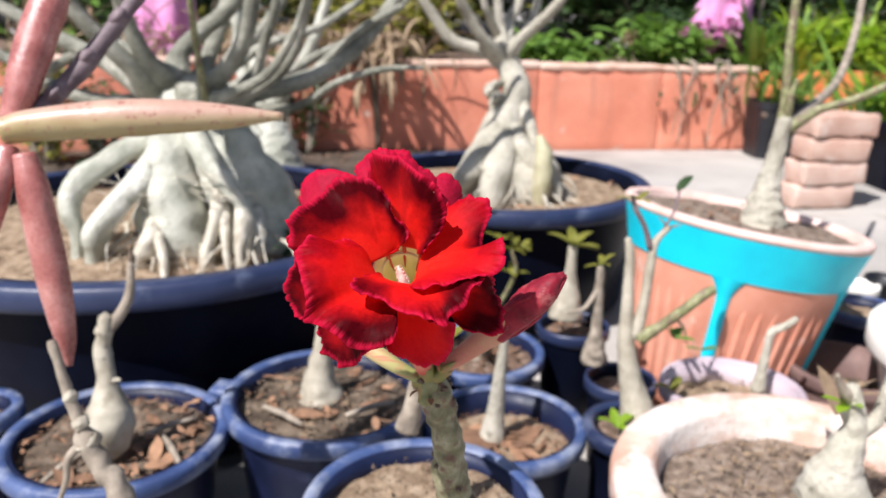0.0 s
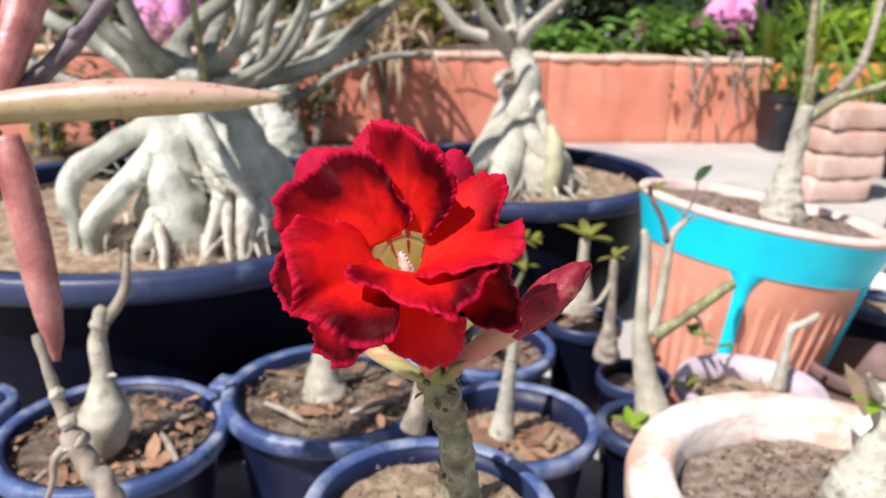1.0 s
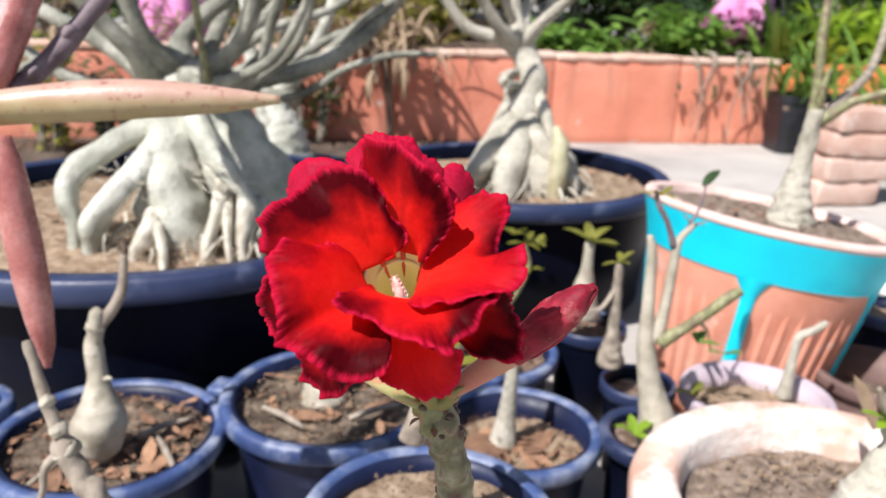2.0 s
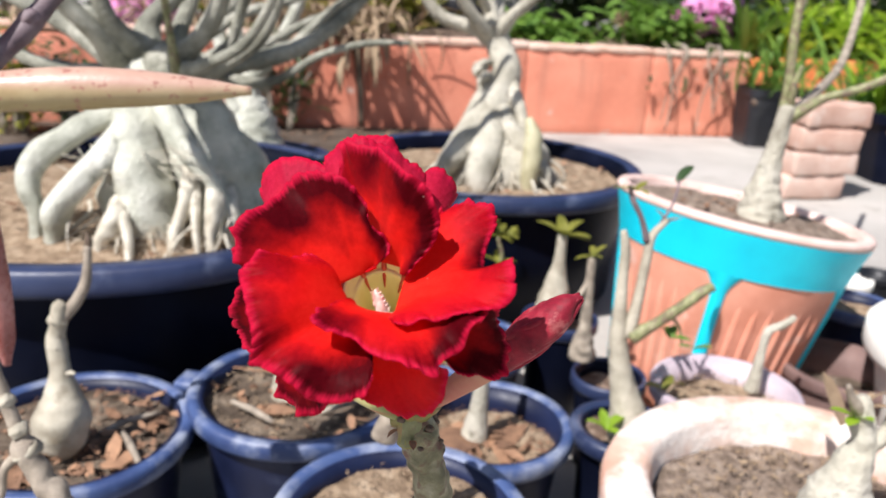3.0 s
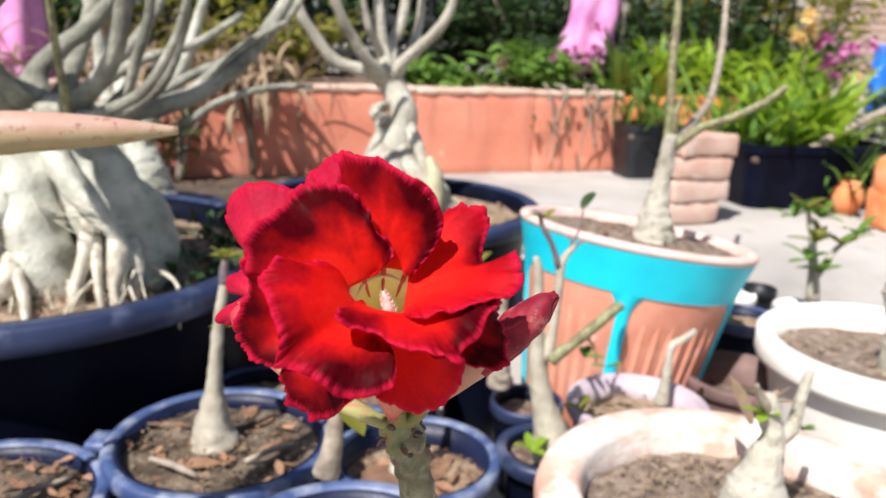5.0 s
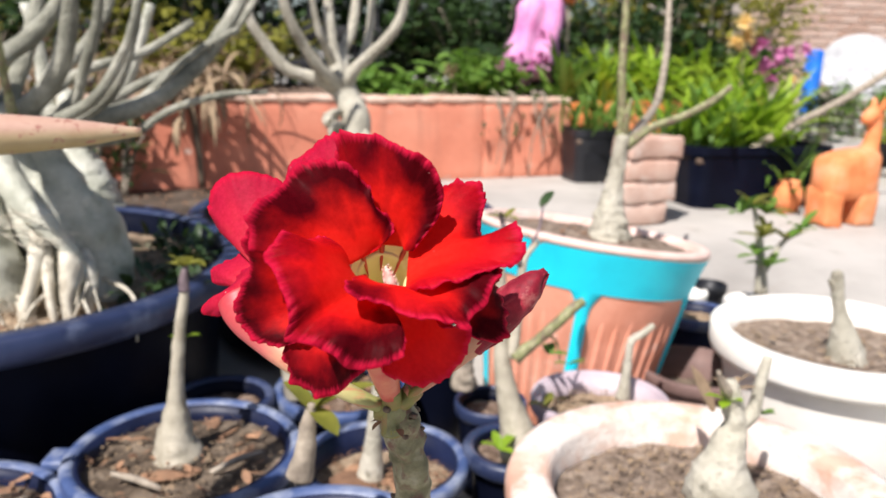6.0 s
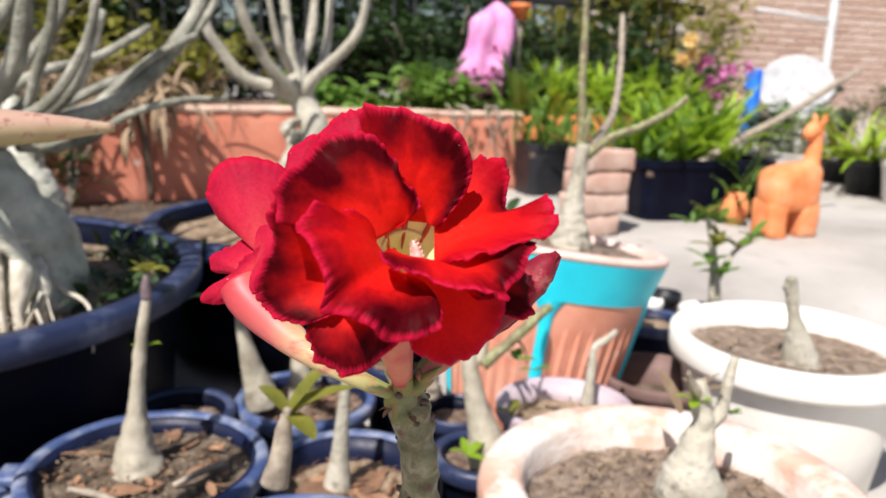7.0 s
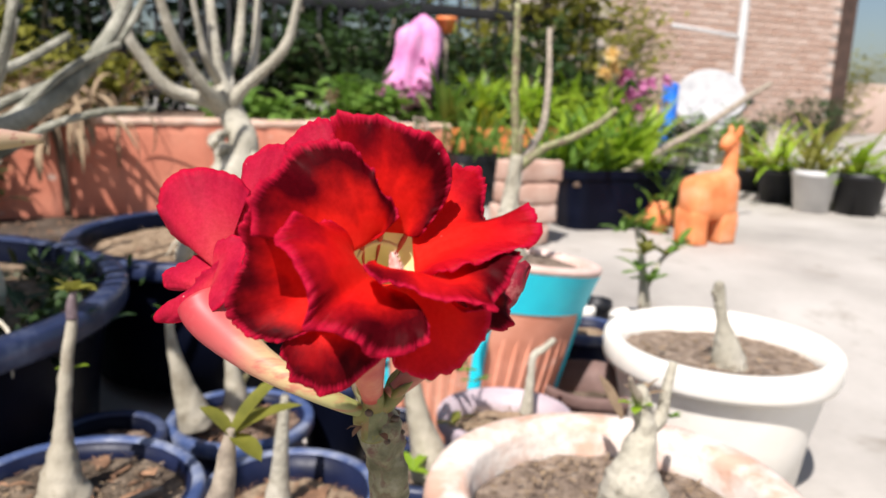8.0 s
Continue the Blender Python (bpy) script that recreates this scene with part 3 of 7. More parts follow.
petal(bloom, (0.004, 0.268, 0.452), (0.01, 0.266, 0.45), [(0.0122, 0.3000, 0.4666), (0.0151, 0.3000, 0.4692), (0.0187, 0.3000, 0.4693), (0.0221, 0.3000, 0.4662), (0.0244, 0.3000, 0.4617), (0.0219, 0.3000, 0.4568)], belly=(0.001, 0.001), velvet=(0.0, 0.0), seed=12.0, material='petal_back', ruffle=0.6)

# throat, stamens and the tube behind
tc, tax = Vector((0.0025, 0.2490, 0.4465)), Vector((0.03, 0.72, -0.69)).normalized()
bm = bmesh.new()
tube(bm, [tc - tax * 0.001, tc + tax * 0.004, tc + tax * 0.012, (0.006, 0.276, 0.409), (0.010, 0.283, 0.394)], [0.0102, 0.0084, 0.0062, 0.0048, 0.0030], 24, 6, 0.03, 90.0, cap=False)
throat = part("throat", bm, M["throat"], bloom, "pale yellow throat with red streaks")
bm = bmesh.new()
tube(bm, [tc + tax * 0.006, tc + tax * 0.016, (0.006, 0.276, 0.409), (0.010, 0.283, 0.393)], [0.0125, 0.0086, 0.0058, 0.0036], 22, 6, 0.05, 120.0, cap=False)
sleeve = part("tube", bm, M["tube_pink"], bloom, "reddish-pink outer flower tube")
sleeve.modifiers.new("thickness", "SOLIDIFY").thickness = 0.0003
throat.modifiers.new("thickness", "SOLIDIFY").thickness = 0.0004
bm = bmesh.new()
p0, p1 = Vector((0.004, 0.244, 0.441)), Vector((0.001, 0.242, 0.450))
tube(bm, [p0, p0.lerp(p1, 0.4), p0.lerp(p1, 0.8), p1], [0.0017, 0.0017, 0.0011, 0.0002], 12, 6, 0.3, 900.0, flute=0.12)
for i in range(60):
    a = i * 2.4
    c = p0.lerp(p1, 0.25 + 0.7 * i / 60)
    d = Vector((math.cos(a), -0.4, math.sin(a))).normalized()
    r = 0.0015 * (1 - i / 75)
    tube(bm, [c + d * r * 0.7, c + d * (r + 0.0006), c + d * (r + 0.0011) + Vector((0, 0, 0.0005))], [0.00018, 0.00014, 0.00005], 4, 2)
part("stamens", bm, M["pistil"], bloom)
tu = Vector((1, 0, 0))
tv = tax.cross(tu).normalized()
for i in range(3):
    a = 3.96 + i * 0.75
    d = tu * math.cos(a) + tv * math.sin(a)
    bm = bmesh.new()
    tube(bm, [tc + d * 0.0098 - tax * 0.0008, tc + d * 0.0086 + tax * 0.0018, tc + d * 0.0074 + tax * 0.005, tc + d * 0.0056 + tax * 0.010], [0.0007, 0.0008, 0.0006, 0.0002], 6, 4)
    part("streak", bm, M["streak"], throat)

# stem with scars and short prickles
bm = bmesh.new()
stem_line = [(0.012, 0.285, 0.389), (0.014, 0.288, 0.381), (0.020, 0.292, 0.357), (0.025, 0.300, 0.321), (0.055, 0.318, 0.22), (0.062, 0.33, 0.06), (0.06, 0.335, -0.02)]
tube(bm, stem_line, [0.0034, 0.0066, 0.0066, 0.0078, 0.010, 0.014, 0.02], 26, 16, 0.34, 170.0)
stem = part("stem", bm, M["rose_stem"], rose, "stubby green-brown stem with leaf scars")
bm = bmesh.new()
rng = random.Random(4)
for i in range(34):
    f = 0.05 + 0.95 * rng.random()
    pts = spline(stem_line, 7)
    j = int(f * 24)
    c, r = pts[j], 0.0062 + 0.002 * f
    a = rng.random() * 6.28
    d = Vector((math.cos(a), math.sin(a), 0.15))
    tube(bm, [c + d * r * 0.8, c + d * (r + 0.0003), c + d * (r + 0.0009) + Vector((0, 0, rng.uniform(-0.001, 0.001)))], [rng.uniform(0.0010, 0.0022), 0.0011, 0.0004], 8, 2, 0.4, 300.0)
part("leaf_scar", bm, M["scar"], stem)

# flower stalks, sepals and dry scales at the top of the stem
top = Vector((0.012, 0.286, 0.387))
stalks = [Vector((0.010, 0.282, 0.395)), Vector((0.019, 0.284, 0.394)), Vector((0.006, 0.289, 0.385)), top + Vector((-0.004, 0.010, 0.012))]
for n, tip in enumerate(stalks):
    bm = bmesh.new()
    tube(bm, [top + Vector((0, 0, -0.010)), top, top.lerp(tip, 0.55) + Vector((0, 0, -0.0008)), tip], [0.0046, 0.0044, 0.0036, 0.0034], 14, 7, 0.2, 300.0)
    part("stalk", bm, M["green_stem"] if n == 3 else M["calyx"], rose)
    way = (tip - top).normalized()
    su = way.orthogonal().normalized()
    sv = way.cross(su)
    for k in range(0 if n > 1 else 2):
        a = k * 2.1 + n * 1.7
        out = su * math.cos(a) + sv * math.sin(a)
        bm = bmesh.new()
        tube(bm, [tip + out * 0.0020 - way * 0.003, tip + out * 0.0036 + way * 0.001, tip + out * 0.0042 + way * 0.0035, tip + out * 0.0048 + way * 0.0065], [0.0012, 0.0016, 0.0011, 0.0002], 8, 5, 0.15, 300.0)
        part("sepal", bm, M["calyx"], rose)
for k in range(7):
    a = k * 2.4
    bm = bmesh.new()
    leaf(bm, top + Vector((math.cos(a) * 0.0048, math.sin(a) * 0.0048, -0.008 + 0.0007 * k)), a, rng.uniform(0.003, 0.006), 0.0026, rng.uniform(-0.5, 0.7), 0.8, 0.3)
    part("scale", bm, M["dry"], rose, "dry brown scale")

# the closed bud beside it
bud = empty("bud", (0, 0, 0))
bud.parent = rose
bud.matrix_parent_inverse = Matrix.Translation(-Vector(rose.location))
bud.location = (0.055, 0.280, 0.429)
bm = bmesh.new()
tube(bm, [(0.016, 0.284, 0.392), (0.025, 0.284, 0.399), (0.038, 0.283, 0.410), (0.046, 0.282, 0.418)], [0.0026, 0.0038, 0.0052, 0.0052], 16, 6, 0.05, 200.0)
part("tube", bm, M["tube_skin"], bud, "greenish-pink flower tube")
bm = bmesh.new()
tube(bm, [(0.038, 0.283, 0.409), (0.048, 0.281, 0.420), (0.055, 0.280, 0.427), (0.059, 0.280, 0.432), (0.063, 0.280, 0.435)], [0.0048, 0.0062, 0.0059, 0.0038, 0.0011], 30, 12, 0.10, 260.0, flute=0.07)
part("bud_petals", bm, M["bud_red"], bud, "tightly furled crimson bud tip")
axis0, axis1 = Vector((0.038, 0.283, 0.409)), Vector((0.063, 0.280, 0.435))
bw = (axis1 - axis0).normalized()
bu = bw.orthogonal().normalized()
bv = bw.cross(bu)
for k in range(5):
    line = []
    for q, r in enumerate((0.0044, 0.0055, 0.0062, 0.0059, 0.0040, 0.0011)):
        a = k * 1.257 + q * 0.28
        line.append(axis0.lerp(axis1, q / 5) + (bu * math.cos(a) + bv * math.sin(a)) * r * 0.97)
    bm = bmesh.new()
    tube(bm, line, [0.0004, 0.0009, 0.0012, 0.0013, 0.0011, 0.0006], 8, 7, 0.4, 400.0)
    part("petal_edge", bm, M["bud_red"], bud)
# second bloom, turned away behind the first
second = empty("flower", (0, 0, 0))
second.parent = rose
second.matrix_parent_inverse = Matrix.Translation(-Vector(rose.location))
second.location = (-0.028, 0.335, 0.435)
tagged(second, "second pinkish-red bloom seen from behind and beside")
bm = bmesh.new()
tube(bm, [(0.0090, 0.2870, 0.3860), (0.0008, 0.2870, 0.3903), (-0.0100, 0.2900, 0.3960), (-0.0212, 0.2980, 0.4018), (-0.0299, 0.3060, 0.4080), (-0.0369, 0.3140, 0.4151), (-0.0392, 0.3180, 0.4192)], [0.0022, 0.0028, 0.0036, 0.0050, 0.0066, 0.0080, 0.0078], 24, 6, 0.05, 110.0)
part("tube", bm, M["tube_fade"], second, "cream to pink trumpet tube")
petal(second, (-0.03, 0.326, 0.43), (-0.032, 0.324, 0.426), [(-0.0187, 0.3400, 0.4527), (-0.0243, 0.3430, 0.4585), (-0.0353, 0.3460, 0.4606), (-0.0458, 0.3480, 0.4568), (-0.0503, 0.3480, 0.4475), (-0.0472, 0.3470, 0.4390), (-0.0408, 0.3460, 0.4324), (-0.0321, 0.3420, 0.4320), (-0.0277, 0.3380, 0.4350)], belly=(0.002, 0.004, 0.005, 0.004), velvet=(0.0, 0.0), seed=11.0, material='petal_back', ruffle=0.5)
petal(second, (-0.028, 0.33, 0.432), (-0.026, 0.33, 0.43), [(-0.0224, 0.3520, 0.4510), (-0.0198, 0.3530, 0.4567), (-0.0180, 0.3540, 0.4637), (-0.0089, 0.3550, 0.4688), (-0.0006, 0.3550, 0.4683), (0.0032, 0.3540, 0.4624)], belly=(0.002, 0.003, 0.002), velvet=(0.0, 0.0), seed=12.5, material='petal_back', ruffle=0.5)
petal(second, (-0.034, 0.322, 0.424), (-0.036, 0.32, 0.42), [(-0.0311, 0.3360, 0.4326), (-0.0349, 0.3360, 0.4319), (-0.0475, 0.3380, 0.4274), (-0.0504, 0.3380, 0.4240), (-0.0489, 0.3360, 0.4198), (-0.0402, 0.3320, 0.4196)], belly=(0.001, 0.002, 0.001), velvet=(0.0, 0.0), seed=13.0, material='petal_back', ruffle=0.7)
petal(second, (-0.032, 0.316, 0.428), (-0.035, 0.314, 0.42), [(-0.0280, 0.3160, 0.4360), (-0.0358, 0.3200, 0.4295), (-0.0431, 0.3260, 0.4214), (-0.0535, 0.3300, 0.4126), (-0.0516, 0.3290, 0.4092), (-0.0437, 0.3240, 0.4113), (-0.0392, 0.3180, 0.4182), (-0.0321, 0.3120, 0.4263)], belly=(0.001, 0.002, 0.001), velvet=(0.1, 0.1), seed=14.0, material='petal_back', ruffle=0.7)
petal(second, (-0.034, 0.32, 0.426), (-0.038, 0.317, 0.42), [(-0.0325, 0.3220, 0.4389), (-0.0259, 0.3160, 0.4418), (-0.0258, 0.3100, 0.4362), (-0.0291, 0.3060, 0.4286), (-0.0348, 0.3060, 0.4203), (-0.0409, 0.3100, 0.4167), (-0.0431, 0.3150, 0.4194)], belly=(0.003, 0.004, 0.003), velvet=(0.0, 0.1), seed=15.0, material='petal_back', ruffle=0.6)

# ---- pots ----
def litter(name, x, y, z, r, n, seed, material="dry", size=0.018, label="dry brown fallen leaves and chips on the soil", slim=1.0, over=None):
    rng = random.Random(seed)
    bm = bmesh.new()
    for i in range(n):
        a, q = rng.random() * 6.283, r * math.sqrt(rng.random()) * 0.93
        px, py = x + q * math.cos(a), y + q * math.sin(a)
        L = size * min(1.9, 0.35 + rng.expovariate(2.2))
        h = 0.004 * noise.noise((px * 40, py * 40, seed)) + 0.002 + (over(px, py) - z if over else 0.0)
        leaf(bm, (px, py, z + h + 0.002 + rng.random() * 0.006), rng.random() * 6.283, L, L * slim * rng.uniform(0.18, 0.55), rng.uniform(-0.15, 0.35), rng.uniform(-0.6, 1.0), rng.uniform(-0.3, 0.5), 3, rng.uniform(-0.4, 0.4))
    return tagged(part(name, bm, M[material]), label, "leaf litter", kind="stuff")


def soil_disc(parent, x, y, z, r, material, seed, amp=0.006, crown=0.0):
    bm = bmesh.new()
    rings, segs = [], 44
    centre = bm.verts.new((x, y, z + crown))
    nr = 15
    for i in range(1, nr + 1):
        q = r * i / nr
        ring = []
        for k in range(segs):
            a = 2 * math.pi * k / segs
            px, py = x + q * math.cos(a), y + q * math.sin(a)
            h = amp * (noise.noise((px * 26, py * 26, seed)) + 0.6 * noise.noise((px * 90, py * 90, seed))) + crown * (1 - (q / r) ** 2)
            ring.append(bm.verts.new((px, py, z + h)))
        rings.append(ring)
    for k in range(segs):
        bm.faces.new((centre, rings[0][k], rings[0][(k + 1) % segs]))
    for a, b in zip(rings, rings[1:]):
        for k in range(segs):
            bm.faces.new((a[k], b[k], b[(k + 1) % segs], a[(k + 1) % segs]))
    part("soil", bm, M[material], parent)


def pot(x, y, zr, R, label, material="blue", lip=0.014, lip_h=0.02, taper=0.74, sink=0.02, soil="soil", base=None, seed=1.0, group="blue plastic plant pots", rim_material=None, name="plant_pot", crown=0.0):
    z0 = ground_z(y) if base is None else base
    ob = empty(name, (x, y, z0), label, "plant pot", group)
    H = zr - z0
    bm = bmesh.new()
    rb = R * taper
    lathe(bm, (x, y, z0), [(0.0, 0.0), (rb * 0.9, 0.0), (rb, 0.004), (rb + (R - lip - rb) * 0.5, H * 0.5), (R - lip * 0.9, H - lip_h), (R - lip * 0.9, H - 0.004),
                           (R - lip - 0.003, H - 0.002), (R - lip - 0.005, H - sink), (R - lip - 0.006, H - sink - 0.03)], 64, 0.012, seed)
    # Blue and navy bodies get a darker copy that holds their shade.
    part("body", bm, M[{"blue": "blue_body_shaded", "navy": "navy_dark_and_shaded"}.get(material, material)], ob)
    bm = bmesh.new()
    lathe(bm, (x, y, zr), [(R - lip, -0.004), (R - lip * 0.82, 0.0), (R - lip * 0.2, 0.0), (R, -0.004), (R, -lip_h * 0.8), (R - 0.003, -lip_h), (R - lip * 0.8, -lip_h * 1.05)], 72, 0.010, seed)
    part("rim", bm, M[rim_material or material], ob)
    soil_disc(ob, x, y, zr - sink, R - lip - 0.004, soil, seed, crown=crown)
    return ob


def tub_soil(x, y):
    """Height of the mounded soil in the widest tub."""
    return 0.158 + 0.045 * max(0.0, 1 - ((x + 0.455) ** 2 + (y - 1.268) ** 2) / 0.369 ** 2)


def sapling(name, foot, points, radii, label, material="caudex", seed=0, lump=0.1):
    """A young desert rose: swollen foot and a tapering stem, in one limb."""
    ob = empty(name, foot, label, "plant")
    bm = bmesh.new()
    end = Vector(points[-1])
    way = (end - Vector(points[-2])).normalized()
    tube(bm, [*points, end + way * radii[-1] * 0.7], [*radii, radii[-1] * 0.45], 20, 9, lump, 95.0)
    part("trunk", bm, M[material], ob)
    return ob


def tip_leaves(parent, at, n, size, seed, material="leaf", width=0.4, lift=(0.1, 1.0), name="leaf"):
    rng = random.Random(seed)
    for i in range(n):
        bm = bmesh.new()
        leaf(bm, at, i * 2.4 + rng.random(), size * rng.uniform(0.7, 1.2), size * width, rng.uniform(*lift), rng.uniform(0.2, 0.9), 0.25, 5)
        part(name, bm, M[material], parent)


def limb(parent, points, radii, material, name="branch", segs=9, lump=0.1, label=""):
    bm = bmesh.new()
    tube(bm, points, radii, segs, 6, lump, 50.0)
    return part(name, bm, M[material], parent, label)

pot(0.062, 0.335, 0.0, 0.10, "dusty blue plastic pot that holds the flowering plant", seed=9.0)
pot(-0.19, 0.44, -0.01, 0.09, "dusty blue plastic pot holding a bare cut stem", seed=8.0)
pot(-0.339, 0.765, 0.073, 0.122, "dusty blue plastic pot with leaf litter and a slim seedling", seed=1.0, sink=0.018, soil="soil_dark")
pot_b = pot(-0.114, 0.843, 0.086, 0.125, "dusty blue plastic pot with leaf litter and a bottle-shaped seedling", seed=2.0, soil="soil_dark")
bm = bmesh.new()
box(bm, (-0.245, 0.868, 0.072), (0.03, 0.034, 0.012), -0.2, 0.003)
part("lug", bm, M["blue"], pot_b, "small lifting lug on the rim")
pot(0.008, 0.587, 0.113, 0.110, "blue plastic plant pot with sandy soil and a leafy seedling", seed=3.0, soil="sandy")
pot(0.104, 0.852, 0.043, 0.102, "blue plastic plant pot with a grey tapered seedling", seed=4.0, sink=0.035, soil="sandy")
pot(0.085, 1.081, 0.037, 0.100, "blue plastic plant pot with two pale seedlings", seed=5.0)
pot(-0.085, 1.06, 0.045, 0.072, "dark blue plastic plant pot in shade beside a large tub", material="navy", seed=6.0, sink=0.02)
pot(0.262, 0.84, 0.05, 0.062, "small dark blue plastic pot crowded by a thick forked stem", material="navy", seed=7.0, sink=0.012)
pot(0.235, 1.13, 0.06, 0.058, "small dark nursery pot with a pale seedling", material="navy", seed=10.0, lip=0.006, group="dark nursery pots")
pot(0.285, 1.005, 0.03, 0.052, "small dark nursery pot with a leafless seedling", material="navy", seed=11.0, lip=0.006, group="dark nursery pots")
pot(-0.515, 0.80, 0.08, 0.05, "small blue plastic pot beside a larger one", seed=12.0)
pot(0.408, 0.912, 0.066, 0.093, "faded lavender plastic pot with pale soil", material="lavender", seed=13.0, lip=0.010, sink=0.03, soil="sandy", group="pale pots")
pot(0.78, 0.922, 0.132, 0.174, "large white plastic planter with a thick rolled rim", material="white_pot", seed=14.0, lip=0.018, lip_h=0.04, sink=0.036, taper=0.72, soil="soil_pale", group="pale pots")
pot(0.625, 1.03, 0.045, 0.088, "brown clay pot with a pale chipped rim in shade", material="brown_tray", seed=15.0, lip=0.009, sink=0.05, soil="soil_dark", group="clay pots")
pot(0.924, 1.30, 0.045, 0.060, "pale worn plastic pot with a small leafy shrub", material="white_pot", seed=16.0, lip=0.006, soil="sandy", group="pale pots")
pot(0.757, 1.245, 0.055, 0.066, "small dusty blue pot with pale soil behind others", seed=26.0, lip=0.008, soil="sandy")
pot(0.826, 1.375, 0.05, 0.034, "tiny white plastic pot standing behind others", material="white_pot", seed=27.0, lip=0.004, group="pale pots")
pot(0.884, 1.400, 0.055, 0.036, "tiny black nursery pot standing behind others", material="black", seed=17.0, lip=0.005, group="dark nursery pots")

# wide tub with the old desert rose, and the second tub behind
pot(-0.455, 1.268, 0.202, 0.405, "very wide navy plastic tub holding an old desert rose", material="navy", seed=18.0, lip=0.032, lip_h=0.034, taper=0.86, sink=0.044, soil="sandy", group="wide navy tubs", name="wide_tub", crown=0.045)
pot(0.150, 1.585, 0.200, 0.306, "wide navy plastic tub holding a gnarled desert rose", material="navy", seed=19.0, lip=0.028, lip_h=0.03, taper=0.86, sink=0.035, soil="sandy", group="wide navy tubs", name="wide_tub")

# thick-rimmed whitewashed bowl
ix, iy, iz = 0.371, 0.617, 0.118
bowl = empty("clay_planter", (ix, iy, ground_z(iy)), "thick-rimmed terracotta bowl planter with flaking whitewash", "plant pot", "clay pots")
H = iz - ground_z(iy)
bm = bmesh.new()
lathe(bm, (ix, iy, ground_z(iy)), [(0, 0), (0.115, 0), (0.125, 0.006), (0.15, H * 0.55), (0.16, H - 0.05), (0.15, H - 0.045)], 64, 0.02, 3.3)
part("body", bm, M["limewashed"], bowl)
bm = bmesh.new()
lathe(bm, (ix, iy, iz), [(0.158, -0.055), (0.178, -0.048), (0.186, -0.036), (0.1875, -0.014), (0.184, -0.004), (0.176, 0.0), (0.153, 0.001), (0.146, -0.002), (0.142, -0.010), (0.140, -0.045), (0.138, -0.07)], 80, 0.02, 4.1)
part("rim", bm, M["limewashed"], bowl, "chipped white rim with terracotta showing")
soil_disc(bowl, ix, iy, iz - 0.036, 0.1385, "soil_pale", 21.0, 0.008)

# turquoise and salmon pot, with pilasters and fluted panels
kx, ky, kb = 0.452, 1.150, ground_z(1.150) + 0.017
KH = 0.326
kz = kb + KH
LEAN = radians(8.5)
teal = empty("painted_pot", (kx, ky, kb), "leaning salmon clay pot with a turquoise painted band and fluted panels", "plant pot", "clay pots")
bm = bmesh.new()
lathe(bm, (kx, ky, kb), [(0, 0), (0.110, 0), (0.116, 0.006), (0.154, KH - 0.074), (0.170, KH - 0.012), (0.160, KH - 0.012)], 72, 0.004, 5.0)
part("body", bm, M["salmon"], teal)
bm = bmesh.new()
lathe(bm, (kx, ky, kb), [(0.150, KH - 0.0745), (0.1562, KH - 0.074), (0.1565, KH - 0.072), (0.1640, KH - 0.042), (0.1722, KH - 0.013), (0.166, KH - 0.011)], 96, 0.004, 5.0)
part("band", bm, M["teal"], teal, "turquoise painted band with drips", smooth=False)
bm = bmesh.new()
lathe(bm, (kx, ky, kz), [(0.166, -0.013), (0.1725, -0.012), (0.1738, -0.005), (0.171, -0.001), (0.160, 0.0), (0.156, -0.004), (0.152, -0.05)], 80, 0.010, 7.0)
part("rim", bm, M["salmon_rim"], teal, "worn pale salmon rim")
soil_disc(teal, kx, ky, kz - 0.014, 0.155, "soil_pale", 22.0, 0.007, 0.008)
for i in range(5):
    a0 = radians(-114) + i * 2 * math.pi / 5
    bm = bmesh.new()
    rows = []
    for j in range(17):
        f = (j / 16) ** 1.6
        h = (KH - 0.072) * (1 - 0.99 * f)
        r = 0.116 + (0.154 - 0.116) * (h / (KH - 0.074)) + 0.0024
        w = 0.0095 + 0.018 * max(0.0, 1 - f * 7) ** 2
        row = []
        for u, out in ((-1, -0.006), (-0.85, 0.0), (0, 0.001), (0.85, 0.0), (1, -0.006)):
            a = a0 + u * w / r
            row.append(bm.verts.new((kx + (r + out) * math.cos(a), ky + (r + out) * math.sin(a), kb + h)))
        rows.append(row)
    for a, b in zip(rows, rows[1:]):
        for q in range(4):
            bm.faces.new((a[q], a[q + 1], b[q + 1], b[q]))
    part("pilaster", bm, M["teal"], teal)
    for n in range(7):
        a = a0 + 2 * math.pi / 5 * (n + 1.5) / 9.0
        bm = bmesh.new()
        line, rad = [], []
        for j in range(6):
            f = j / 5
            h = (KH - 0.090) * (1 - 0.92 * f)
            r = 0.116 + (0.154 - 0.116) * (h / (KH - 0.074)) - 0.0050
            line.append((kx + r * math.cos(a), ky + r * math.sin(a), kb + h))
            rad.append(0.0068 if 0 < j < 5 else 0.003)
        tube(bm, line, rad, 8, 2)
        part("flute", bm, M["salmon"], teal)
teal.rotation_euler = (radians(-3), LEAN, 0)
teal.scale = (1.075, 1.075, 1.0)

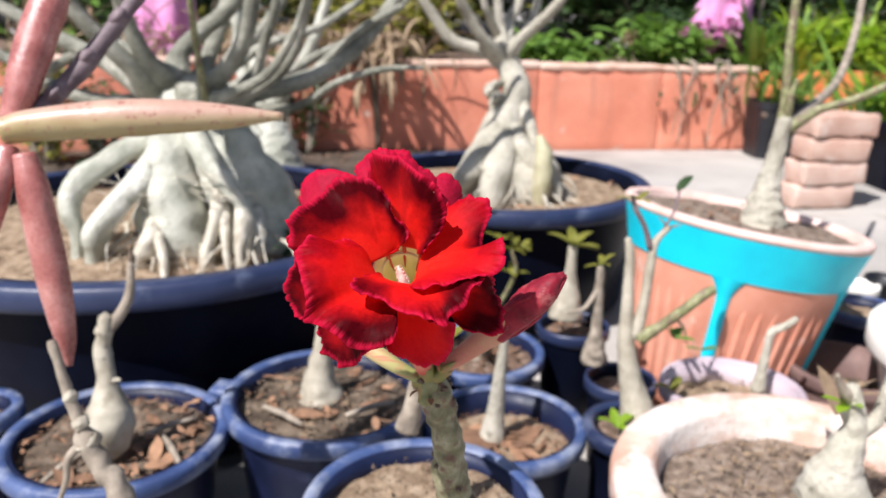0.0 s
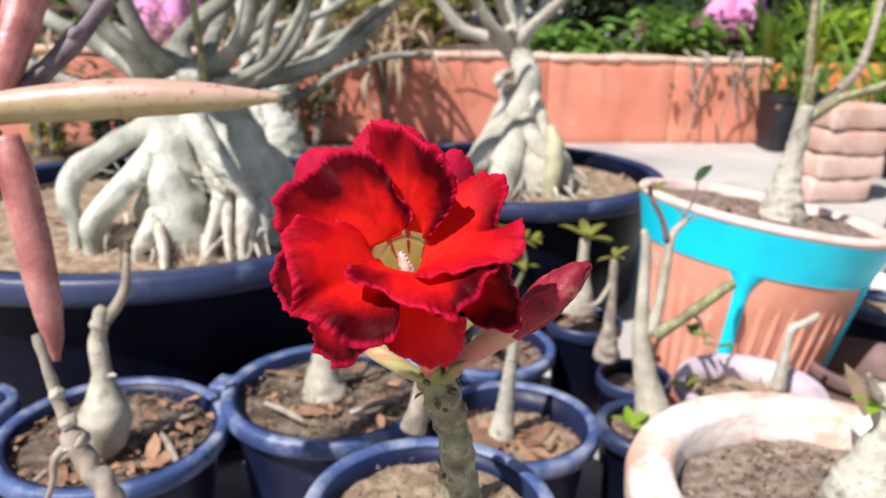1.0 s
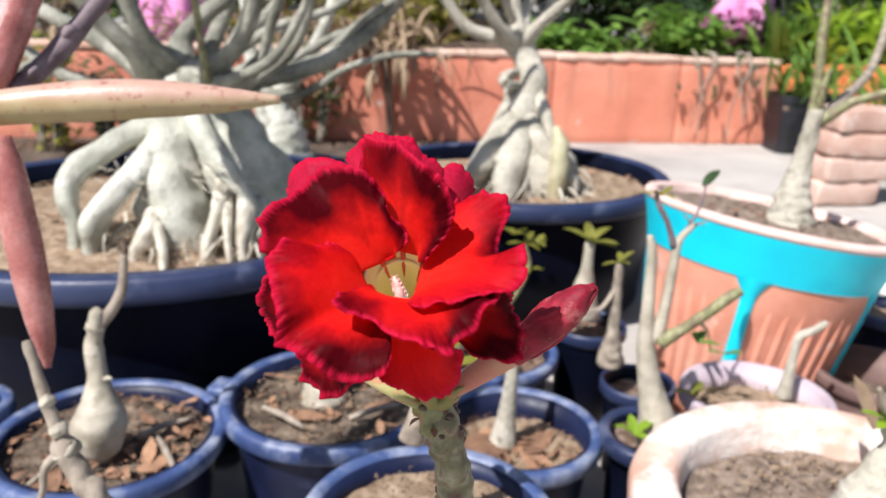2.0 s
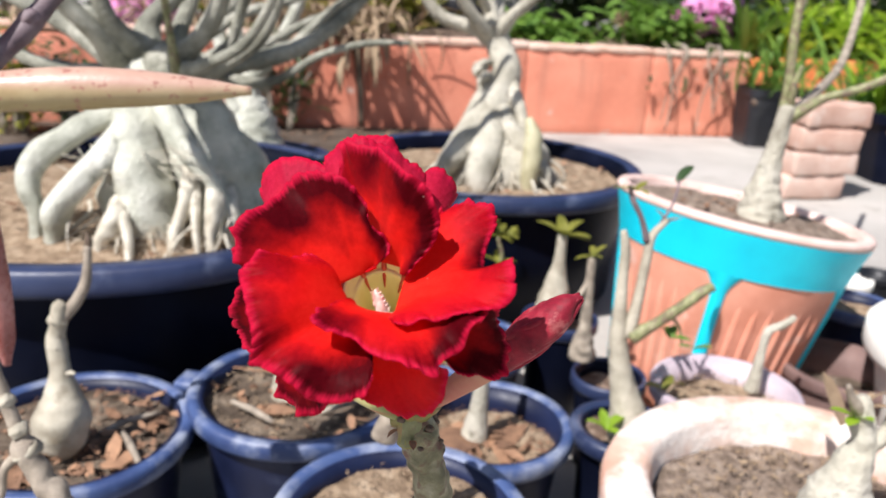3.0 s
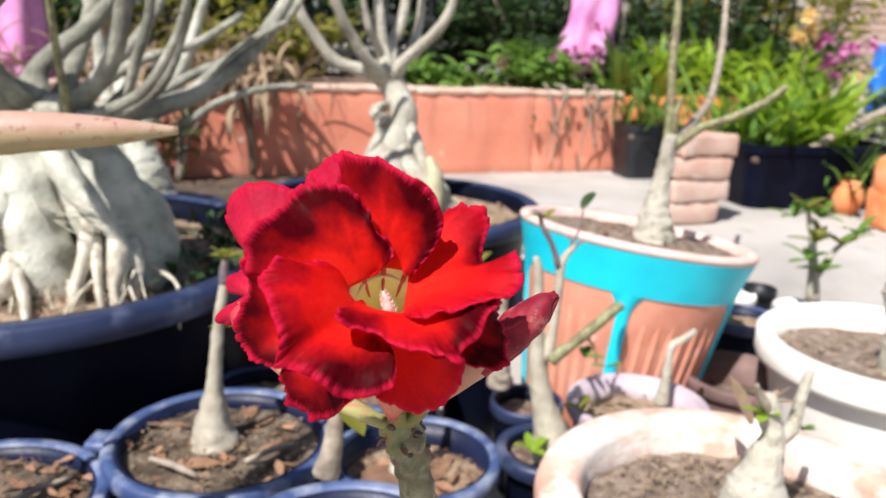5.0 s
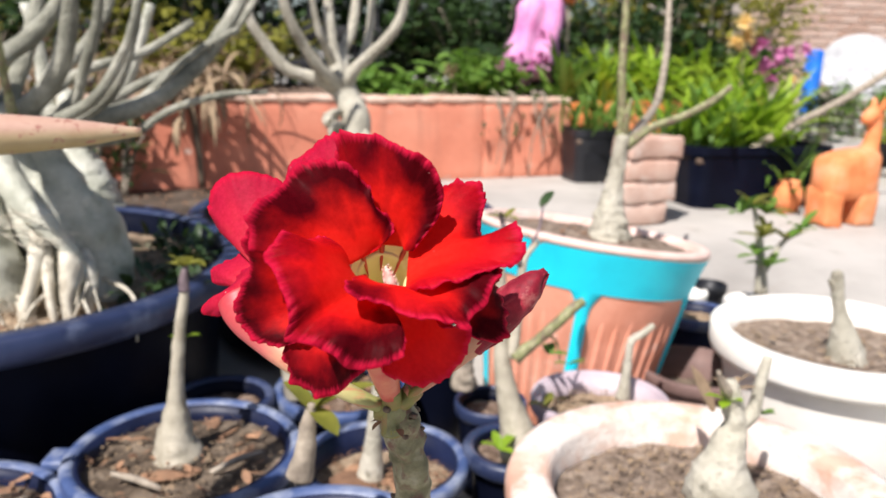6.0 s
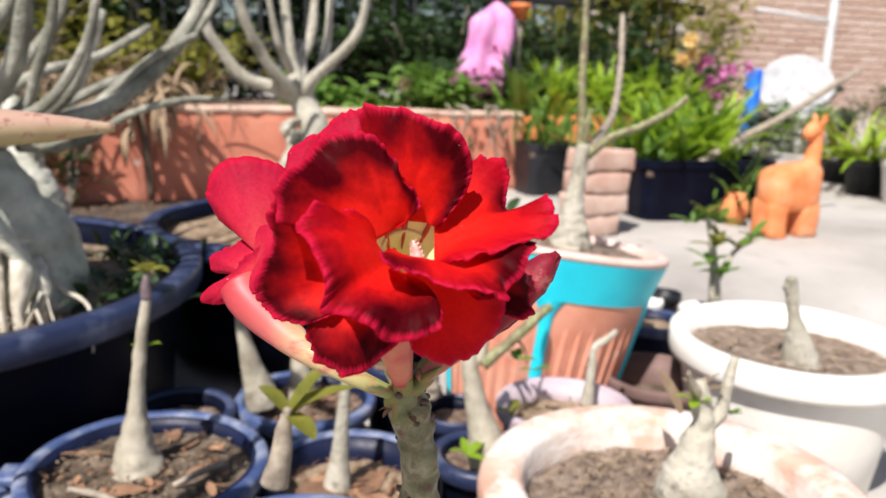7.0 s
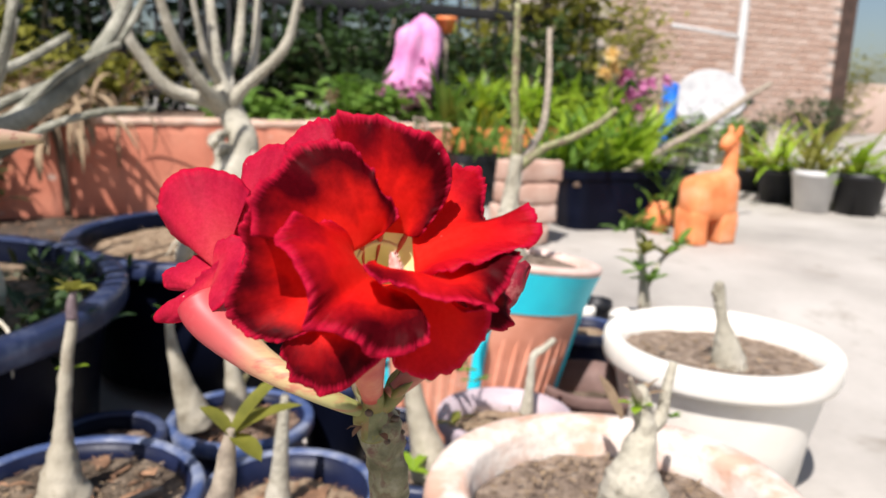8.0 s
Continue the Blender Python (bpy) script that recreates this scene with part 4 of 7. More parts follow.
# soil litter
litter("leaf_litter", -0.339, 0.765, 0.055, 0.105, 80, 1, size=0.024)
litter("leaf_litter", -0.114, 0.843, 0.066, 0.108, 60, 2, size=0.024)
for n, (sx, sy, sz, st) in enumerate([(-0.29, 0.79, 0.062, 0.6), (-0.27, 0.74, 0.064, 2.2), (-0.37, 0.71, 0.062, 1.1), (-0.16, 0.80, 0.074, 2.6), (-0.06, 0.82, 0.074, 0.4)]):
    bm = bmesh.new()
    d = Vector((math.cos(st), math.sin(st), 0.06)) * 0.03
    tube(bm, [Vector((sx, sy, sz)) - d, Vector((sx, sy, sz + 0.004)), Vector((sx, sy, sz + 0.002)) + d], [0.003, 0.004, 0.0026], 7, 4, 0.3, 90.0)
    tagged(part("dry_twig", bm, M["twig"]), "short dry twig lying on the soil", "twig", "fallen twigs")
for cx_, cy_, cz_, cr_, sd_ in ((-0.339, 0.765, 0.056, 0.105, 41), (-0.114, 0.843, 0.067, 0.108, 42), (0.104, 0.852, 0.009, 0.085, 43), (0.008, 0.587, 0.094, 0.09, 44), (0.085, 1.081, 0.018, 0.08, 45), (0.408, 0.912, 0.037, 0.08, 46)):
    litter("soil_chips", cx_, cy_, cz_, cr_, 620, sd_, "dry" if sd_ % 2 else "straw", 0.0048, "fine soil crumbs and leaf fragments")
litter("leaf_litter", 0.115, 0.84, 0.010, 0.05, 9, 63, size=0.055, label="large curled orange-brown leaves on the soil")
litter("leaf_litter", 0.104, 0.852, 0.008, 0.085, 26, 3, size=0.022)
litter("leaf_litter", 0.085, 1.081, 0.017, 0.08, 40, 4)
litter("leaf_litter", 0.235, 1.13, 0.04, 0.05, 22, 5)
litter("soil_chips", ix, iy, iz - 0.034, 0.135, 1600, 6, "straw", size=0.0048, label="small brown soil crumbs and chips")
litter("dry_grass", ix, iy, iz - 0.034, 0.13, 260, 61, "straw", 0.012, "pale straw bits on the soil", 0.35)
litter("dry_grass", -0.455, 1.268, 0.146, 0.33, 1300, 7, "straw", 0.028, "dry straw and root fibres on the soil", 0.12, tub_soil)
litter("root_fibres", -0.355, 1.13, 0.15, 0.15, 640, 27, "straw_pale", 0.036, "tangle of pale dry root fibres round the trunk", 0.09, tub_soil)
litter("leaf_litter", -0.455, 1.268, 0.147, 0.34, 160, 17, size=0.013, over=tub_soil)
litter("leaf_litter", 0.150, 1.585, 0.167, 0.27, 120, 18, size=0.013)
litter("dry_grass", 0.150, 1.585, 0.166, 0.27, 260, 8, "straw", 0.028, "dry straw and chips on the soil", 0.2)
chips = litter("leaf_litter", 0, 0, 0, 0.14, 90, 9, size=0.012)
chips.matrix_world = Matrix.Translation((kx, ky, kb)) @ Matrix.Rotation(LEAN, 4, "Y") @ Matrix.Rotation(radians(-3), 4, "X") @ Matrix.Translation((0, 0, KH - 0.010))
litter("leaf_litter", 0.78, 0.922, 0.098, 0.145, 500, 10, "straw", size=0.0065)

# ---- young plants ----
a = sapling("seedling", (-0.33, 0.74, 0.055), [(-0.338, 0.735, 0.054), (-0.336, 0.735, 0.073), (-0.334, 0.735, 0.092), (-0.332, 0.737, 0.108), (-0.332, 0.740, 0.125), (-0.333, 0.743, 0.147), (-0.337, 0.750, 0.178), (-0.334, 0.750, 0.190), (-0.331, 0.750, 0.204), (-0.330, 0.750, 0.216)],
            [0.010, 0.0225, 0.0268, 0.0255, 0.0180, 0.0104, 0.0094, 0.0078, 0.0086, 0.0064], "slim desert rose seedling with bulb-like swollen base")
limb(a, [(-0.331, 0.750, 0.202), (-0.320, 0.755, 0.213), (-0.309, 0.759, 0.231), (-0.305, 0.762, 0.251), (-0.304, 0.766, 0.272)], [0.0070, 0.0060, 0.0052, 0.0050, 0.0036], "twig", "shoot", 12, 0.35)
limb(a, [(-0.304, 0.766, 0.268), (-0.303, 0.767, 0.278), (-0.305, 0.768, 0.286)], [0.0030, 0.0040, 0.0016], "scar", "tip", 10, 0.4)
for z, x, r in ((0.1735, -0.3365, 0.0104), (0.200, -0.3325, 0.0098)):
    bm = bmesh.new()
    tube(bm, [(x, 0.750, z - 0.005), (x, 0.750, z), (x + 0.001, 0.750, z + 0.005)], [r * 0.80, r, r * 0.72], 16, 5, 0.35, 160.0)
    part("node", bm, M["caudex"], a, "swollen leaf scar ring")
limb(a, [(-0.322, 0.735, 0.150), (-0.314, 0.725, 0.157), (-0.308, 0.720, 0.159)], [0.0026, 0.0022, 0.0014], "caudex", "spur")
a = sapling("cut_stem", (-0.19, 0.44, -0.03), [(-0.19, 0.44, -0.04), (-0.19, 0.455, 0.06), (-0.212, 0.485, 0.181), (-0.227, 0.492, 0.205), (-0.235, 0.495, 0.222), (-0.239, 0.497, 0.229), (-0.241, 0.498, 0.236), (-0.248, 0.500, 0.258), (-0.257, 0.505, 0.297)], [0.014, 0.012, 0.0096, 0.0080, 0.0074, 0.0088, 0.0046, 0.0042, 0.0034], "bare grey cut stem with knuckles", "twig", 0, 0.34)
for c, r in (((-0.2365, 0.496, 0.2255), 0.0092), ((-0.2415, 0.498, 0.240), 0.0064), ((-0.2475, 0.500, 0.260), 0.0052)):
    c = Vector(c)
    bm = bmesh.new()
    tube(bm, [c + Vector((0.002, 0, -0.004)), c, c + Vector((-0.002, 0, 0.003))], [r * 0.84, r, r * 0.74], 14, 5, 0.35, 220.0)
    part("knuckle", bm, M["caudex"], a, "pale ring of a healed cut")
limb(a, [(-0.238, 0.495, 0.226), (-0.249, 0.490, 0.215), (-0.252, 0.488, 0.198), (-0.258, 0.486, 0.182)], [0.004, 0.003, 0.0024, 0.0018], "twig", "twig")
a = sapling("seedling", (-0.13, 0.86, 0.066), [(-0.125, 0.860, 0.047), (-0.125, 0.860, 0.065), (-0.125, 0.860, 0.095), (-0.122, 0.860, 0.140), (-0.118, 0.860, 0.184), (-0.113, 0.860, 0.221), (-0.107, 0.860, 0.258)], [0.024, 0.0280, 0.0190, 0.0092, 0.0068, 0.0058, 0.0048], "tall bottle-shaped desert rose seedling with lime leaf tips", "caudex", 0, 0.2)
limb(a, [(-0.107, 0.860, 0.257), (-0.107, 0.862, 0.271), (-0.104, 0.862, 0.285)], [0.0056, 0.005, 0.003], "purple_twig", "tip")
tip_leaves(a, (-0.106, 0.862, 0.284), 6, 0.030, 31, "leaf_olive", 0.5)
tip_leaves(a, (-0.108, 0.862, 0.206), 2, 0.018, 32, "leaf_lime")
a = sapling("seedling", (0.09, 0.86, 0.01), [(0.089, 0.860, -0.006), (0.090, 0.860, 0.010), (0.093, 0.860, 0.051), (0.096, 0.860, 0.098), (0.100, 0.860, 0.147)], [0.019, 0.018, 0.011, 0.008, 0.005], "grey tapered desert rose seedling", "bark_m")
a = sapling("seedling", (0.0, 0.59, 0.09), [(-0.007, 0.570, 0.196), (-0.003, 0.570, 0.213), (0.000, 0.570, 0.238), (0.003, 0.570, 0.253)], [0.0105, 0.0085, 0.006, 0.0035], "short seedling with broad green leaves", "twig")
for hd, ln, lf in ((0.2, 0.058, 0.95), (-0.2, 0.054, 0.6), (0.5, 0.045, 0.35), (-0.9, 0.03, -0.2), (2.6, 0.03, 0.9)):
    bm = bmesh.new()
    leaf(bm, (0.003, 0.570, 0.250), hd, ln, 0.017, lf, 0.5, 0.3, 6)
    part("leaf", bm, M["leaf_olive"], a)
a = sapling("seedling", (0.03, 1.08, 0.015), [(0.023, 1.060, 0.037), (0.018, 1.060, 0.062), (0.008, 1.060, 0.099), (-0.004, 1.060, 0.155), (-0.007, 1.060, 0.193)], [0.022, 0.021, 0.014, 0.007, 0.005], "pale tapered desert rose seedling leaning to one side")
tip_leaves(a, (-0.007, 1.060, 0.193), 5, 0.03, 34, "leaf")
a = sapling("seedling", (0.10, 1.09, 0.015), [(0.080, 1.100, 0.014), (0.081, 1.100, 0.045), (0.077, 1.100, 0.092), (0.072, 1.100, 0.126)], [0.02, 0.018, 0.011, 0.006], "pale bulbous desert rose seedling")
a = sapling("seedling", (0.235, 1.13, 0.04), [(0.218, 1.110, 0.080), (0.219, 1.110, 0.108), (0.221, 1.110, 0.154), (0.222, 1.110, 0.191)], [0.026, 0.020, 0.009, 0.007], "pale desert rose seedling with a fat base and few leaves")
tip_leaves(a, (0.223, 1.110, 0.194), 6, 0.04, 35, "leaf_olive")
a = sapling("seedling", (0.285, 1.005, 0.01), [(0.244, 1.000, 0.056), (0.242, 1.000, 0.076), (0.243, 1.000, 0.110), (0.241, 1.000, 0.193)], [0.017, 0.0155, 0.0082, 0.0058], "slim desert rose seedling with a few lime leaves", "twig", 0, 0.3)
limb(a, [(0.241, 1.000, 0.168), (0.222, 0.990, 0.142), (0.198, 0.985, 0.135)], [0.004, 0.003, 0.002], "twig")
tip_leaves(a, (0.242, 1.000, 0.201), 4, 0.022, 36, "leaf_olive")
a = empty("shrub", (0.06, 1.3, -0.08), "sparse leafy weed growing between the tubs", "plant")
limb(a, [(0.06, 1.27, -0.09), (0.147, 1.250, 0.084), (0.144, 1.250, 0.145)], [0.005, 0.004, 0.003], "green_stem", "stem")
for k in range(4):
    tip_leaves(a, [(0.144, 1.250, 0.145), (0.124, 1.250, 0.160), (0.162, 1.240, 0.149), (0.146, 1.250, 0.100)][k], 4, 0.032, 40 + k, "leaf_olive")

g = sapling("seedling", (0.262, 0.835, 0.04), [(0.270, 0.830, 0.036), (0.262, 0.830, 0.071), (0.251, 0.835, 0.113), (0.243, 0.840, 0.155), (0.241, 0.845, 0.204), (0.240, 0.850, 0.261), (0.236, 0.850, 0.282)], [0.028, 0.021, 0.0135, 0.0105, 0.0072, 0.0055, 0.0038], "thick forked desert rose stem with pale bark")
limb(g, [(0.252, 0.840, 0.163), (0.260, 0.845, 0.204), (0.265, 0.850, 0.252), (0.268, 0.852, 0.279), (0.284, 0.855, 0.297)], [0.009, 0.0062, 0.0055, 0.0045, 0.003], "caudex")
limb(g, [(0.256, 0.838, 0.164), (0.277, 0.835, 0.180), (0.303, 0.830, 0.205), (0.324, 0.830, 0.224), (0.336, 0.830, 0.231)], [0.010, 0.0065, 0.0062, 0.0064, 0.005], "green_stem")
limb(g, [(0.263, 0.850, 0.272), (0.253, 0.850, 0.299), (0.241, 0.850, 0.319), (0.236, 0.850, 0.335)], [0.004, 0.003, 0.003, 0.002], "purple_twig", "twig")
limb(g, [(0.274, 0.853, 0.289), (0.290, 0.866, 0.312), (0.299, 0.880, 0.336)], [0.002, 0.0016, 0.0012], "purple_twig", "twig")
tip_leaves(g, (0.243, 0.850, 0.329), 5, 0.022, 50, "leaf_olive")
tip_leaves(g, (0.281, 0.855, 0.295), 3, 0.018, 51, "dry")
limb(g, [(0.291, 0.830, 0.197), (0.307, 0.835, 0.180), (0.315, 0.840, 0.157)], [0.002, 0.0015, 0.001], "green_stem", "sprig")
tip_leaves(g, (0.299, 0.835, 0.166), 4, 0.026, 52, "leaf")
tip_leaves(g, (0.230, 0.800, 0.068), 4, 0.03, 53, "leaf_lime")
bm = bmesh.new()
leaf(bm, (0.297, 0.880, 0.333), 0.7, 0.032, 0.014, 0.7, 0.4, 0.3, 5)
part("leaf", bm, M["leaf_dark"], g)

h = sapling("stick_seedling", (0.40, 0.92, 0.04), [(0.450, 0.930, 0.052), (0.452, 0.930, 0.073), (0.454, 0.930, 0.106), (0.457, 0.930, 0.135), (0.474, 0.930, 0.145), (0.486, 0.930, 0.155)], [0.010, 0.0078, 0.0055, 0.0052, 0.005, 0.004], "short bare bent grey stick seedling", "bark_m")
tip_leaves(h, (0.326, 0.900, 0.066), 3, 0.034, 54, "leaf_olive")
tip_leaves(h, (0.363, 0.920, 0.113), 3, 0.022, 55, "leaf")

i = sapling("caudex_plant", (0.40, 0.60, 0.09), [(0.380, 0.600, 0.100), (0.378, 0.600, 0.125), (0.380, 0.602, 0.150), (0.388, 0.604, 0.179), (0.387, 0.605, 0.196), (0.381, 0.606, 0.222)], [0.031, 0.030, 0.0205, 0.0115, 0.010, 0.0068], "stout pale desert rose with a swollen base and cut tips", "bark_m", 0, 0.24)
limb(i, [(0.394, 0.605, 0.181), (0.408, 0.606, 0.193), (0.412, 0.607, 0.218), (0.418, 0.608, 0.245)], [0.0085, 0.0066, 0.0055, 0.0045], "bark_m")
tip_leaves(i, (0.377, 0.603, 0.207), 5, 0.022, 56, "leaf_lime", 0.45)
tip_leaves(i, (0.417, 0.605, 0.189), 3, 0.018, 57, "leaf")
tip_leaves(i, (0.382, 0.606, 0.216), 7, 0.022, 58, "straw", 0.3, (0.2, 1.3), "dry_leaf")
limb(i, [(0.385, 0.606, 0.207), (0.368, 0.600, 0.226), (0.360, 0.597, 0.240)], [0.006, 0.004, 0.002], "twig", "stub")
bm = bmesh.new()
leaf(bm, (0.404, 0.660, 0.166), 2.0, 0.05, 0.018, 1.0, 0.2, 0.2, 5)
part("leaf", bm, M["straw"], i, "bleached dry leaf")

j = sapling("caudex_plant", (0.75, 0.9, 0.10), [(0.782, 0.900, 0.088), (0.775, 0.900, 0.116), (0.760, 0.900, 0.162), (0.750, 0.900, 0.193), (0.744, 0.900, 0.224)], [0.028, 0.023, 0.0105, 0.0088, 0.008], "short stump-like desert rose with a flared base", "bark_m")
limb(j, [(0.749, 0.900, 0.202), (0.741, 0.900, 0.207), (0.734, 0.900, 0.216)], [0.006, 0.005, 0.004], "bark_m", "stub")

k = sapling("caudex_plant", (0.51, 1.13, 0.225), [(0.511, 1.130, 0.225), (0.511, 1.130, 0.247), (0.510, 1.130, 0.270), (0.513, 1.130, 0.304), (0.519, 1.130, 0.356), (0.523, 1.130, 0.388)], [0.036, 0.030, 0.0235, 0.0155, 0.0122, 0.0105], "desert rose with conical pale trunk and long bare branches", "bark_m", 0, 0.2)
limb(k, [(0.520, 1.130, 0.360), (0.520, 1.135, 0.421), (0.517, 1.140, 0.493), (0.519, 1.145, 0.555), (0.519, 1.150, 0.622)], [0.0105, 0.0072, 0.0066, 0.006, 0.005], "green_stem")
limb(k, [(0.526, 1.130, 0.375), (0.624, 1.260, 0.397), (0.756, 1.450, 0.430), (0.850, 1.600, 0.524), (0.902, 1.700, 0.636)], [0.0095, 0.0076, 0.0072, 0.007, 0.006], "twig")
limb(k, [(0.527, 1.130, 0.373), (0.565, 1.120, 0.404), (0.599, 1.110, 0.418), (0.645, 1.100, 0.442), (0.674, 1.090, 0.468)], [0.009, 0.0066, 0.006, 0.0058, 0.005], "green_stem")
limb(k, [(0.524, 1.130, 0.389), (0.521, 1.120, 0.423), (0.527, 1.120, 0.447)], [0.008, 0.005, 0.003], "green_stem")

s = empty("leafy_shrub", (0.924, 1.30, 0.06), "small leafy shrub with clustered green leaves", "plant")
limb(s, [(0.934, 1.300, 0.061), (0.924, 1.300, 0.128), (0.908, 1.300, 0.199), (0.894, 1.300, 0.235)], [0.014, 0.009, 0.007, 0.004], "bark_m", "trunk")
limb(s, [(0.932, 1.300, 0.103), (0.966, 1.300, 0.161), (1.007, 1.300, 0.183)], [0.007, 0.005, 0.003], "bark_m")
for q, pt in enumerate([(0.889, 1.300, 0.241), (0.915, 1.290, 0.224), (0.868, 1.300, 0.224), (0.906, 1.280, 0.181), (0.896, 1.280, 0.146), (0.926, 1.280, 0.121), (0.963, 1.290, 0.175), (1.006, 1.300, 0.189)]):
    tip_leaves(s, pt, 6, 0.05, 60 + q, "leaf" if q % 3 else "leaf_olive", 0.36)

# ---- old desert rose in the wide tub ----
old = empty("old_desert_rose", (-0.44, 1.22, 0.15), "old desert rose with fused pale roots and many bare limbs", "tree")
bm = bmesh.new()
tube(bm, [(-0.392, 1.185, 0.10), (-0.390, 1.185, 0.156), (-0.388, 1.185, 0.193), (-0.386, 1.185, 0.238), (-0.386, 1.188, 0.280), (-0.387, 1.190, 0.322), (-0.388, 1.197, 0.352), (-0.388, 1.205, 0.385), (-0.388, 1.210, 0.408), (-0.388, 1.212, 0.416)], [0.086, 0.082, 0.076, 0.068, 0.060, 0.055, 0.052, 0.046, 0.030, 0.008], 48, 9, 0.12, 20.0, flute=0.06)
part("trunk", bm, M["bark"], old, "smooth swollen grey-green trunk")
ROOTS = [
    # two roots that arch out, the broad front column, the sharp ridge and the buttress behind it
    ([(-0.405, 1.165, 0.335), (-0.436, 1.120, 0.326), (-0.460, 1.090, 0.311), (-0.487, 1.070, 0.293), (-0.501, 1.060, 0.268), (-0.500, 1.050, 0.243), (-0.490, 1.045, 0.215)], [0.024, 0.0175, 0.0165, 0.0175, 0.0165, 0.0145, 0.010]),
    ([(-0.385, 1.125, 0.322), (-0.403, 1.078, 0.295), (-0.423, 1.050, 0.270), (-0.445, 1.035, 0.246), (-0.460, 1.030, 0.218), (-0.464, 1.030, 0.188)], [0.022, 0.0170, 0.0165, 0.0185, 0.0175, 0.014]),
    ([(-0.388, 1.182, 0.362), (-0.385, 1.148, 0.337), (-0.381, 1.115, 0.305), (-0.376, 1.100, 0.270), (-0.370, 1.092, 0.231), (-0.368, 1.090, 0.190)], [0.032, 0.031, 0.033, 0.040, 0.049, 0.050]),
    ([(-0.368, 1.175, 0.372), (-0.342, 1.125, 0.346), (-0.314, 1.092, 0.318), (-0.284, 1.068, 0.289), (-0.262, 1.062, 0.263), (-0.248, 1.064, 0.235)], [0.026, 0.019, 0.0175, 0.015, 0.009, 0.006]),
    ([(-0.340, 1.205, 0.362), (-0.305, 1.180, 0.324), (-0.273, 1.160, 0.285), (-0.250, 1.150, 0.253), (-0.240, 1.145, 0.219), (-0.243, 1.140, 0.170)], [0.046, 0.044, 0.043, 0.042, 0.042, 0.040]),
    ([(-0.350, 1.185, 0.345), (-0.314, 1.160, 0.294), (-0.283, 1.138, 0.252), (-0.270, 1.128, 0.216), (-0.268, 1.118, 0.170)], [0.046, 0.044, 0.042, 0.042, 0.040]),
    # pale secondary roots at the foot
    ([(-0.272, 1.095, 0.262), (-0.261, 1.060, 0.247), (-0.257, 1.047, 0.226), (-0.262, 1.040, 0.192)], [0.010, 0.0125, 0.0125, 0.008]),
    ([(-0.250, 1.105, 0.245), (-0.241, 1.072, 0.229), (-0.237, 1.062, 0.212), (-0.240, 1.055, 0.190)], [0.007, 0.0085, 0.008, 0.005]),
    ([(-0.305, 1.115, 0.280), (-0.300, 1.080, 0.258), (-0.300, 1.055, 0.232), (-0.308, 1.035, 0.190)], [0.008, 0.010, 0.0095, 0.010]),
    ([(-0.296, 1.115, 0.272), (-0.292, 1.085, 0.252), (-0.286, 1.055, 0.226), (-0.278, 1.030, 0.188)], [0.007, 0.0085, 0.0075, 0.005]),
    ([(-0.385, 1.075, 0.240), (-0.384, 1.046, 0.226), (-0.388, 1.030, 0.206), (-0.400, 1.018, 0.185)], [0.008, 0.013, 0.016, 0.009]),
    ([(-0.375, 1.062, 0.232), (-0.372, 1.034, 0.216), (-0.360, 1.010, 0.195), (-0.352, 0.985, 0.170)], [0.006, 0.008, 0.007, 0.005]),
]
for n, (pts, rad) in enumerate(ROOTS):
    bm = bmesh.new()
    end = Vector(pts[-1])
    pts = pts[:-1] + [end, Vector((end.x + (end.x + 0.40) * 0.06, end.y - 0.010, end.z - 0.06))]
    small = n > 5
    tube(bm, pts, [*rad, rad[-1] * 0.8], 14 if small else 26, 6 if small else 10, 0.3 if small else 0.20, 70.0 if small else 30.0, flute=0.12 if small else 0.07)
    part("root", bm, M["root_skin" if small else "bark"], old)
rng = random.Random(77)
for n in range(34):
    x = (rng.gauss(-0.29, 0.03), rng.gauss(-0.39, 0.03), rng.gauss(-0.44, 0.03), rng.gauss(-0.24, 0.02))[n % 4]
    top = Vector((x, rng.uniform(1.05, 1.10), rng.uniform(0.195, 0.225)))
    foot = Vector((x + rng.gauss(0.0, 0.028), rng.uniform(1.0, 1.05), 0.0))
    foot.z = tub_soil(foot.x, foot.y) - 0.006
    bend = top.lerp(foot, 0.5) + Vector((rng.gauss(0, 0.01), rng.uniform(-0.015, 0.005), rng.uniform(-0.01, 0.015)))
    wide = rng.uniform(0.0008, 0.0032)
    bm = bmesh.new()
    tube(bm, [top, bend, foot], [wide, wide * rng.uniform(0.7, 1.1), wide * 0.5], 7, 5, 0.45, 90.0)
    part("rootlet", bm, M["root_skin"], old)
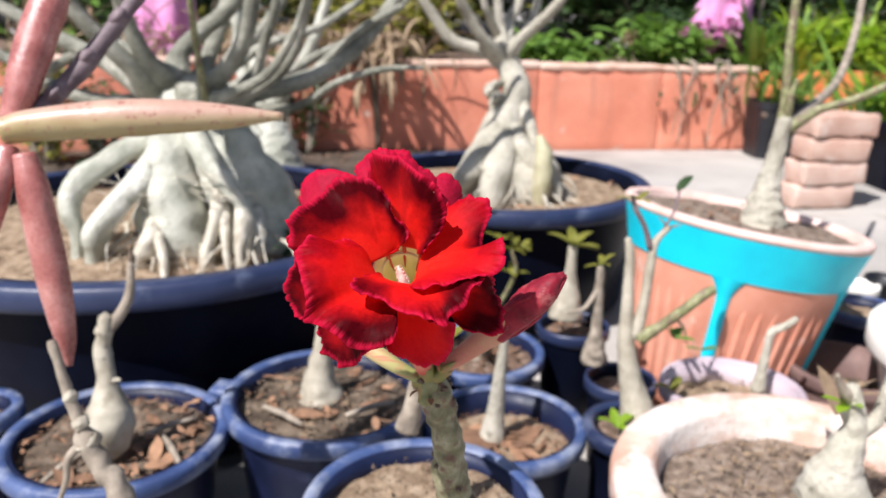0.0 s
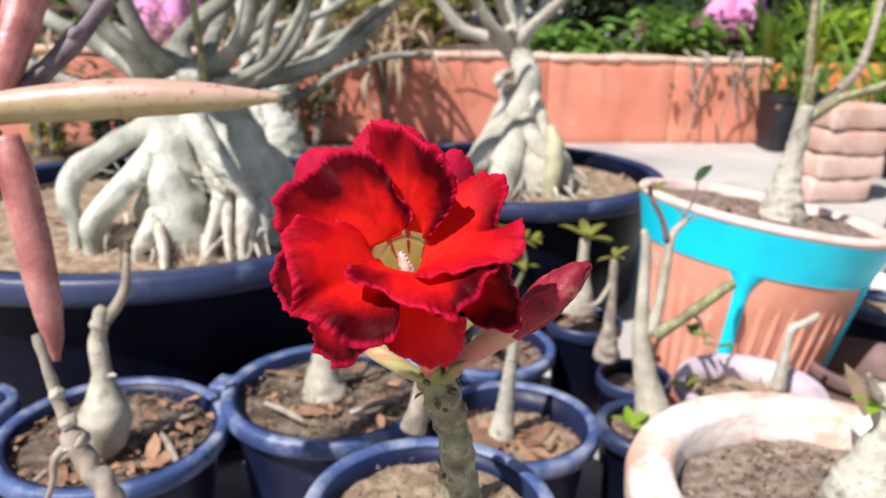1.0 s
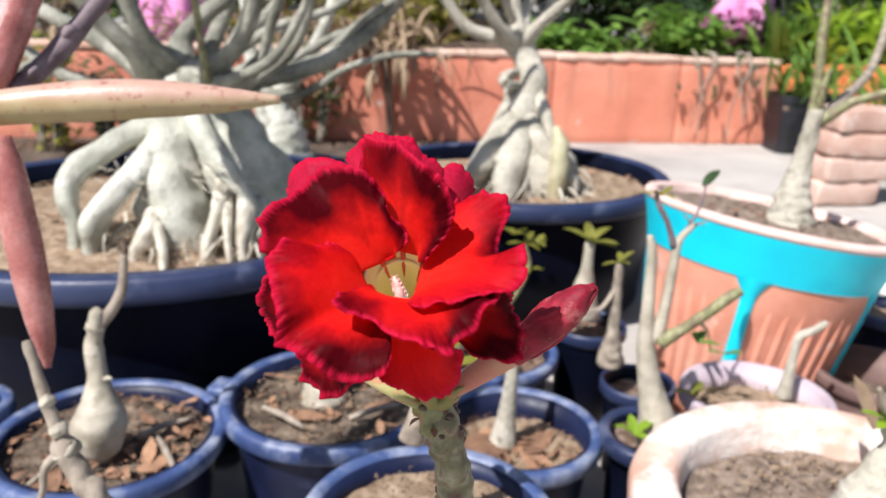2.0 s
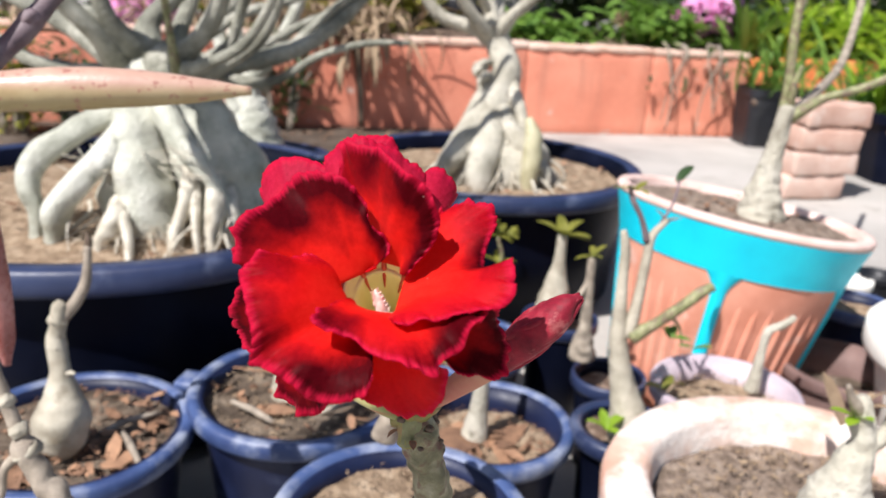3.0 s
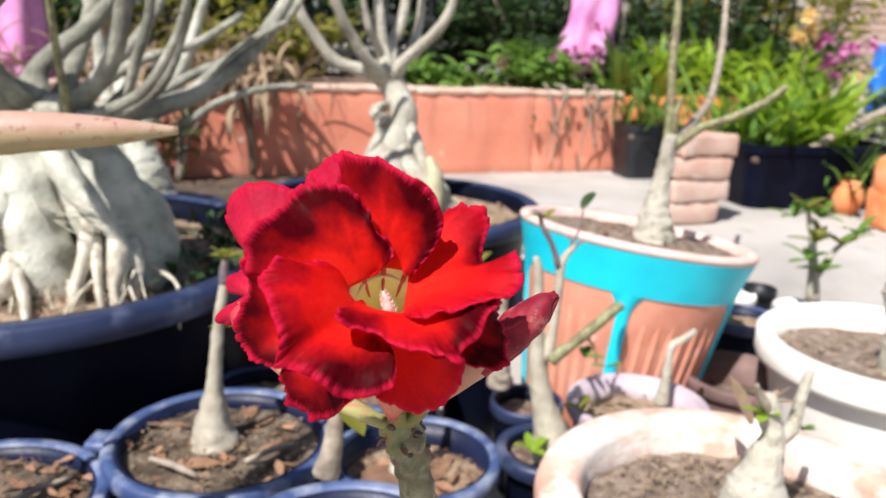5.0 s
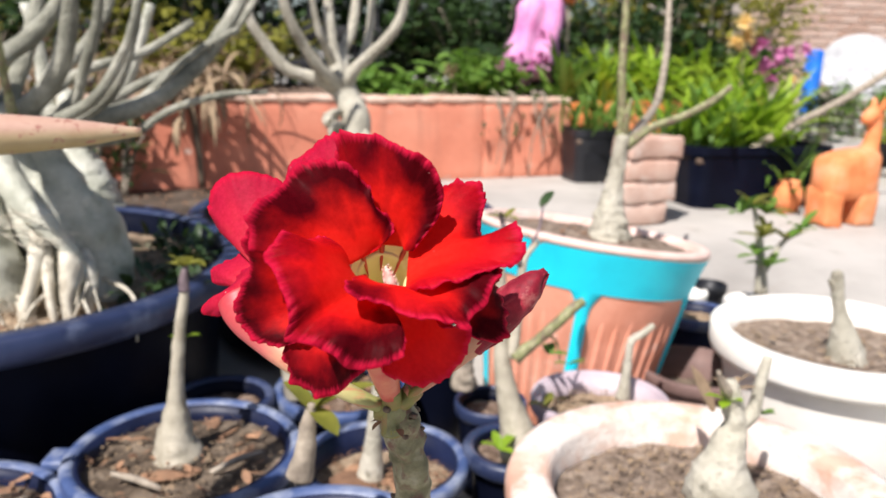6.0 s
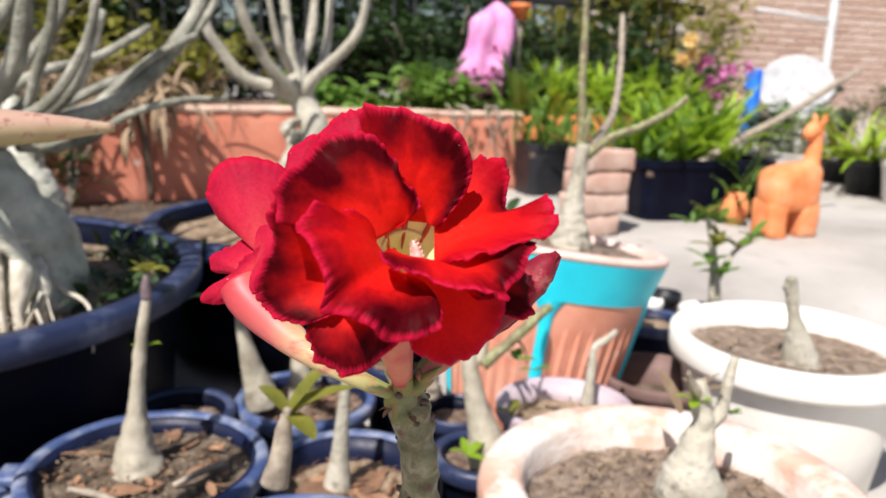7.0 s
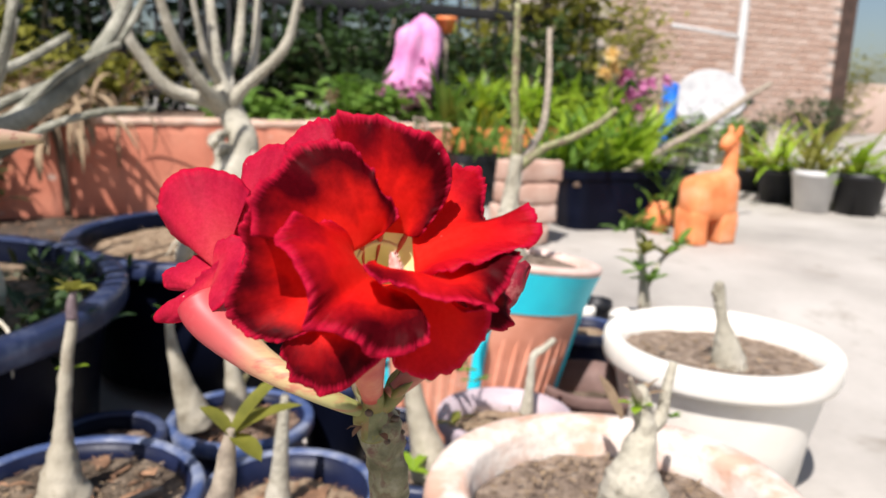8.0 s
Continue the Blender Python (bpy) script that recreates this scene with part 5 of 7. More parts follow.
# hair-thin dry fibres draped from root to root
for n in range(24):
    x = rng.gauss(-0.335, 0.02) if n % 3 else rng.gauss(-0.445, 0.03)
    z = rng.gauss(0.285, 0.012)
    a, b = Vector((x, 1.075, z)), Vector((x + rng.uniform(0.025, 0.07), rng.uniform(1.03, 1.06), z + rng.gauss(-0.008, 0.014)))
    bm = bmesh.new()
    tube(bm, [a, a.lerp(b, 0.5) + Vector((0, -0.008, rng.gauss(0.0, 0.008))), b], [0.0006, 0.0006, 0.0004], 5, 5, 0.3, 120.0)
    part("rootlet", bm, M["root_skin"], old)
OLD_LIMBS = [
    ([(-0.411, 1.200, 0.395), (-0.431, 1.150, 0.440), (-0.466, 1.120, 0.488), (-0.491, 1.100, 0.532), (-0.503, 1.080, 0.595)], [0.034, 0.024, 0.019, 0.016, 0.013]),
    ([(-0.422, 1.220, 0.397), (-0.509, 1.250, 0.440), (-0.616, 1.300, 0.479), (-0.719, 1.350, 0.521), (-0.826, 1.400, 0.565)], [0.030, 0.022, 0.018, 0.016, 0.013]),
    ([(-0.397, 1.200, 0.412), (-0.412, 1.160, 0.448), (-0.429, 1.140, 0.504), (-0.431, 1.120, 0.556), (-0.428, 1.100, 0.619)], [0.034, 0.022, 0.018, 0.016, 0.013]),
    ([(-0.395, 1.220, 0.402), (-0.391, 1.240, 0.452), (-0.363, 1.250, 0.486), (-0.315, 1.260, 0.525), (-0.274, 1.270, 0.589)], [0.036, 0.026, 0.021, 0.019, 0.015]),
    ([(-0.357, 1.180, 0.398), (-0.306, 1.140, 0.428), (-0.266, 1.120, 0.473), (-0.245, 1.110, 0.530), (-0.235, 1.100, 0.602)], [0.032, 0.022, 0.019, 0.017, 0.013]),
    ([(-0.372, 1.240, 0.387), (-0.336, 1.300, 0.432), (-0.291, 1.340, 0.485), (-0.250, 1.360, 0.540), (-0.223, 1.380, 0.613)], [0.026, 0.018, 0.015, 0.013, 0.010]),
    ([(-0.355, 1.200, 0.388), (-0.281, 1.220, 0.400), (-0.190, 1.260, 0.422), (-0.122, 1.300, 0.468), (-0.069, 1.340, 0.531), (-0.033, 1.360, 0.599)], [0.036, 0.028, 0.022, 0.020, 0.019, 0.015]),
    ([(-0.183, 1.270, 0.433), (-0.147, 1.280, 0.468), (-0.103, 1.300, 0.504), (-0.045, 1.320, 0.536)], [0.012, 0.010, 0.009, 0.008]),
    ([(-0.352, 1.160, 0.384), (-0.276, 1.100, 0.412), (-0.219, 1.080, 0.442), (-0.179, 1.060, 0.496), (-0.157, 1.050, 0.553)], [0.022, 0.013, 0.011, 0.009, 0.007]),
    ([(-0.278, 1.200, 0.381), (-0.204, 1.180, 0.384), (-0.134, 1.170, 0.425), (-0.066, 1.160, 0.445), (-0.008, 1.150, 0.449)], [0.013, 0.010, 0.008, 0.0075, 0.005]),
    ([(-0.415, 1.250, 0.390), (-0.501, 1.350, 0.453), (-0.609, 1.400, 0.448), (-0.715, 1.420, 0.395), (-0.839, 1.450, 0.359)], [0.026, 0.018, 0.015, 0.013, 0.010]),
    ([(-0.303, 1.160, 0.434), (-0.247, 1.200, 0.474), (-0.176, 1.240, 0.499), (-0.110, 1.280, 0.543)], [0.012, 0.011, 0.010, 0.009]),
    ([(-0.318, 1.120, 0.393), (-0.319, 1.100, 0.454), (-0.318, 1.080, 0.514), (-0.314, 1.060, 0.577)], [0.0085, 0.0075, 0.007, 0.006]),
    ([(-0.299, 1.200, 0.396), (-0.262, 1.190, 0.434), (-0.244, 1.180, 0.479), (-0.227, 1.170, 0.519), (-0.215, 1.160, 0.570)], [0.0242, 0.0129, 0.0118, 0.0106, 0.0091]),
    ([(-0.295, 1.170, 0.394), (-0.250, 1.140, 0.413), (-0.212, 1.120, 0.439), (-0.190, 1.110, 0.468), (-0.173, 1.100, 0.510), (-0.162, 1.100, 0.561)], [0.0212, 0.0124, 0.0114, 0.0106, 0.0098, 0.0091]),
    ([(-0.296, 1.240, 0.391), (-0.253, 1.300, 0.417), (-0.193, 1.340, 0.451), (-0.130, 1.380, 0.482), (-0.064, 1.420, 0.528), (-0.025, 1.440, 0.575)], [0.0212, 0.0129, 0.0121, 0.0109, 0.0098, 0.0091]),
    ([(-0.372, 1.240, 0.390), (-0.365, 1.280, 0.434), (-0.349, 1.310, 0.485), (-0.338, 1.340, 0.538), (-0.331, 1.360, 0.583)], [0.0273, 0.0212, 0.0189, 0.0174, 0.0152]),
    ([(-0.440, 1.240, 0.372), (-0.554, 1.340, 0.365), (-0.667, 1.420, 0.376), (-0.774, 1.500, 0.410), (-0.881, 1.550, 0.456)], [0.0273, 0.0205, 0.0182, 0.0167, 0.0152]),
]
for n, (pts, rad) in enumerate(OLD_LIMBS):
    pts = [Vector(v) for v in pts]
    rad = [r * (0.9 if q == 0 and n not in (7, 11) else 0.66) for q, r in enumerate(rad)]
    # Unseen thick length added to this limb to cast shade on the buttress root.
    if n == 2:
        pts += [Vector((-0.443, 1.00, 0.668)), Vector((-0.456, 0.90, 0.685)), Vector((-0.463, 0.83, 0.71)), Vector((-0.48, 0.79, 0.78))]
        rad += [0.020, 0.021, 0.020, 0.014]
    elif n not in (7, 9, 11):
        way = (pts[-1] - pts[-2]).normalized()
        pts += [pts[-1] + way * 0.10 + Vector((0, 0, 0.05))]
        rad += [rad[-1] * 0.85]
    limb(old, pts, rad, "bark_limb" if n != 12 else "green_stem", "limb", 12, 0.14)
# the fruiting branch that arches down to the viewer; its unseen upper length is thickened to shade the roots
limb(old, [(-0.431, 1.120, 0.556), (-0.428, 0.98, 0.69), (-0.418, 0.88, 0.70), (-0.29, 0.77, 0.72), (-0.185, 0.700, 0.640), (-0.203, 0.660, 0.582), (-0.222, 0.630, 0.535), (-0.240, 0.610, 0.506), (-0.258, 0.585, 0.476), (-0.278, 0.562, 0.452), (-0.290, 0.550, 0.442)], [0.018, 0.020, 0.019, 0.011, 0.0080, 0.0072, 0.0066, 0.0064, 0.0066, 0.0070, 0.006], "purple_twig", "limb", 14, 0.3, "purple-grey knuckled fruiting limb")
for f, (x, y, z) in enumerate([(-0.212, 0.645, 0.559), (-0.232, 0.620, 0.519), (-0.250, 0.596, 0.490), (-0.268, 0.573, 0.464)]):
    bm = bmesh.new()
    tube(bm, [(x - 0.004, y, z + 0.004), (x, y, z), (x + 0.004, y, z - 0.004)], [0.0060, 0.0092, 0.0062], 12, 5, 0.3, 120.0)
    part("knuckle", bm, M["purple_twig"], old)
M["pod"] = surface("pink_brown_pod_skin", (0.26, 0.088, 0.075), (0.4, 0.165, 0.145), (0.53, 0.29, 0.26), 45.0, 260.0, 0.28, 0.6, 0.001, ((0.3, 0.11, 0.09), 0.58, 0.7, 130.0), 0.6)
kp = Nodes("cream_pink_pod_skin")
sz = kp.n.new("ShaderNodeSeparateXYZ")
kp.link(kp.coord.outputs["Generated"], sz.inputs[0])
col = kp.ramp(sz.outputs[2], [(0.3, (0.3, 0.25, 0.085)), (0.55, (0.4, 0.31, 0.15)), (0.75, (0.5, 0.3, 0.24))])
col = kp.mix(0.35, col, kp.ramp(kp.noise(45.0), [(0.3, (0.3, 0.17, 0.1)), (0.7, (0.48, 0.38, 0.25))]))
col = kp.mix(kp.ramp(kp.noise(170.0, 4.0), [(0.6, (0, 0, 0)), (0.68, (0.85, 0.85, 0.85))]), col, (0.3, 0.12, 0.09))
kp.link(col, kp.bsdf.inputs["Base Color"])
kp.bsdf.inputs["Roughness"].default_value = 0.4
kp.bump(kp.noise(160.0), 0.3, 0.001)
M["pod_cream"] = kp.mat
bm = bmesh.new()
tube(bm, [(-0.290, 0.540, 0.443), (-0.270, 0.545, 0.447), (-0.226, 0.553, 0.451), (-0.180, 0.560, 0.453), (-0.133, 0.568, 0.453), (-0.101, 0.575, 0.453)], [0.0095, 0.0115, 0.0135, 0.0125, 0.0080, 0.0028], 20, 8, 0.05, 60.0)
part("seed_pod", bm, M["pod_cream"], old, "long cream-pink ripening seed pod")
bm = bmesh.new()
tube(bm, [(-0.278, 0.540, 0.427), (-0.272, 0.535, 0.405), (-0.266, 0.530, 0.370), (-0.260, 0.525, 0.329), (-0.256, 0.522, 0.294), (-0.255, 0.520, 0.274)], [0.0085, 0.0112, 0.0118, 0.0108, 0.0075, 0.0025], 20, 8, 0.05, 60.0)
part("seed_pod", bm, M["pod"], old, "long pink-brown hanging seed pod")
bm = bmesh.new()
tube(bm, [(-0.288, 0.550, 0.449), (-0.283, 0.562, 0.473), (-0.276, 0.580, 0.508), (-0.269, 0.595, 0.539), (-0.264, 0.610, 0.579)], [0.0080, 0.0120, 0.0135, 0.0125, 0.0070], 20, 8, 0.05, 60.0)
part("seed_pod", bm, M["pod"], old, "long pink-brown upright seed pod")
bm = bmesh.new()
tube(bm, [(-0.288, 0.540, 0.432), (-0.290, 0.530, 0.414), (-0.297, 0.520, 0.388), (-0.304, 0.510, 0.354)], [0.0075, 0.0095, 0.010, 0.004], 18, 8, 0.05, 60.0)
part("seed_pod", bm, M["pod"], old)

# Weeds under the old limbs; the dark leaf colour stands in for shade there.
for n, (wx, wy) in enumerate([(-0.14, 1.24), (-0.17, 1.12), (-0.13, 1.35), (-0.2, 1.4)]):
    wd = empty("weed", (wx, wy, 0.14), "small green weed growing on the tub's soil, leaves darkened for shade", "plant", "weeds in the wide tub")
    bm = bmesh.new()
    rng = random.Random(500 + n)
    for q in range(60):
        leaf(bm, (wx + rng.gauss(0, 0.035), wy + rng.gauss(0, 0.035), 0.145 + rng.random() * 0.05), rng.random() * 6.28, rng.uniform(0.02, 0.045), rng.uniform(0.008, 0.018), rng.uniform(0.0, 1.2), 0.6, 0.2, 3)
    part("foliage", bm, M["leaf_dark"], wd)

# ---- gnarled desert rose in the second tub ----
gn = empty("gnarled_desert_rose", (0.17, 1.62, 0.16), "gnarled desert rose with twisted ivory trunk and bare branches", "tree")
bm = bmesh.new()
tube(bm, [(0.172, 1.60, 0.13), (0.173, 1.600, 0.182), (0.157, 1.615, 0.239), (0.156, 1.630, 0.296), (0.177, 1.640, 0.361), (0.166, 1.660, 0.405), (0.151, 1.670, 0.445)], [0.128, 0.114, 0.084, 0.050, 0.034, 0.027, 0.025], 36, 9, 0.14, 16.0, flute=0.05)
part("trunk", bm, M["bark_m"], gn, "smooth twisted ivory trunk with a flared foot")
for pts, rad in [
    ([(0.136, 1.600, 0.295), (0.102, 1.540, 0.251), (0.073, 1.500, 0.219), (0.045, 1.480, 0.183)], [0.026, 0.028, 0.026, 0.014]),
    ([(0.168, 1.600, 0.289), (0.193, 1.540, 0.253), (0.221, 1.520, 0.223), (0.254, 1.500, 0.194)], [0.026, 0.026, 0.024, 0.012]),
    ([(0.152, 1.580, 0.286), (0.140, 1.520, 0.239), (0.124, 1.470, 0.198)], [0.026, 0.034, 0.030]),
    ([(0.191, 1.620, 0.346), (0.206, 1.580, 0.299), (0.219, 1.550, 0.252)], [0.014, 0.013, 0.012]),
    ([(0.138, 1.650, 0.382), (0.121, 1.630, 0.372), (0.129, 1.630, 0.351)], [0.013, 0.013, 0.010]),
]:
    bm = bmesh.new()
    tube(bm, [*pts, Vector(pts[-1]) + Vector((0, -0.005, -0.05))], [r * 0.95 for r in rad] + [rad[-1] * 0.7], 16, 8, 0.2, 24.0, flute=0.05)
    part("root", bm, M["bark_m"], gn)
bm = bmesh.new()
tube(bm, [(0.214, 1.505, 0.298), (0.222, 1.492, 0.272), (0.224, 1.485, 0.235), (0.222, 1.482, 0.200), (0.220, 1.482, 0.160)], [0.008, 0.016, 0.0185, 0.018, 0.014], 14, 6, 0.15, 50.0)
part("root_knob", bm, M["root_bulb"], gn, "smooth yellowish bulb-like root")
rng = random.Random(91)
for n in range(60):
    a = rng.uniform(-2.9, -0.2)
    r0, r1 = rng.uniform(0.085, 0.105), rng.uniform(0.12, 0.175)
    top = Vector((0.165 + r0 * math.cos(a), 1.60 + r0 * math.sin(a), rng.uniform(0.175, 0.225)))
    foot = Vector((0.165 + r1 * math.cos(a + rng.gauss(0, 0.12)), 1.60 + r1 * math.sin(a), 0.162))
    bend = top.lerp(foot, 0.55) + Vector((rng.gauss(0, 0.008), -0.008, rng.uniform(-0.012, 0.012)))
    wide = rng.uniform(0.0008, 0.0032)
    bm = bmesh.new()
    tube(bm, [top, bend, foot], [wide * 0.7, wide, wide * 0.5], 7, 5, 0.45, 90.0)
    part("rootlet", bm, M["root_skin"] if n % 3 else M["twig"], gn)
for x, y, z, r in ((0.124, 1.612, 0.374, 0.008), (0.134, 1.602, 0.361, 0.0075), (0.128, 1.606, 0.352, 0.006), (0.132, 1.612, 0.386, 0.006)):
    bm = bmesh.new()
    tube(bm, [(x + 0.014, y + 0.02, z), (x, y, z + 0.002), (x - 0.008, y - 0.008, z - 0.004)], [r, r, r * 0.4], 10, 5, 0.5, 90.0)
    part("burr", bm, M["bark_m"], gn, "rough burr on the bend of the trunk")
for pts, rad in [
    ([(0.144, 1.670, 0.433), (0.101, 1.660, 0.452), (0.041, 1.650, 0.470), (-0.001, 1.640, 0.522), (-0.024, 1.630, 0.559), (-0.053, 1.620, 0.643)], [0.024, 0.017, 0.015, 0.013, 0.012, 0.010]),
    ([(0.143, 1.660, 0.440), (0.103, 1.620, 0.474), (0.073, 1.600, 0.518), (0.049, 1.580, 0.560), (0.024, 1.560, 0.640)], [0.022, 0.015, 0.013, 0.012, 0.010]),
    ([(0.149, 1.670, 0.445), (0.140, 1.680, 0.496), (0.133, 1.680, 0.552), (0.128, 1.700, 0.652)], [0.024, 0.017, 0.014, 0.011]),
    ([(0.155, 1.670, 0.445), (0.162, 1.720, 0.507), (0.186, 1.740, 0.554), (0.201, 1.760, 0.658)], [0.022, 0.015, 0.013, 0.010]),
    ([(0.154, 1.660, 0.440), (0.180, 1.640, 0.475), (0.216, 1.620, 0.510), (0.256, 1.600, 0.559), (0.275, 1.580, 0.637)], [0.022, 0.015, 0.013, 0.012, 0.009]),
    ([(0.163, 1.690, 0.438), (0.204, 1.760, 0.484), (0.231, 1.800, 0.544), (0.241, 1.820, 0.628)], [0.018, 0.013, 0.011, 0.009]),
    ([(0.133, 1.640, 0.486), (0.108, 1.600, 0.529), (0.091, 1.580, 0.592)], [0.011, 0.009, 0.007]),
]:
    pts = [Vector(v) for v in pts]
    reach = (pts[-1] - pts[-2]).normalized() * 0.2 + Vector((0, 0, 0.08))
    limb(gn, pts + [pts[-1] + reach], [r * 0.85 for r in rad] + [rad[-1] * 0.6], "bark_m", "limb", 11, 0.16)

# a third one in the shade behind the wide tub
th = sapling("caudex_plant", (-0.383, 1.850, 0.108), [(-0.384, 1.850, 0.086), (-0.382, 1.850, 0.136), (-0.386, 1.860, 0.197), (-0.402, 1.870, 0.257), (-0.412, 1.880, 0.309), (-0.422, 1.900, 0.401)], [0.085, 0.078, 0.060, 0.042, 0.027, 0.018], "pale swollen desert rose trunk behind the wide tub", "bark", lump=0.22)
for x, y, z, r in [(-0.425, 1.845, 0.265, 0.020), (-0.362, 1.835, 0.195, 0.024), (-0.410, 1.815, 0.190, 0.022)]:
    bm = bmesh.new()
    tube(bm, [(x - 0.012, y + 0.045, z + 0.035), (x, y, z), (x + 0.022, y - 0.012, z - 0.05), (x + 0.045, y - 0.01, z - 0.12)], [r * 0.9, r, r * 0.9, r * 0.6], 14, 6, 0.4, 60.0, flute=0.1)
    part("root", bm, M["bark"], th)
limb(th, [(-0.400, 1.870, 0.284), (-0.328, 1.860, 0.366), (-0.270, 1.850, 0.471), (-0.227, 1.840, 0.595)], [0.024, 0.017, 0.014, 0.010], "bark", "limb")
limb(th, [(-0.407, 1.870, 0.284), (-0.457, 1.900, 0.373), (-0.464, 1.900, 0.491), (-0.484, 1.900, 0.591)], [0.024, 0.017, 0.014, 0.010], "bark", "limb")
tx, ty = -0.383, 1.850
pot(tx, ty, 0.13, 0.19, "wide dark plastic tub in shade behind the first", material="navy", seed=25.0, lip=0.02, group="wide navy tubs", soil="sandy", taper=0.85, name="wide_tub")

# ---- planter wall ----
def wall_y(x):
    return 2.99 + 0.145 * x


wall = empty("wall_bed", (0.4, 3.05, 0.0))
tagged(wall, "low coral-painted planter wall with worn pale top edge", "wall", kind="structure")
CUTS = [-3.2, -2.5, -1.65, -0.85, -0.2, 0.40, 0.90, 1.31]
for n, (x0, x1) in enumerate(zip(CUTS, CUTS[1:])):
    bm = bmesh.new()
    L = math.hypot(x1 - x0, wall_y(x1) - wall_y(x0)) - 0.003
    h = 0.345 - 0.012 * max(0, x0)
    xm = (x0 + x1) / 2
    box(bm, (xm, wall_y(xm) + 0.045, h / 2 - 0.01), (L, 0.09, h - 0.02), math.atan(0.145), 0.004)
    bmesh.ops.subdivide_edges(bm, edges=[e for e in bm.edges if e.calc_length() > 0.2], cuts=7, use_grid_fill=True)
    for v in bm.verts:
        v.co += noise.noise_vector(v.co * 6) * 0.004
    part("panel", bm, M["wall"], wall)
    bm = bmesh.new()
    box(bm, (xm, wall_y(xm) + 0.043, h - 0.012), (L + 0.004, 0.102, 0.024), math.atan(0.145), 0.007)
    bmesh.ops.subdivide_edges(bm, edges=[e for e in bm.edges if e.calc_length() > 0.2], cuts=16)
    for v in bm.verts:
        v.co += noise.noise_vector(v.co * 22) * 0.005
    part("coping", bm, M["wall_edge"], wall, "worn pale plaster edge")
wall2 = empty("wall_bed_return", (1.8, 3.6, 0.0))
tagged(wall2, "orange-painted return of the planter wall", "wall", kind="structure")
bm = bmesh.new()
box(bm, (2.0, 3.52, 0.15), (1.5, 0.09, 0.32), math.atan(0.42), 0.006)
part("panel", bm, M["orange"], wall2)
bm = bmesh.new()
xs = [-3.2 + 0.18 * i for i in range(34)]
rows = []
for jj in range(12):
    rows.append([bm.verts.new((x, wall_y(min(x, 1.3)) + 0.08 + (0.4 * max(0, x - 1.3)) + 0.22 * jj, 0.29 + 0.03 * noise.noise((x * 3, jj, 0)))) for x in xs])
for a, b in zip(rows, rows[1:]):
    for q in range(len(xs) - 1):
        bm.faces.new((a[q], a[q + 1], b[q + 1], b[q]))
tagged(part("bed_soil", bm, M["soil"]), "dark soil of the raised bed", "soil", kind="structure")


# ---- foliage ----
def bush(name, centre, size, n, leaf_len, material, seed, label, upright=0.3, stem_n=7, width=0.3, category="shrub"):
    """Stems from the ground and a loose, uneven crown of single leaves."""
    rng = random.Random(seed)
    x, y, z = centre
    ob = empty(name, (x, y, z), label, category)
    bm = bmesh.new()
    tips = []
    for i in range(stem_n):
        a = rng.random() * 6.28
        q = math.sqrt(rng.random())
        t = Vector((x + size[0] * q * math.cos(a), y + size[1] * q * math.sin(a), z + size[2] * rng.uniform(0.5, 1.0)))
        b = Vector((x + size[0] * 0.3 * math.cos(a), y + size[1] * 0.3 * math.sin(a), z))
        m = b.lerp(t, 0.5) + Vector((0, 0, size[2] * 0.12))
        tube(bm, [b, m, t], [0.010, 0.007, 0.003], 6, 4, 0.2, 20.0)
        tips += [(b, m, t)]
    part("stem", bm, M["twig"], ob)
    bm = bmesh.new()
    for i in range(n):
        b, m, t = tips[rng.randrange(stem_n)]
        f = rng.random() ** 0.6
        p = b.lerp(m, f * 2) if f < 0.5 else m.lerp(t, f * 2 - 1)
        p = p + Vector((rng.gauss(0, size[0] * 0.2), rng.gauss(0, size[1] * 0.2), rng.gauss(0, size[2] * 0.13)))
        p.z = max(p.z, z + 0.02)
        leaf(bm, p, rng.random() * 6.28, leaf_len * rng.uniform(0.6, 1.3), leaf_len * width * rng.uniform(0.7, 1.2), rng.uniform(-0.4, 0.6) + upright, rng.uniform(0.2, 1.2), 0.2, 3, rng.uniform(-0.6, 0.6))
    part("foliage", bm, M[material], ob)
    return ob


def strap_plant(name, centre, n, length, width, material, seed, label, spread=0.06, lift=(0.85, 1.45)):
    rng = random.Random(seed)
    ob = empty(name, centre, label, "plant")
    bm = bmesh.new()
    for i in range(n):
        a = rng.random() * 6.28
        p = Vector(centre) + Vector((rng.gauss(0, spread), rng.gauss(0, spread), 0))
        leaf(bm, p, a, length * rng.uniform(0.6, 1.2), width * rng.uniform(0.7, 1.2), rng.uniform(*lift), rng.uniform(0.3, 1.5), 0.3, 7)
    part("foliage", bm, M[material], ob)
    return ob


# dead grass that hangs over the wall
for n, (px, span) in enumerate([(-0.42, 0.16), (-0.2, 0.12), (-1.1, 0.3), (-0.75, 0.2)]):
    rng = random.Random(70 + n)
    bm = bmesh.new()
    for i in range(60):
        a = rng.uniform(-3.0, -0.1)
        p = (px + rng.gauss(0, span), wall_y(px) + 0.12 + rng.random() * 0.12, 0.33 + rng.random() * 0.12)
        leaf(bm, p, a, rng.uniform(0.1, 0.36), rng.uniform(0.004, 0.016), rng.uniform(0.0, 1.4), rng.uniform(1.2, 3.6), 0.2, 9, rng.uniform(-0.7, 0.7))
    tagged(part("dry_grass", bm, M["straw"]), "dead straw-coloured grass hanging over the planter wall", "grass", kind="stuff")

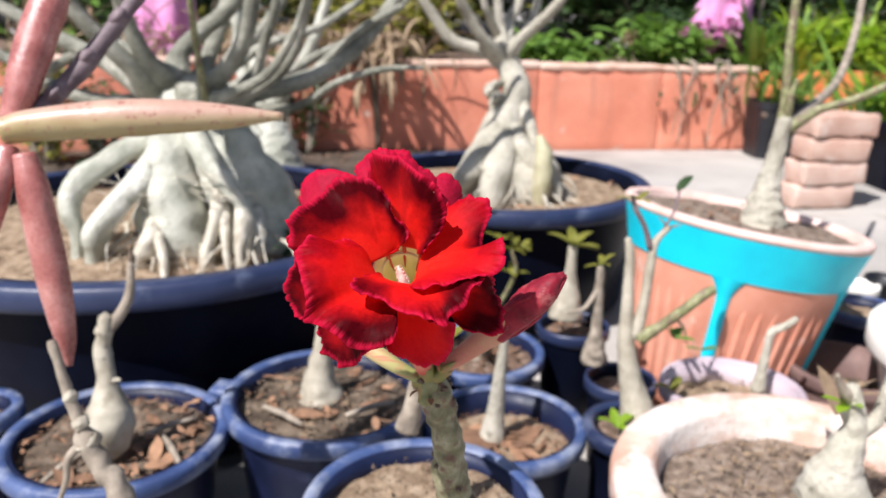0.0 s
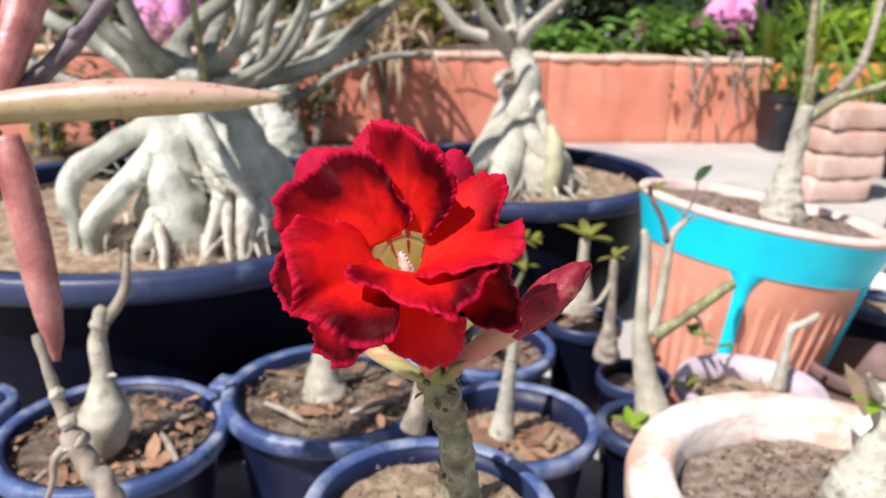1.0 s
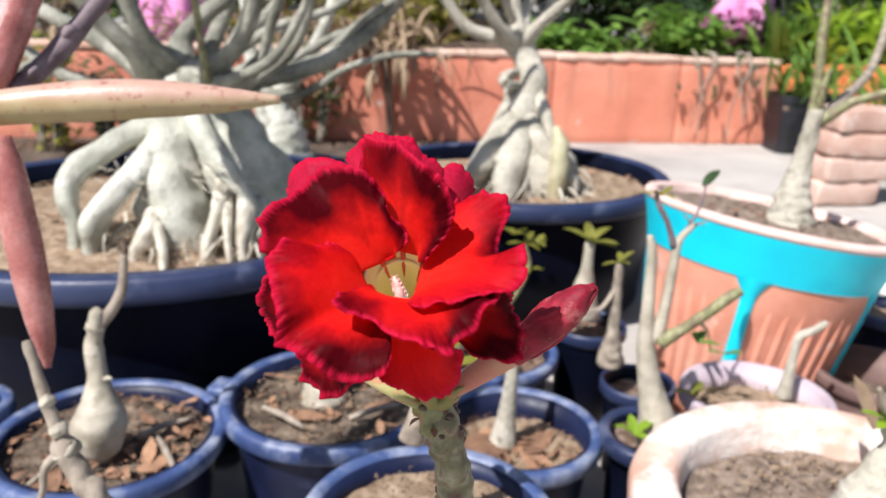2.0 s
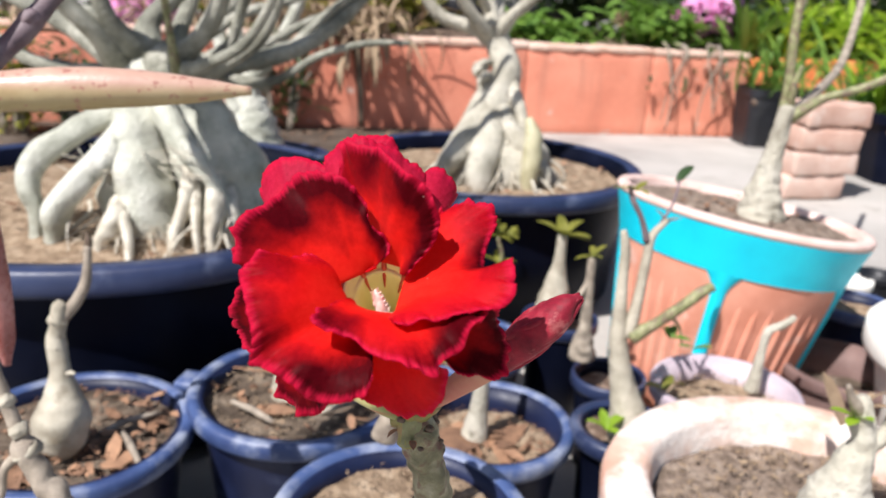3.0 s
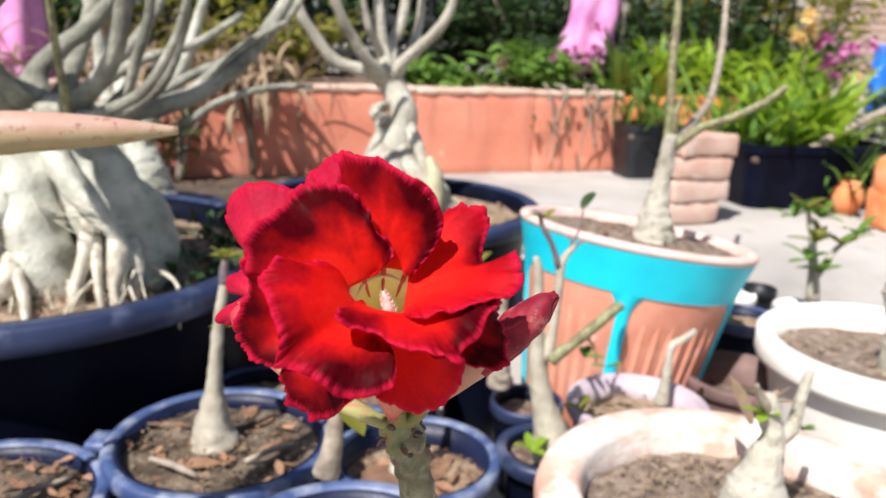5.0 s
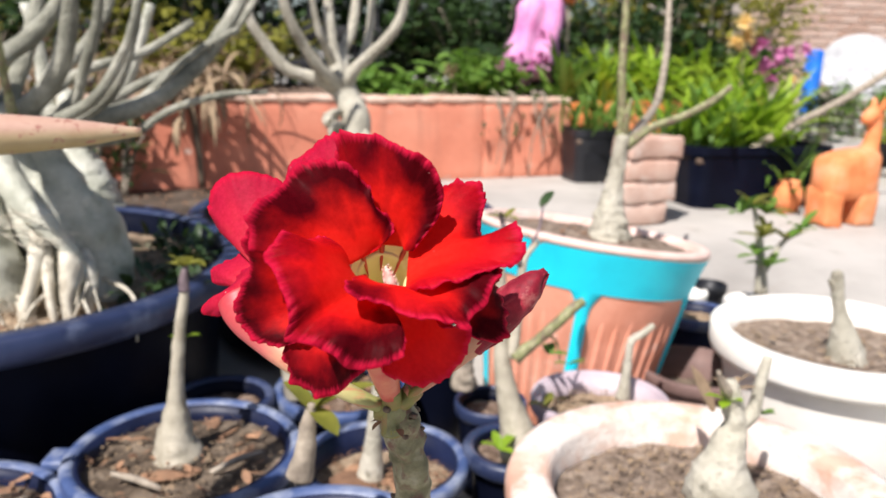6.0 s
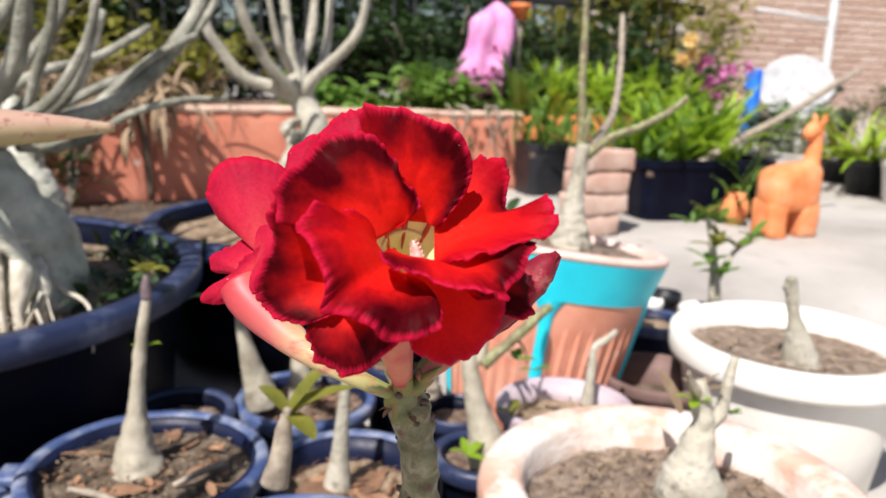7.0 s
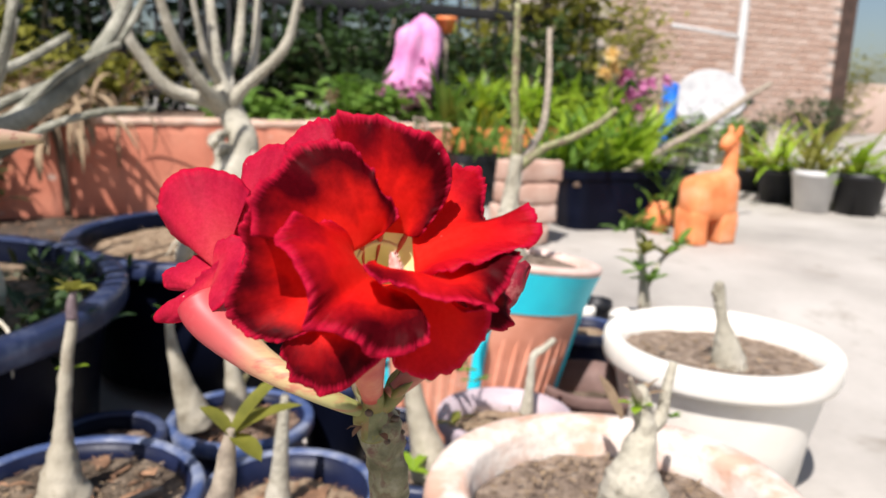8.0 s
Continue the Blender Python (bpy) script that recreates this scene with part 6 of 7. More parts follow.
for x, y, h, sd in ((-1.30, 2.56, 0.34, 801), (-1.12, 2.62, 0.28, 802)):
    bush("shrub", (x, y, 0.0), (0.11, 0.09, h), 240, 0.06, "leaf_olive" if sd % 2 else "leaf_dark", sd, "low green shrub growing at the foot of the wall", 0.3, 8, 0.34)

# a dead clump that leans out over the wall
rng = random.Random(88)
dead = empty("dry_clump", (-0.26, 2.96, 0.3), "dead clump of bleached strap leaves drooping over the wall", "plant")
limb(dead, [(-0.26, 3.02, 0.30), (-0.24, 2.90, 0.36), (-0.215, 2.86, 0.22), (-0.205, 2.86, 0.03)], [0.016, 0.018, 0.014, 0.010], "scar", "stalk")
bm = bmesh.new()
for i in range(64):
    p = Vector((-0.27 + rng.gauss(0, 0.10), 2.90 + rng.gauss(0, 0.04), 0.37 + rng.gauss(0, 0.035)))
    leaf(bm, p, rng.uniform(-3.3, 0.2), rng.uniform(0.14, 0.30), rng.uniform(0.010, 0.026), rng.uniform(-0.2, 1.1), rng.uniform(1.2, 3.0), 0.25, 9, rng.uniform(-0.6, 0.6))
part("foliage", bm, M["straw"], dead)

# dark brown ground between the tubs and the wall
bm = bmesh.new()
rows = []
for jj in range(15):
    f = jj / 14
    row = []
    for q in range(41):
        x = -3.4 + q * 0.09
        y0 = 1.75 + 0.1 * noise.noise((x * 2, 0.3, 0))
        edge = 0.18 * noise.noise((jj * 0.35, 5.0, 0)) if q == 40 else 0.0
        y = y0 + (wall_y(x) - 0.002 - y0) * f
        row.append(bm.verts.new((x + edge, y, ground_z(y) + 0.008 + 0.006 * noise.noise((x * 5, y * 5, 3)))))
    rows.append(row)
for a, b in zip(rows, rows[1:]):
    for q in range(40):
        bm.faces.new((a[q], a[q + 1], b[q + 1], b[q]))
tagged(part("dirt_strip", bm, M["dirt"]), "dark brown ground along the foot of the wall", "dirt", kind="structure")

# leaf fall and grit along the foot of the wall
rng = random.Random(71)
bm = bmesh.new()
for i in range(500):
    x = rng.uniform(-1.5, 0.0)
    y = wall_y(x) - abs(rng.gauss(0, 0.32)) - 0.01
    L = rng.uniform(0.008, 0.028)
    leaf(bm, (x, y, ground_z(y) + 0.004 + rng.random() * 0.008), rng.random() * 6.28, L, L * rng.uniform(0.3, 0.7), rng.uniform(-0.1, 0.3), rng.uniform(-0.5, 0.9), 0.2, 3)
tagged(part("leaf_litter", bm, M["dry"]), "drift of brown leaves along the wall foot", "leaf litter", kind="stuff")

# dry shrubs at the foot of the wall
for n, (x, y) in enumerate([(-0.5, 2.84), (-0.95, 2.78)]):
    bush("dry_shrub", (x, y, 0.0), (0.13, 0.07, 0.32), 150, 0.09, "straw" if n else "leaf_dark", 600 + n, "dry straggling shrub against the planter wall", 0.5, 9, 0.16)

# thin dark stalks hanging and standing at the end of the wall
for n, x in enumerate((1.00, 1.15)):
    vine = empty("dry_vine", (x, wall_y(x) - 0.02, 0.0), "thin dark straggling stalks hanging down the wall", "plant", "stalks against the wall")
    rng = random.Random(640 + n)
    for q in range(3):
        dx = rng.uniform(-0.05, 0.05)
        top = Vector((x + dx, wall_y(x) + 0.03, 0.36))
        out = Vector((x + dx + rng.uniform(-0.02, 0.04), wall_y(x) - rng.uniform(0.03, 0.09), 0.33))
        end = Vector((x + dx + rng.uniform(-0.05, 0.05), wall_y(x) - rng.uniform(0.01, 0.08), rng.uniform(0.0, 0.16)))
        limb(vine, [top, out, out.lerp(end, 0.5) + Vector((rng.uniform(-0.02, 0.02), 0, 0)), end], [0.004, 0.004, 0.0035, 0.002], "twig", "stalk", 7, 0.3)
    bm = bmesh.new()
    for q in range(10):
        leaf(bm, (x + rng.gauss(0, 0.06), wall_y(x) - rng.random() * 0.08, rng.uniform(0.16, 0.37)), rng.uniform(-3.1, 0), rng.uniform(0.03, 0.07), 0.016, rng.uniform(-1.0, 0.4), 0.9, 0.2, 4)
    part("foliage", bm, M["leaf_dark"], vine)

# beds behind the wall
rng = random.Random(90)
SHRUBS = [
    (-2.4, 3.4, 0.5, 0.6, "leaf_dark"), (-1.7, 3.6, 0.5, 0.7, "leaf"), (-1.1, 3.5, 0.4, 0.5, "leaf_dark"), (-0.9, 4.3, 0.6, 0.9, "leaf_olive"), (-0.2, 3.9, 0.4, 0.35, "leaf_olive"),
    (-0.5, 4.5, 0.5, 0.8, "leaf_dark"), (0.5, 3.45, 0.22, 0.14, "leaf"), (0.95, 3.4, 0.28, 0.2, "leaf"), (1.2, 3.75, 0.3, 0.28, "leaf_dark"), (1.75, 3.6, 0.3, 0.2, "leaf_dark"),
    (1.35, 4.5, 0.5, 0.6, "leaf_dark"), (2.2, 4.2, 0.5, 0.6, "leaf_dark"), (2.0, 3.6, 0.3, 0.2, "leaf_lime"), (2.5, 3.9, 0.35, 0.35, "leaf_dark"), (3.0, 4.6, 0.5, 1.0, "leaf_olive"),
]
for n, (x, y, r, h, m) in enumerate(SHRUBS):
    bush("shrub", (x, y, 0.28), (r, r * 0.8, h), int(420 + 900 * r), 0.085, m, 100 + n, "garden shrub with small %s leaves in the raised bed" % {"leaf": "fresh green", "leaf_dark": "dark green", "leaf_olive": "yellow-green", "leaf_lime": "bright lime"}[m], 0.25, 9, 0.36)

# hedge that closes the garden, most leaves near-black to hold its shade
for n in range(9):
    x = -4.8 + n * 0.95
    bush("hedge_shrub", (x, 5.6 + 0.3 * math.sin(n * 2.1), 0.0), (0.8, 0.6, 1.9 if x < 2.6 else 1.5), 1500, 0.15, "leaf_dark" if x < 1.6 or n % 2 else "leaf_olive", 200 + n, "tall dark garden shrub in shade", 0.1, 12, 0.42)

# low shrubs along the foot of the hedge, their shade put into near-black leaves
for n in range(8):
    bush("shrub", (-4.2 + n * 0.85, 5.1 + 0.12 * math.sin(n * 1.7), 0.28), (0.5, 0.3, 0.5), 700, 0.12, "leaf_dark", 240 + n, "low shrub at the foot of the hedge, leaves darkened for shade", 0.3, 9, 0.4)

# iron fence behind the bed
fence = empty("iron_fence", (0.3, 4.9, 0.0), "dark iron fence with flat rails and upright bars", "fence")
for z in (0.42, 0.62, 0.98):
    bm = bmesh.new()
    box(bm, (0.2, 4.9, z), (6.4, 0.03, 0.075), 0, 0.006)
    part("rail", bm, M["iron"], fence)
for n in range(46):
    bm = bmesh.new()
    box(bm, (-2.9 + n * 0.135, 4.9, 0.55), (0.022, 0.022, 1.1), 0, 0.003)
    part("bar", bm, M["iron"], fence)

# pink cloth on a stake
cx, cy, zt, zb = 1.352, 3.750, 0.813, 0.387
cloth = empty("pink_cloth", (cx, cy, 0.29), "faded pink cloth draped over a garden stake", "cloth")
bm = bmesh.new()
rows = []
for jj in range(16):
    f = jj / 15
    z = zt + (zb - zt) * f
    row = []
    for q in range(28):
        a = 2 * math.pi * q / 28
        r = (0.078 + 0.038 * f) * (1 + 0.2 * math.sin(5 * a + 2 * f) + 0.35 * noise.noise((math.cos(a) * 2, math.sin(a) * 2, f * 2.5))) * min(1, 0.45 + f * 6)
        row.append(bm.verts.new((cx + 1.15 * r * math.cos(a) + 0.02 * math.sin(f * 5), cy + r * math.sin(a), z + 0.03 * math.cos(a) * (1 - f) + 0.2 * f * f * noise.noise((math.cos(a) * 3, math.sin(a) * 3, 7.0)))))
    rows.append(row)
for a, b in zip(rows, rows[1:]):
    for q in range(28):
        bm.faces.new((a[q], a[(q + 1) % 28], b[(q + 1) % 28], b[q]))
bm.faces.new(rows[0][::-1])
part("drape", bm, M["pink"], cloth)
limb(cloth, [(cx, cy, 0.25), (cx, cy, zb), (cx + 0.01, cy, zt - 0.01)], [0.012, 0.011, 0.010], "twig", "stake")
px, py, pz = (-1.055, 3.120, 0.470)
cloth2 = empty("pink_cloth", (px, py, 0.29), "second faded pink cloth hanging behind the bare limbs", "cloth")
bm = bmesh.new()
rows = []
for jj in range(12):
    f = jj / 11
    row = []
    for q in range(24):
        a = 2 * math.pi * q / 24
        r = (0.10 + 0.03 * f) * (1 + 0.15 * math.sin(6 * a + 2 * f)) * min(1, 0.4 + f * 6)
        row.append(bm.verts.new((px + r * math.cos(a), py + r * math.sin(a), pz + 0.2 - 0.34 * f)))
    rows.append(row)
for a, b in zip(rows, rows[1:]):
    for q in range(24):
        bm.faces.new((a[q], a[(q + 1) % 24], b[(q + 1) % 24], b[q]))
bm.faces.new(rows[0][::-1])
part("drape", bm, M["pink"], cloth2)
limb(cloth2, [(px, py, 0.2), (px, py, pz), (px, py, pz + 0.19)], [0.012, 0.011, 0.01], "twig", "stake")

# flowers in the bed
def blossoms(name, at, n, spread, size, material, seed, label):
    rng = random.Random(seed)
    ob = empty(name, (at[0], at[1], 0.29), label, "flower")
    limb(ob, [(at[0], at[1], 0.0), (at[0], at[1], at[2])], [0.006, 0.004], "green_stem", "stem")
    for i in range(n):
        bm = bmesh.new()
        p = Vector(at) + Vector((rng.gauss(0, spread), rng.gauss(0, spread), rng.gauss(0, spread)))
        for k in range(16):
            leaf(bm, p, k * 0.7 + rng.random(), size, size * 0.6, rng.uniform(-0.5, 1.5), 0.8, 0.2, 3)
        part("blossom", bm, M[material], ob)


blossoms("yellow_flowers", (2.092, 3.120, 0.605), 3, 0.035, 0.062, "yellow", 1, "pale yellow garden blooms on a stem")
blossoms("yellow_flowers", (2.380, 3.120, 0.436), 2, 0.015, 0.03, "yellow", 2, "small yellow garden blooms")
blossoms("pink_flowers", (2.261, 3.150, 0.517), 14, 0.06, 0.04, "pink_bloom", 3, "cluster of pink garden blooms")
blossoms("pink_flowers", (1.180, 3.420, 0.456), 12, 0.07, 0.035, "pink_bloom", 4, "loose spray of pink blooms")
blossoms("white_flower", (0.805, 3.220, 0.414), 3, 0.012, 0.03, "straw", 5, "single white bloom above the wall")

# bright strap-leaved clumps along the bed
rng = random.Random(91)
for n in range(9):
    x = 1.42 + n * 0.16
    strap_plant("strap_leaf_plant", (x, 3.42 + 0.28 * (x - 1.3) + rng.uniform(-0.05, 0.12), 0.26), 32, 0.37, 0.032, "leaf_lime" if n % 4 else "leaf", 330 + n, "clump of bright yellow-green strap leaves in the bed", 0.05)
kx2, ky2, kz2 = (1.534, 3.800, 0.801)
hang = empty("hanging_clay_pot", (kx2, ky2, 0.29), "small orange-brown clay pot on a stake", "plant pot")
bm = bmesh.new()
lathe(bm, (kx2, ky2, kz2 - 0.04), [(0, 0), (0.03, 0), (0.048, 0.06), (0.054, 0.062), (0.054, 0.08), (0.044, 0.08), (0.04, 0.05)], 24, 0.02, 2.0)
part("body", bm, M["orange"], hang)
limb(hang, [(kx2, ky2, 0.27), (kx2, ky2, kz2 - 0.04)], [0.01, 0.01], "twig", "stake")

# ---- brick stack ----
bx, by = 1.160, 2.215
stack = empty("brick_stack", (bx, by, 0.0), "short stack of dusty pale bricks", "bricks")
rng = random.Random(12)
for c in range(4):
    bm = bmesh.new()
    turn = 0.16 + rng.uniform(-0.07, 0.07)
    shift = -0.03 if c == 0 else rng.uniform(-0.012, 0.012)
    box(bm, (0, 0, 0), (0.190 + 0.012 * (c % 2), 0.100, 0.066), 0, 0.009)
    bmesh.ops.subdivide_edges(bm, edges=[e for e in bm.edges if e.calc_length() > 0.05], cuts=4, use_grid_fill=True)
    for v in bm.verts:
        v.co += noise.noise_vector(v.co * 25 + Vector((c * 7, 3, 0))) * 0.009 + noise.noise_vector(v.co * 70 + Vector((c * 3, 1, 0))) * 0.002
    bm.transform(Matrix.Translation((bx + shift, by, 0.034 + c * 0.069)) @ Matrix.Rotation(turn, 4, "Z") @ Matrix.Rotation(rng.uniform(-0.03, 0.03), 4, "Y"))
    part("brick", bm, M["brick"], stack)

# ---- black trough, crate and clay figures ----
def trough(x, y, w, d, h, label, material="black", group="black planters", name="planter_trough"):
    ob = empty(name, (x, y, 0.0), label, "planter", group)
    bm = bmesh.new()
    outer = [(w * 0.46, d * 0.46, 0.0), (w * 0.5, d * 0.5, h - 0.03), (w * 0.52, d * 0.52, h - 0.03), (w * 0.52, d * 0.52, h), (w * 0.48, d * 0.48, h), (w * 0.47, d * 0.47, h - 0.05)]
    rows = []
    for a, b, z in outer:
        r = min(a, b) * 0.4
        ring = []
        for q in range(24):
            t = 2 * math.pi * q / 24
            c, s = math.cos(t), math.sin(t)
            ring.append(bm.verts.new((x + (a - r) * (1 if c > 0 else -1) + r * c, y + (b - r) * (1 if s > 0 else -1) + r * s, z)))
        rows.append(ring)
    for a, b in zip(rows, rows[1:]):
        for q in range(24):
            bm.faces.new((a[q], a[(q + 1) % 24], b[(q + 1) % 24], b[q]))
    bm.faces.new(rows[0][::-1])
    part("body", bm, M[material], ob, smooth=False)
    bm = bmesh.new()
    box(bm, (x, y, h - 0.05), (w * 0.94, d * 0.94, 0.02), 0, 0.004)
    part("soil", bm, M["soil"], ob)
    return ob


nx, ny = 1.658, 2.420
trough(nx + 0.05, ny + 0.10, 0.56, 0.32, 0.22, "black plastic planter full of strap-leaved green plants", "navy_dark_and_shaded")
for q in range(6):
    strap_plant("strap_leaf_plant", (nx - 0.17 + q * 0.075, ny + 0.13 + 0.05 * (q % 2), 0.18), 42, 0.32, 0.026, "leaf_lime" if q % 3 else "leaf", 300 + q, "clump of long bright green strap leaves")
br = empty("bare_branch_plant", (nx, ny + 0.1, 0.15), "bare grey branch rising from the black planter", "plant")
limb(br, [(nx - 0.05, ny + 0.1, 0.15), (1.624, 2.400, 0.184), (1.788, 2.380, 0.281), (1.996, 2.360, 0.389), (2.154, 2.340, 0.492), (2.262, 2.330, 0.553)], [0.017, 0.015, 0.014, 0.013, 0.012, 0.009], "twig", "branch")
qx, qy = 1.282, 2.950
trough(qx + 0.09, qy + 0.1, 0.24, 0.2, 0.22, "dark crate-like plastic planter with pale worn face")
strap_plant("strap_leaf_plant", (qx + 0.1, qy + 0.1, 0.2), 45, 0.26, 0.018, "leaf", 310, "clump of dark green strap leaves")

gx, gy = 1.803, 2.094
fig = empty("clay_figure_planter", (gx, gy, 0.0), "orange-painted clay ornament with a raised neck", "ornament")
bm = bmesh.new()
box(bm, (-0.005, 0, 0.165), (0.185, 0.12, 0.165), 0, 0.03)
for x in (-0.066, 0.052):
    box(bm, (x, 0, 0.06), (0.070, 0.115, 0.12), 0, 0.014)
bmesh.ops.subdivide_edges(bm, edges=list(bm.edges), cuts=2, use_grid_fill=True)
for v in bm.verts:
    if v.co.z > 0.17:
        v.co.z -= 0.016 * max(0.0, 0.4 - v.co.x / 0.085)
    v.co += noise.noise_vector(v.co * 12) * 0.008
tube(bm, [(0.055, 0, 0.19), (0.074, 0, 0.255), (0.080, 0, 0.31), (0.079, 0, 0.352)], [0.044, 0.027, 0.021, 0.023], 14, 5, 0.15, 30.0)
tube(bm, [(0.090, 0, 0.352), (0.066, 0, 0.350), (0.040, -0.004, 0.338), (0.026, -0.006, 0.334)], [0.018, 0.027, 0.020, 0.012], 14, 5, 0.2, 40.0)
for y in (-0.016, 0.016):
    tube(bm, [(0.078, y, 0.365), (0.084, y * 1.3, 0.388), (0.082, y * 1.5, 0.402)], [0.011, 0.009, 0.004], 8, 4)
bm.transform(Matrix.Translation((gx, gy, 0.0)))
part("figure", bm, M["clay_orange"], fig)
ox, oy = 1.762, 2.300
ball = empty("round_clay_pot", (ox, oy, 0.0), "small round orange clay pot", "plant pot", "clay pots")
bm = bmesh.new()
lathe(bm, (ox, oy, 0.0), [(0, 0), (0.026, 0), (0.045, 0.03), (0.051, 0.058), (0.041, 0.09), (0.029, 0.098), (0.036, 0.11), (0.029, 0.11), (0.024, 0.094)], 32, 0.03, 2.0)
part("body", bm, M["clay_orange"], ball)
strap_plant("strap_leaf_plant", (gx + 0.02, gy + 0.35, 0.02), 60, 0.3, 0.016, "leaf", 311, "clump of green leaves beside the clay ornament")

for n, v in enumerate([(3.561, 4.400, 0.184), (4.199, 4.700, 0.101), (4.804, 5.000, 0.091)]):
    bush("shrub", (v[0], v[1], 0.0), (0.24, 0.2, 0.34), 420, 0.075, "leaf_dark" if n != 1 else "leaf", 620 + n, "low garden shrub growing behind the clay ornament", 0.3, 9, 0.34)

# ---- right-hand ledge with pots ----
l0, l1 = Vector((2.615, 2.735, 0.000)), Vector((2.950, 2.197, 0.000))
mid, d = (l0 + l1) / 2, (l1 - l0)
bm = bmesh.new()
box(bm, (mid.x + 0.6, mid.y - 0.32, 0.018), (d.length + 2.6, 0.10, 0.036), math.atan2(d.y, d.x), 0.006)
tagged(part("kerb", bm, M["ground"]), "low pale concrete kerb", "kerb", kind="structure")
def far_pot(x, y, z, R, H, material, label):
    ob = empty("plant_pot", (x, y, z), label, "plant pot", "pots along the kerb")
    bm = bmesh.new()
    lathe(bm, (x, y, z), [(0, 0), (R * 0.72, 0), (R * 0.95, H - 0.03), (R, H - 0.03), (R, H), (R * 0.9, H), (R * 0.88, H - 0.05)], 36, 0.01, x)
    part("body", bm, M[material], ob)
    soil_disc(ob, x, y, z + H - 0.03, R * 0.89, "soil", x)
    return ob


for n, (x, y, R, H, m, lab) in enumerate([
        (2.902, 2.842, 0.10, 0.17, "black", "black nursery pot along the kerb"),
        (2.849, 2.583, 0.10, 0.19, "grey_pot", "grey-white plastic pot along the kerb"),
        (3.006, 2.478, 0.12, 0.19, "black", "wide black pot along the kerb"),
        (2.908, 3.029, 0.09, 0.16, "black", "black nursery pot by the clay ornament")]):
    far_pot(x, y, 0.0, R, H, m, lab)
    strap_plant("spiky_plant", (x, y, H - 0.03), 34, 0.36 if n < 2 else 0.26, 0.026, "leaf_olive" if n % 2 else "leaf_lime", 320 + n, "spiky strap-leaved plant with yellow-green blades", 0.03, (0.35, 1.3))
wv = Vector((3.125, 2.600, 0.189))
bm = bmesh.new()
lathe(bm, (wv.x, wv.y, wv.z - 0.05), [(0, 0), (0.03, 0.0), (0.04, 0.04), (0.03, 0.09), (0.018, 0.11), (0.026, 0.13), (0.0, 0.14)], 24, 0.06, 3.0)
orn = tagged(part("white_ornament", bm, M["white"]), "small white glazed ornament among the pots", "ornament")
bm = bmesh.new()
lathe(bm, (wv.x, wv.y, 0.0), [(0, 0), (0.05, 0), (0.05, wv.z - 0.052), (0.0, wv.z - 0.052)], 20)
tagged(part("plinth", bm, M["grey_pot"]), "grey plinth under a white ornament", "plinth")

# ---- dish, mast and brick house ----
dc = Vector((5.438, 6.200, 0.451))
dish = empty("satellite_dish", (dc.x, dc.y, 0.0), "white satellite dish on a post with a feed arm", "satellite dish")
bm = bmesh.new()
prof = [(0.0, 0.0), (0.1, 0.004), (0.2, 0.018), (0.3, 0.042), (0.335, 0.054), (0.34, 0.048), (0.3, 0.034), (0.1, -0.006), (0.0, -0.01)]
lathe(bm, (0, 0, 0), prof, 48)
bm.transform(Matrix.Translation(dc) @ Matrix.Rotation(-0.9 * math.atan2(dc.x, dc.y), 4, "Z") @ Matrix.Rotation(radians(60), 4, "X"))
part("reflector", bm, M["dish_white"], dish)
limb(dish, [(dc.x, dc.y + 0.06, 0), (dc.x, dc.y + 0.06, dc.z)], [0.03, 0.03], "white", "post")
limb(dish, [dc + Vector((0.02, 0, -0.3)), dc + Vector((0.1, -0.3, -0.12)), dc + Vector((0.1, -0.42, 0.0))], [0.012, 0.012, 0.012], "iron", "feed_arm")
bm = bmesh.new()
lathe(bm, dc + Vector((0.1, -0.44, -0.02)), [(0, 0), (0.03, 0), (0.035, 0.06), (0.0, 0.07)], 16)
part("feed_horn", bm, M["iron"], dish)
bs = Vector((4.789, 6.000, 0.413))
bm = bmesh.new()
box(bm, (bs.x, bs.y, bs.z / 2 + 0.1), (0.12, 0.12, bs.z + 0.2), 0.2, 0.03)
tagged(part("blue_barrel", bm, M["blue_sheet"]), "bright blue plastic container beside the dish", "container")
mast = empty("white_mast", (6.139, 6.600, 0.337), "white painted pipe mast with a cross pipe", "mast")
mast.location.z = 0
limb(mast, [(mast.location.x, 6.6, 0), (mast.location.x, 6.6, 2.6)], [0.045, 0.045], "white", "pipe")
limb(mast, [(5.219, 6.600, 1.192), (6.137, 6.600, 1.129)], [0.02, 0.02], "white", "cross_pipe")

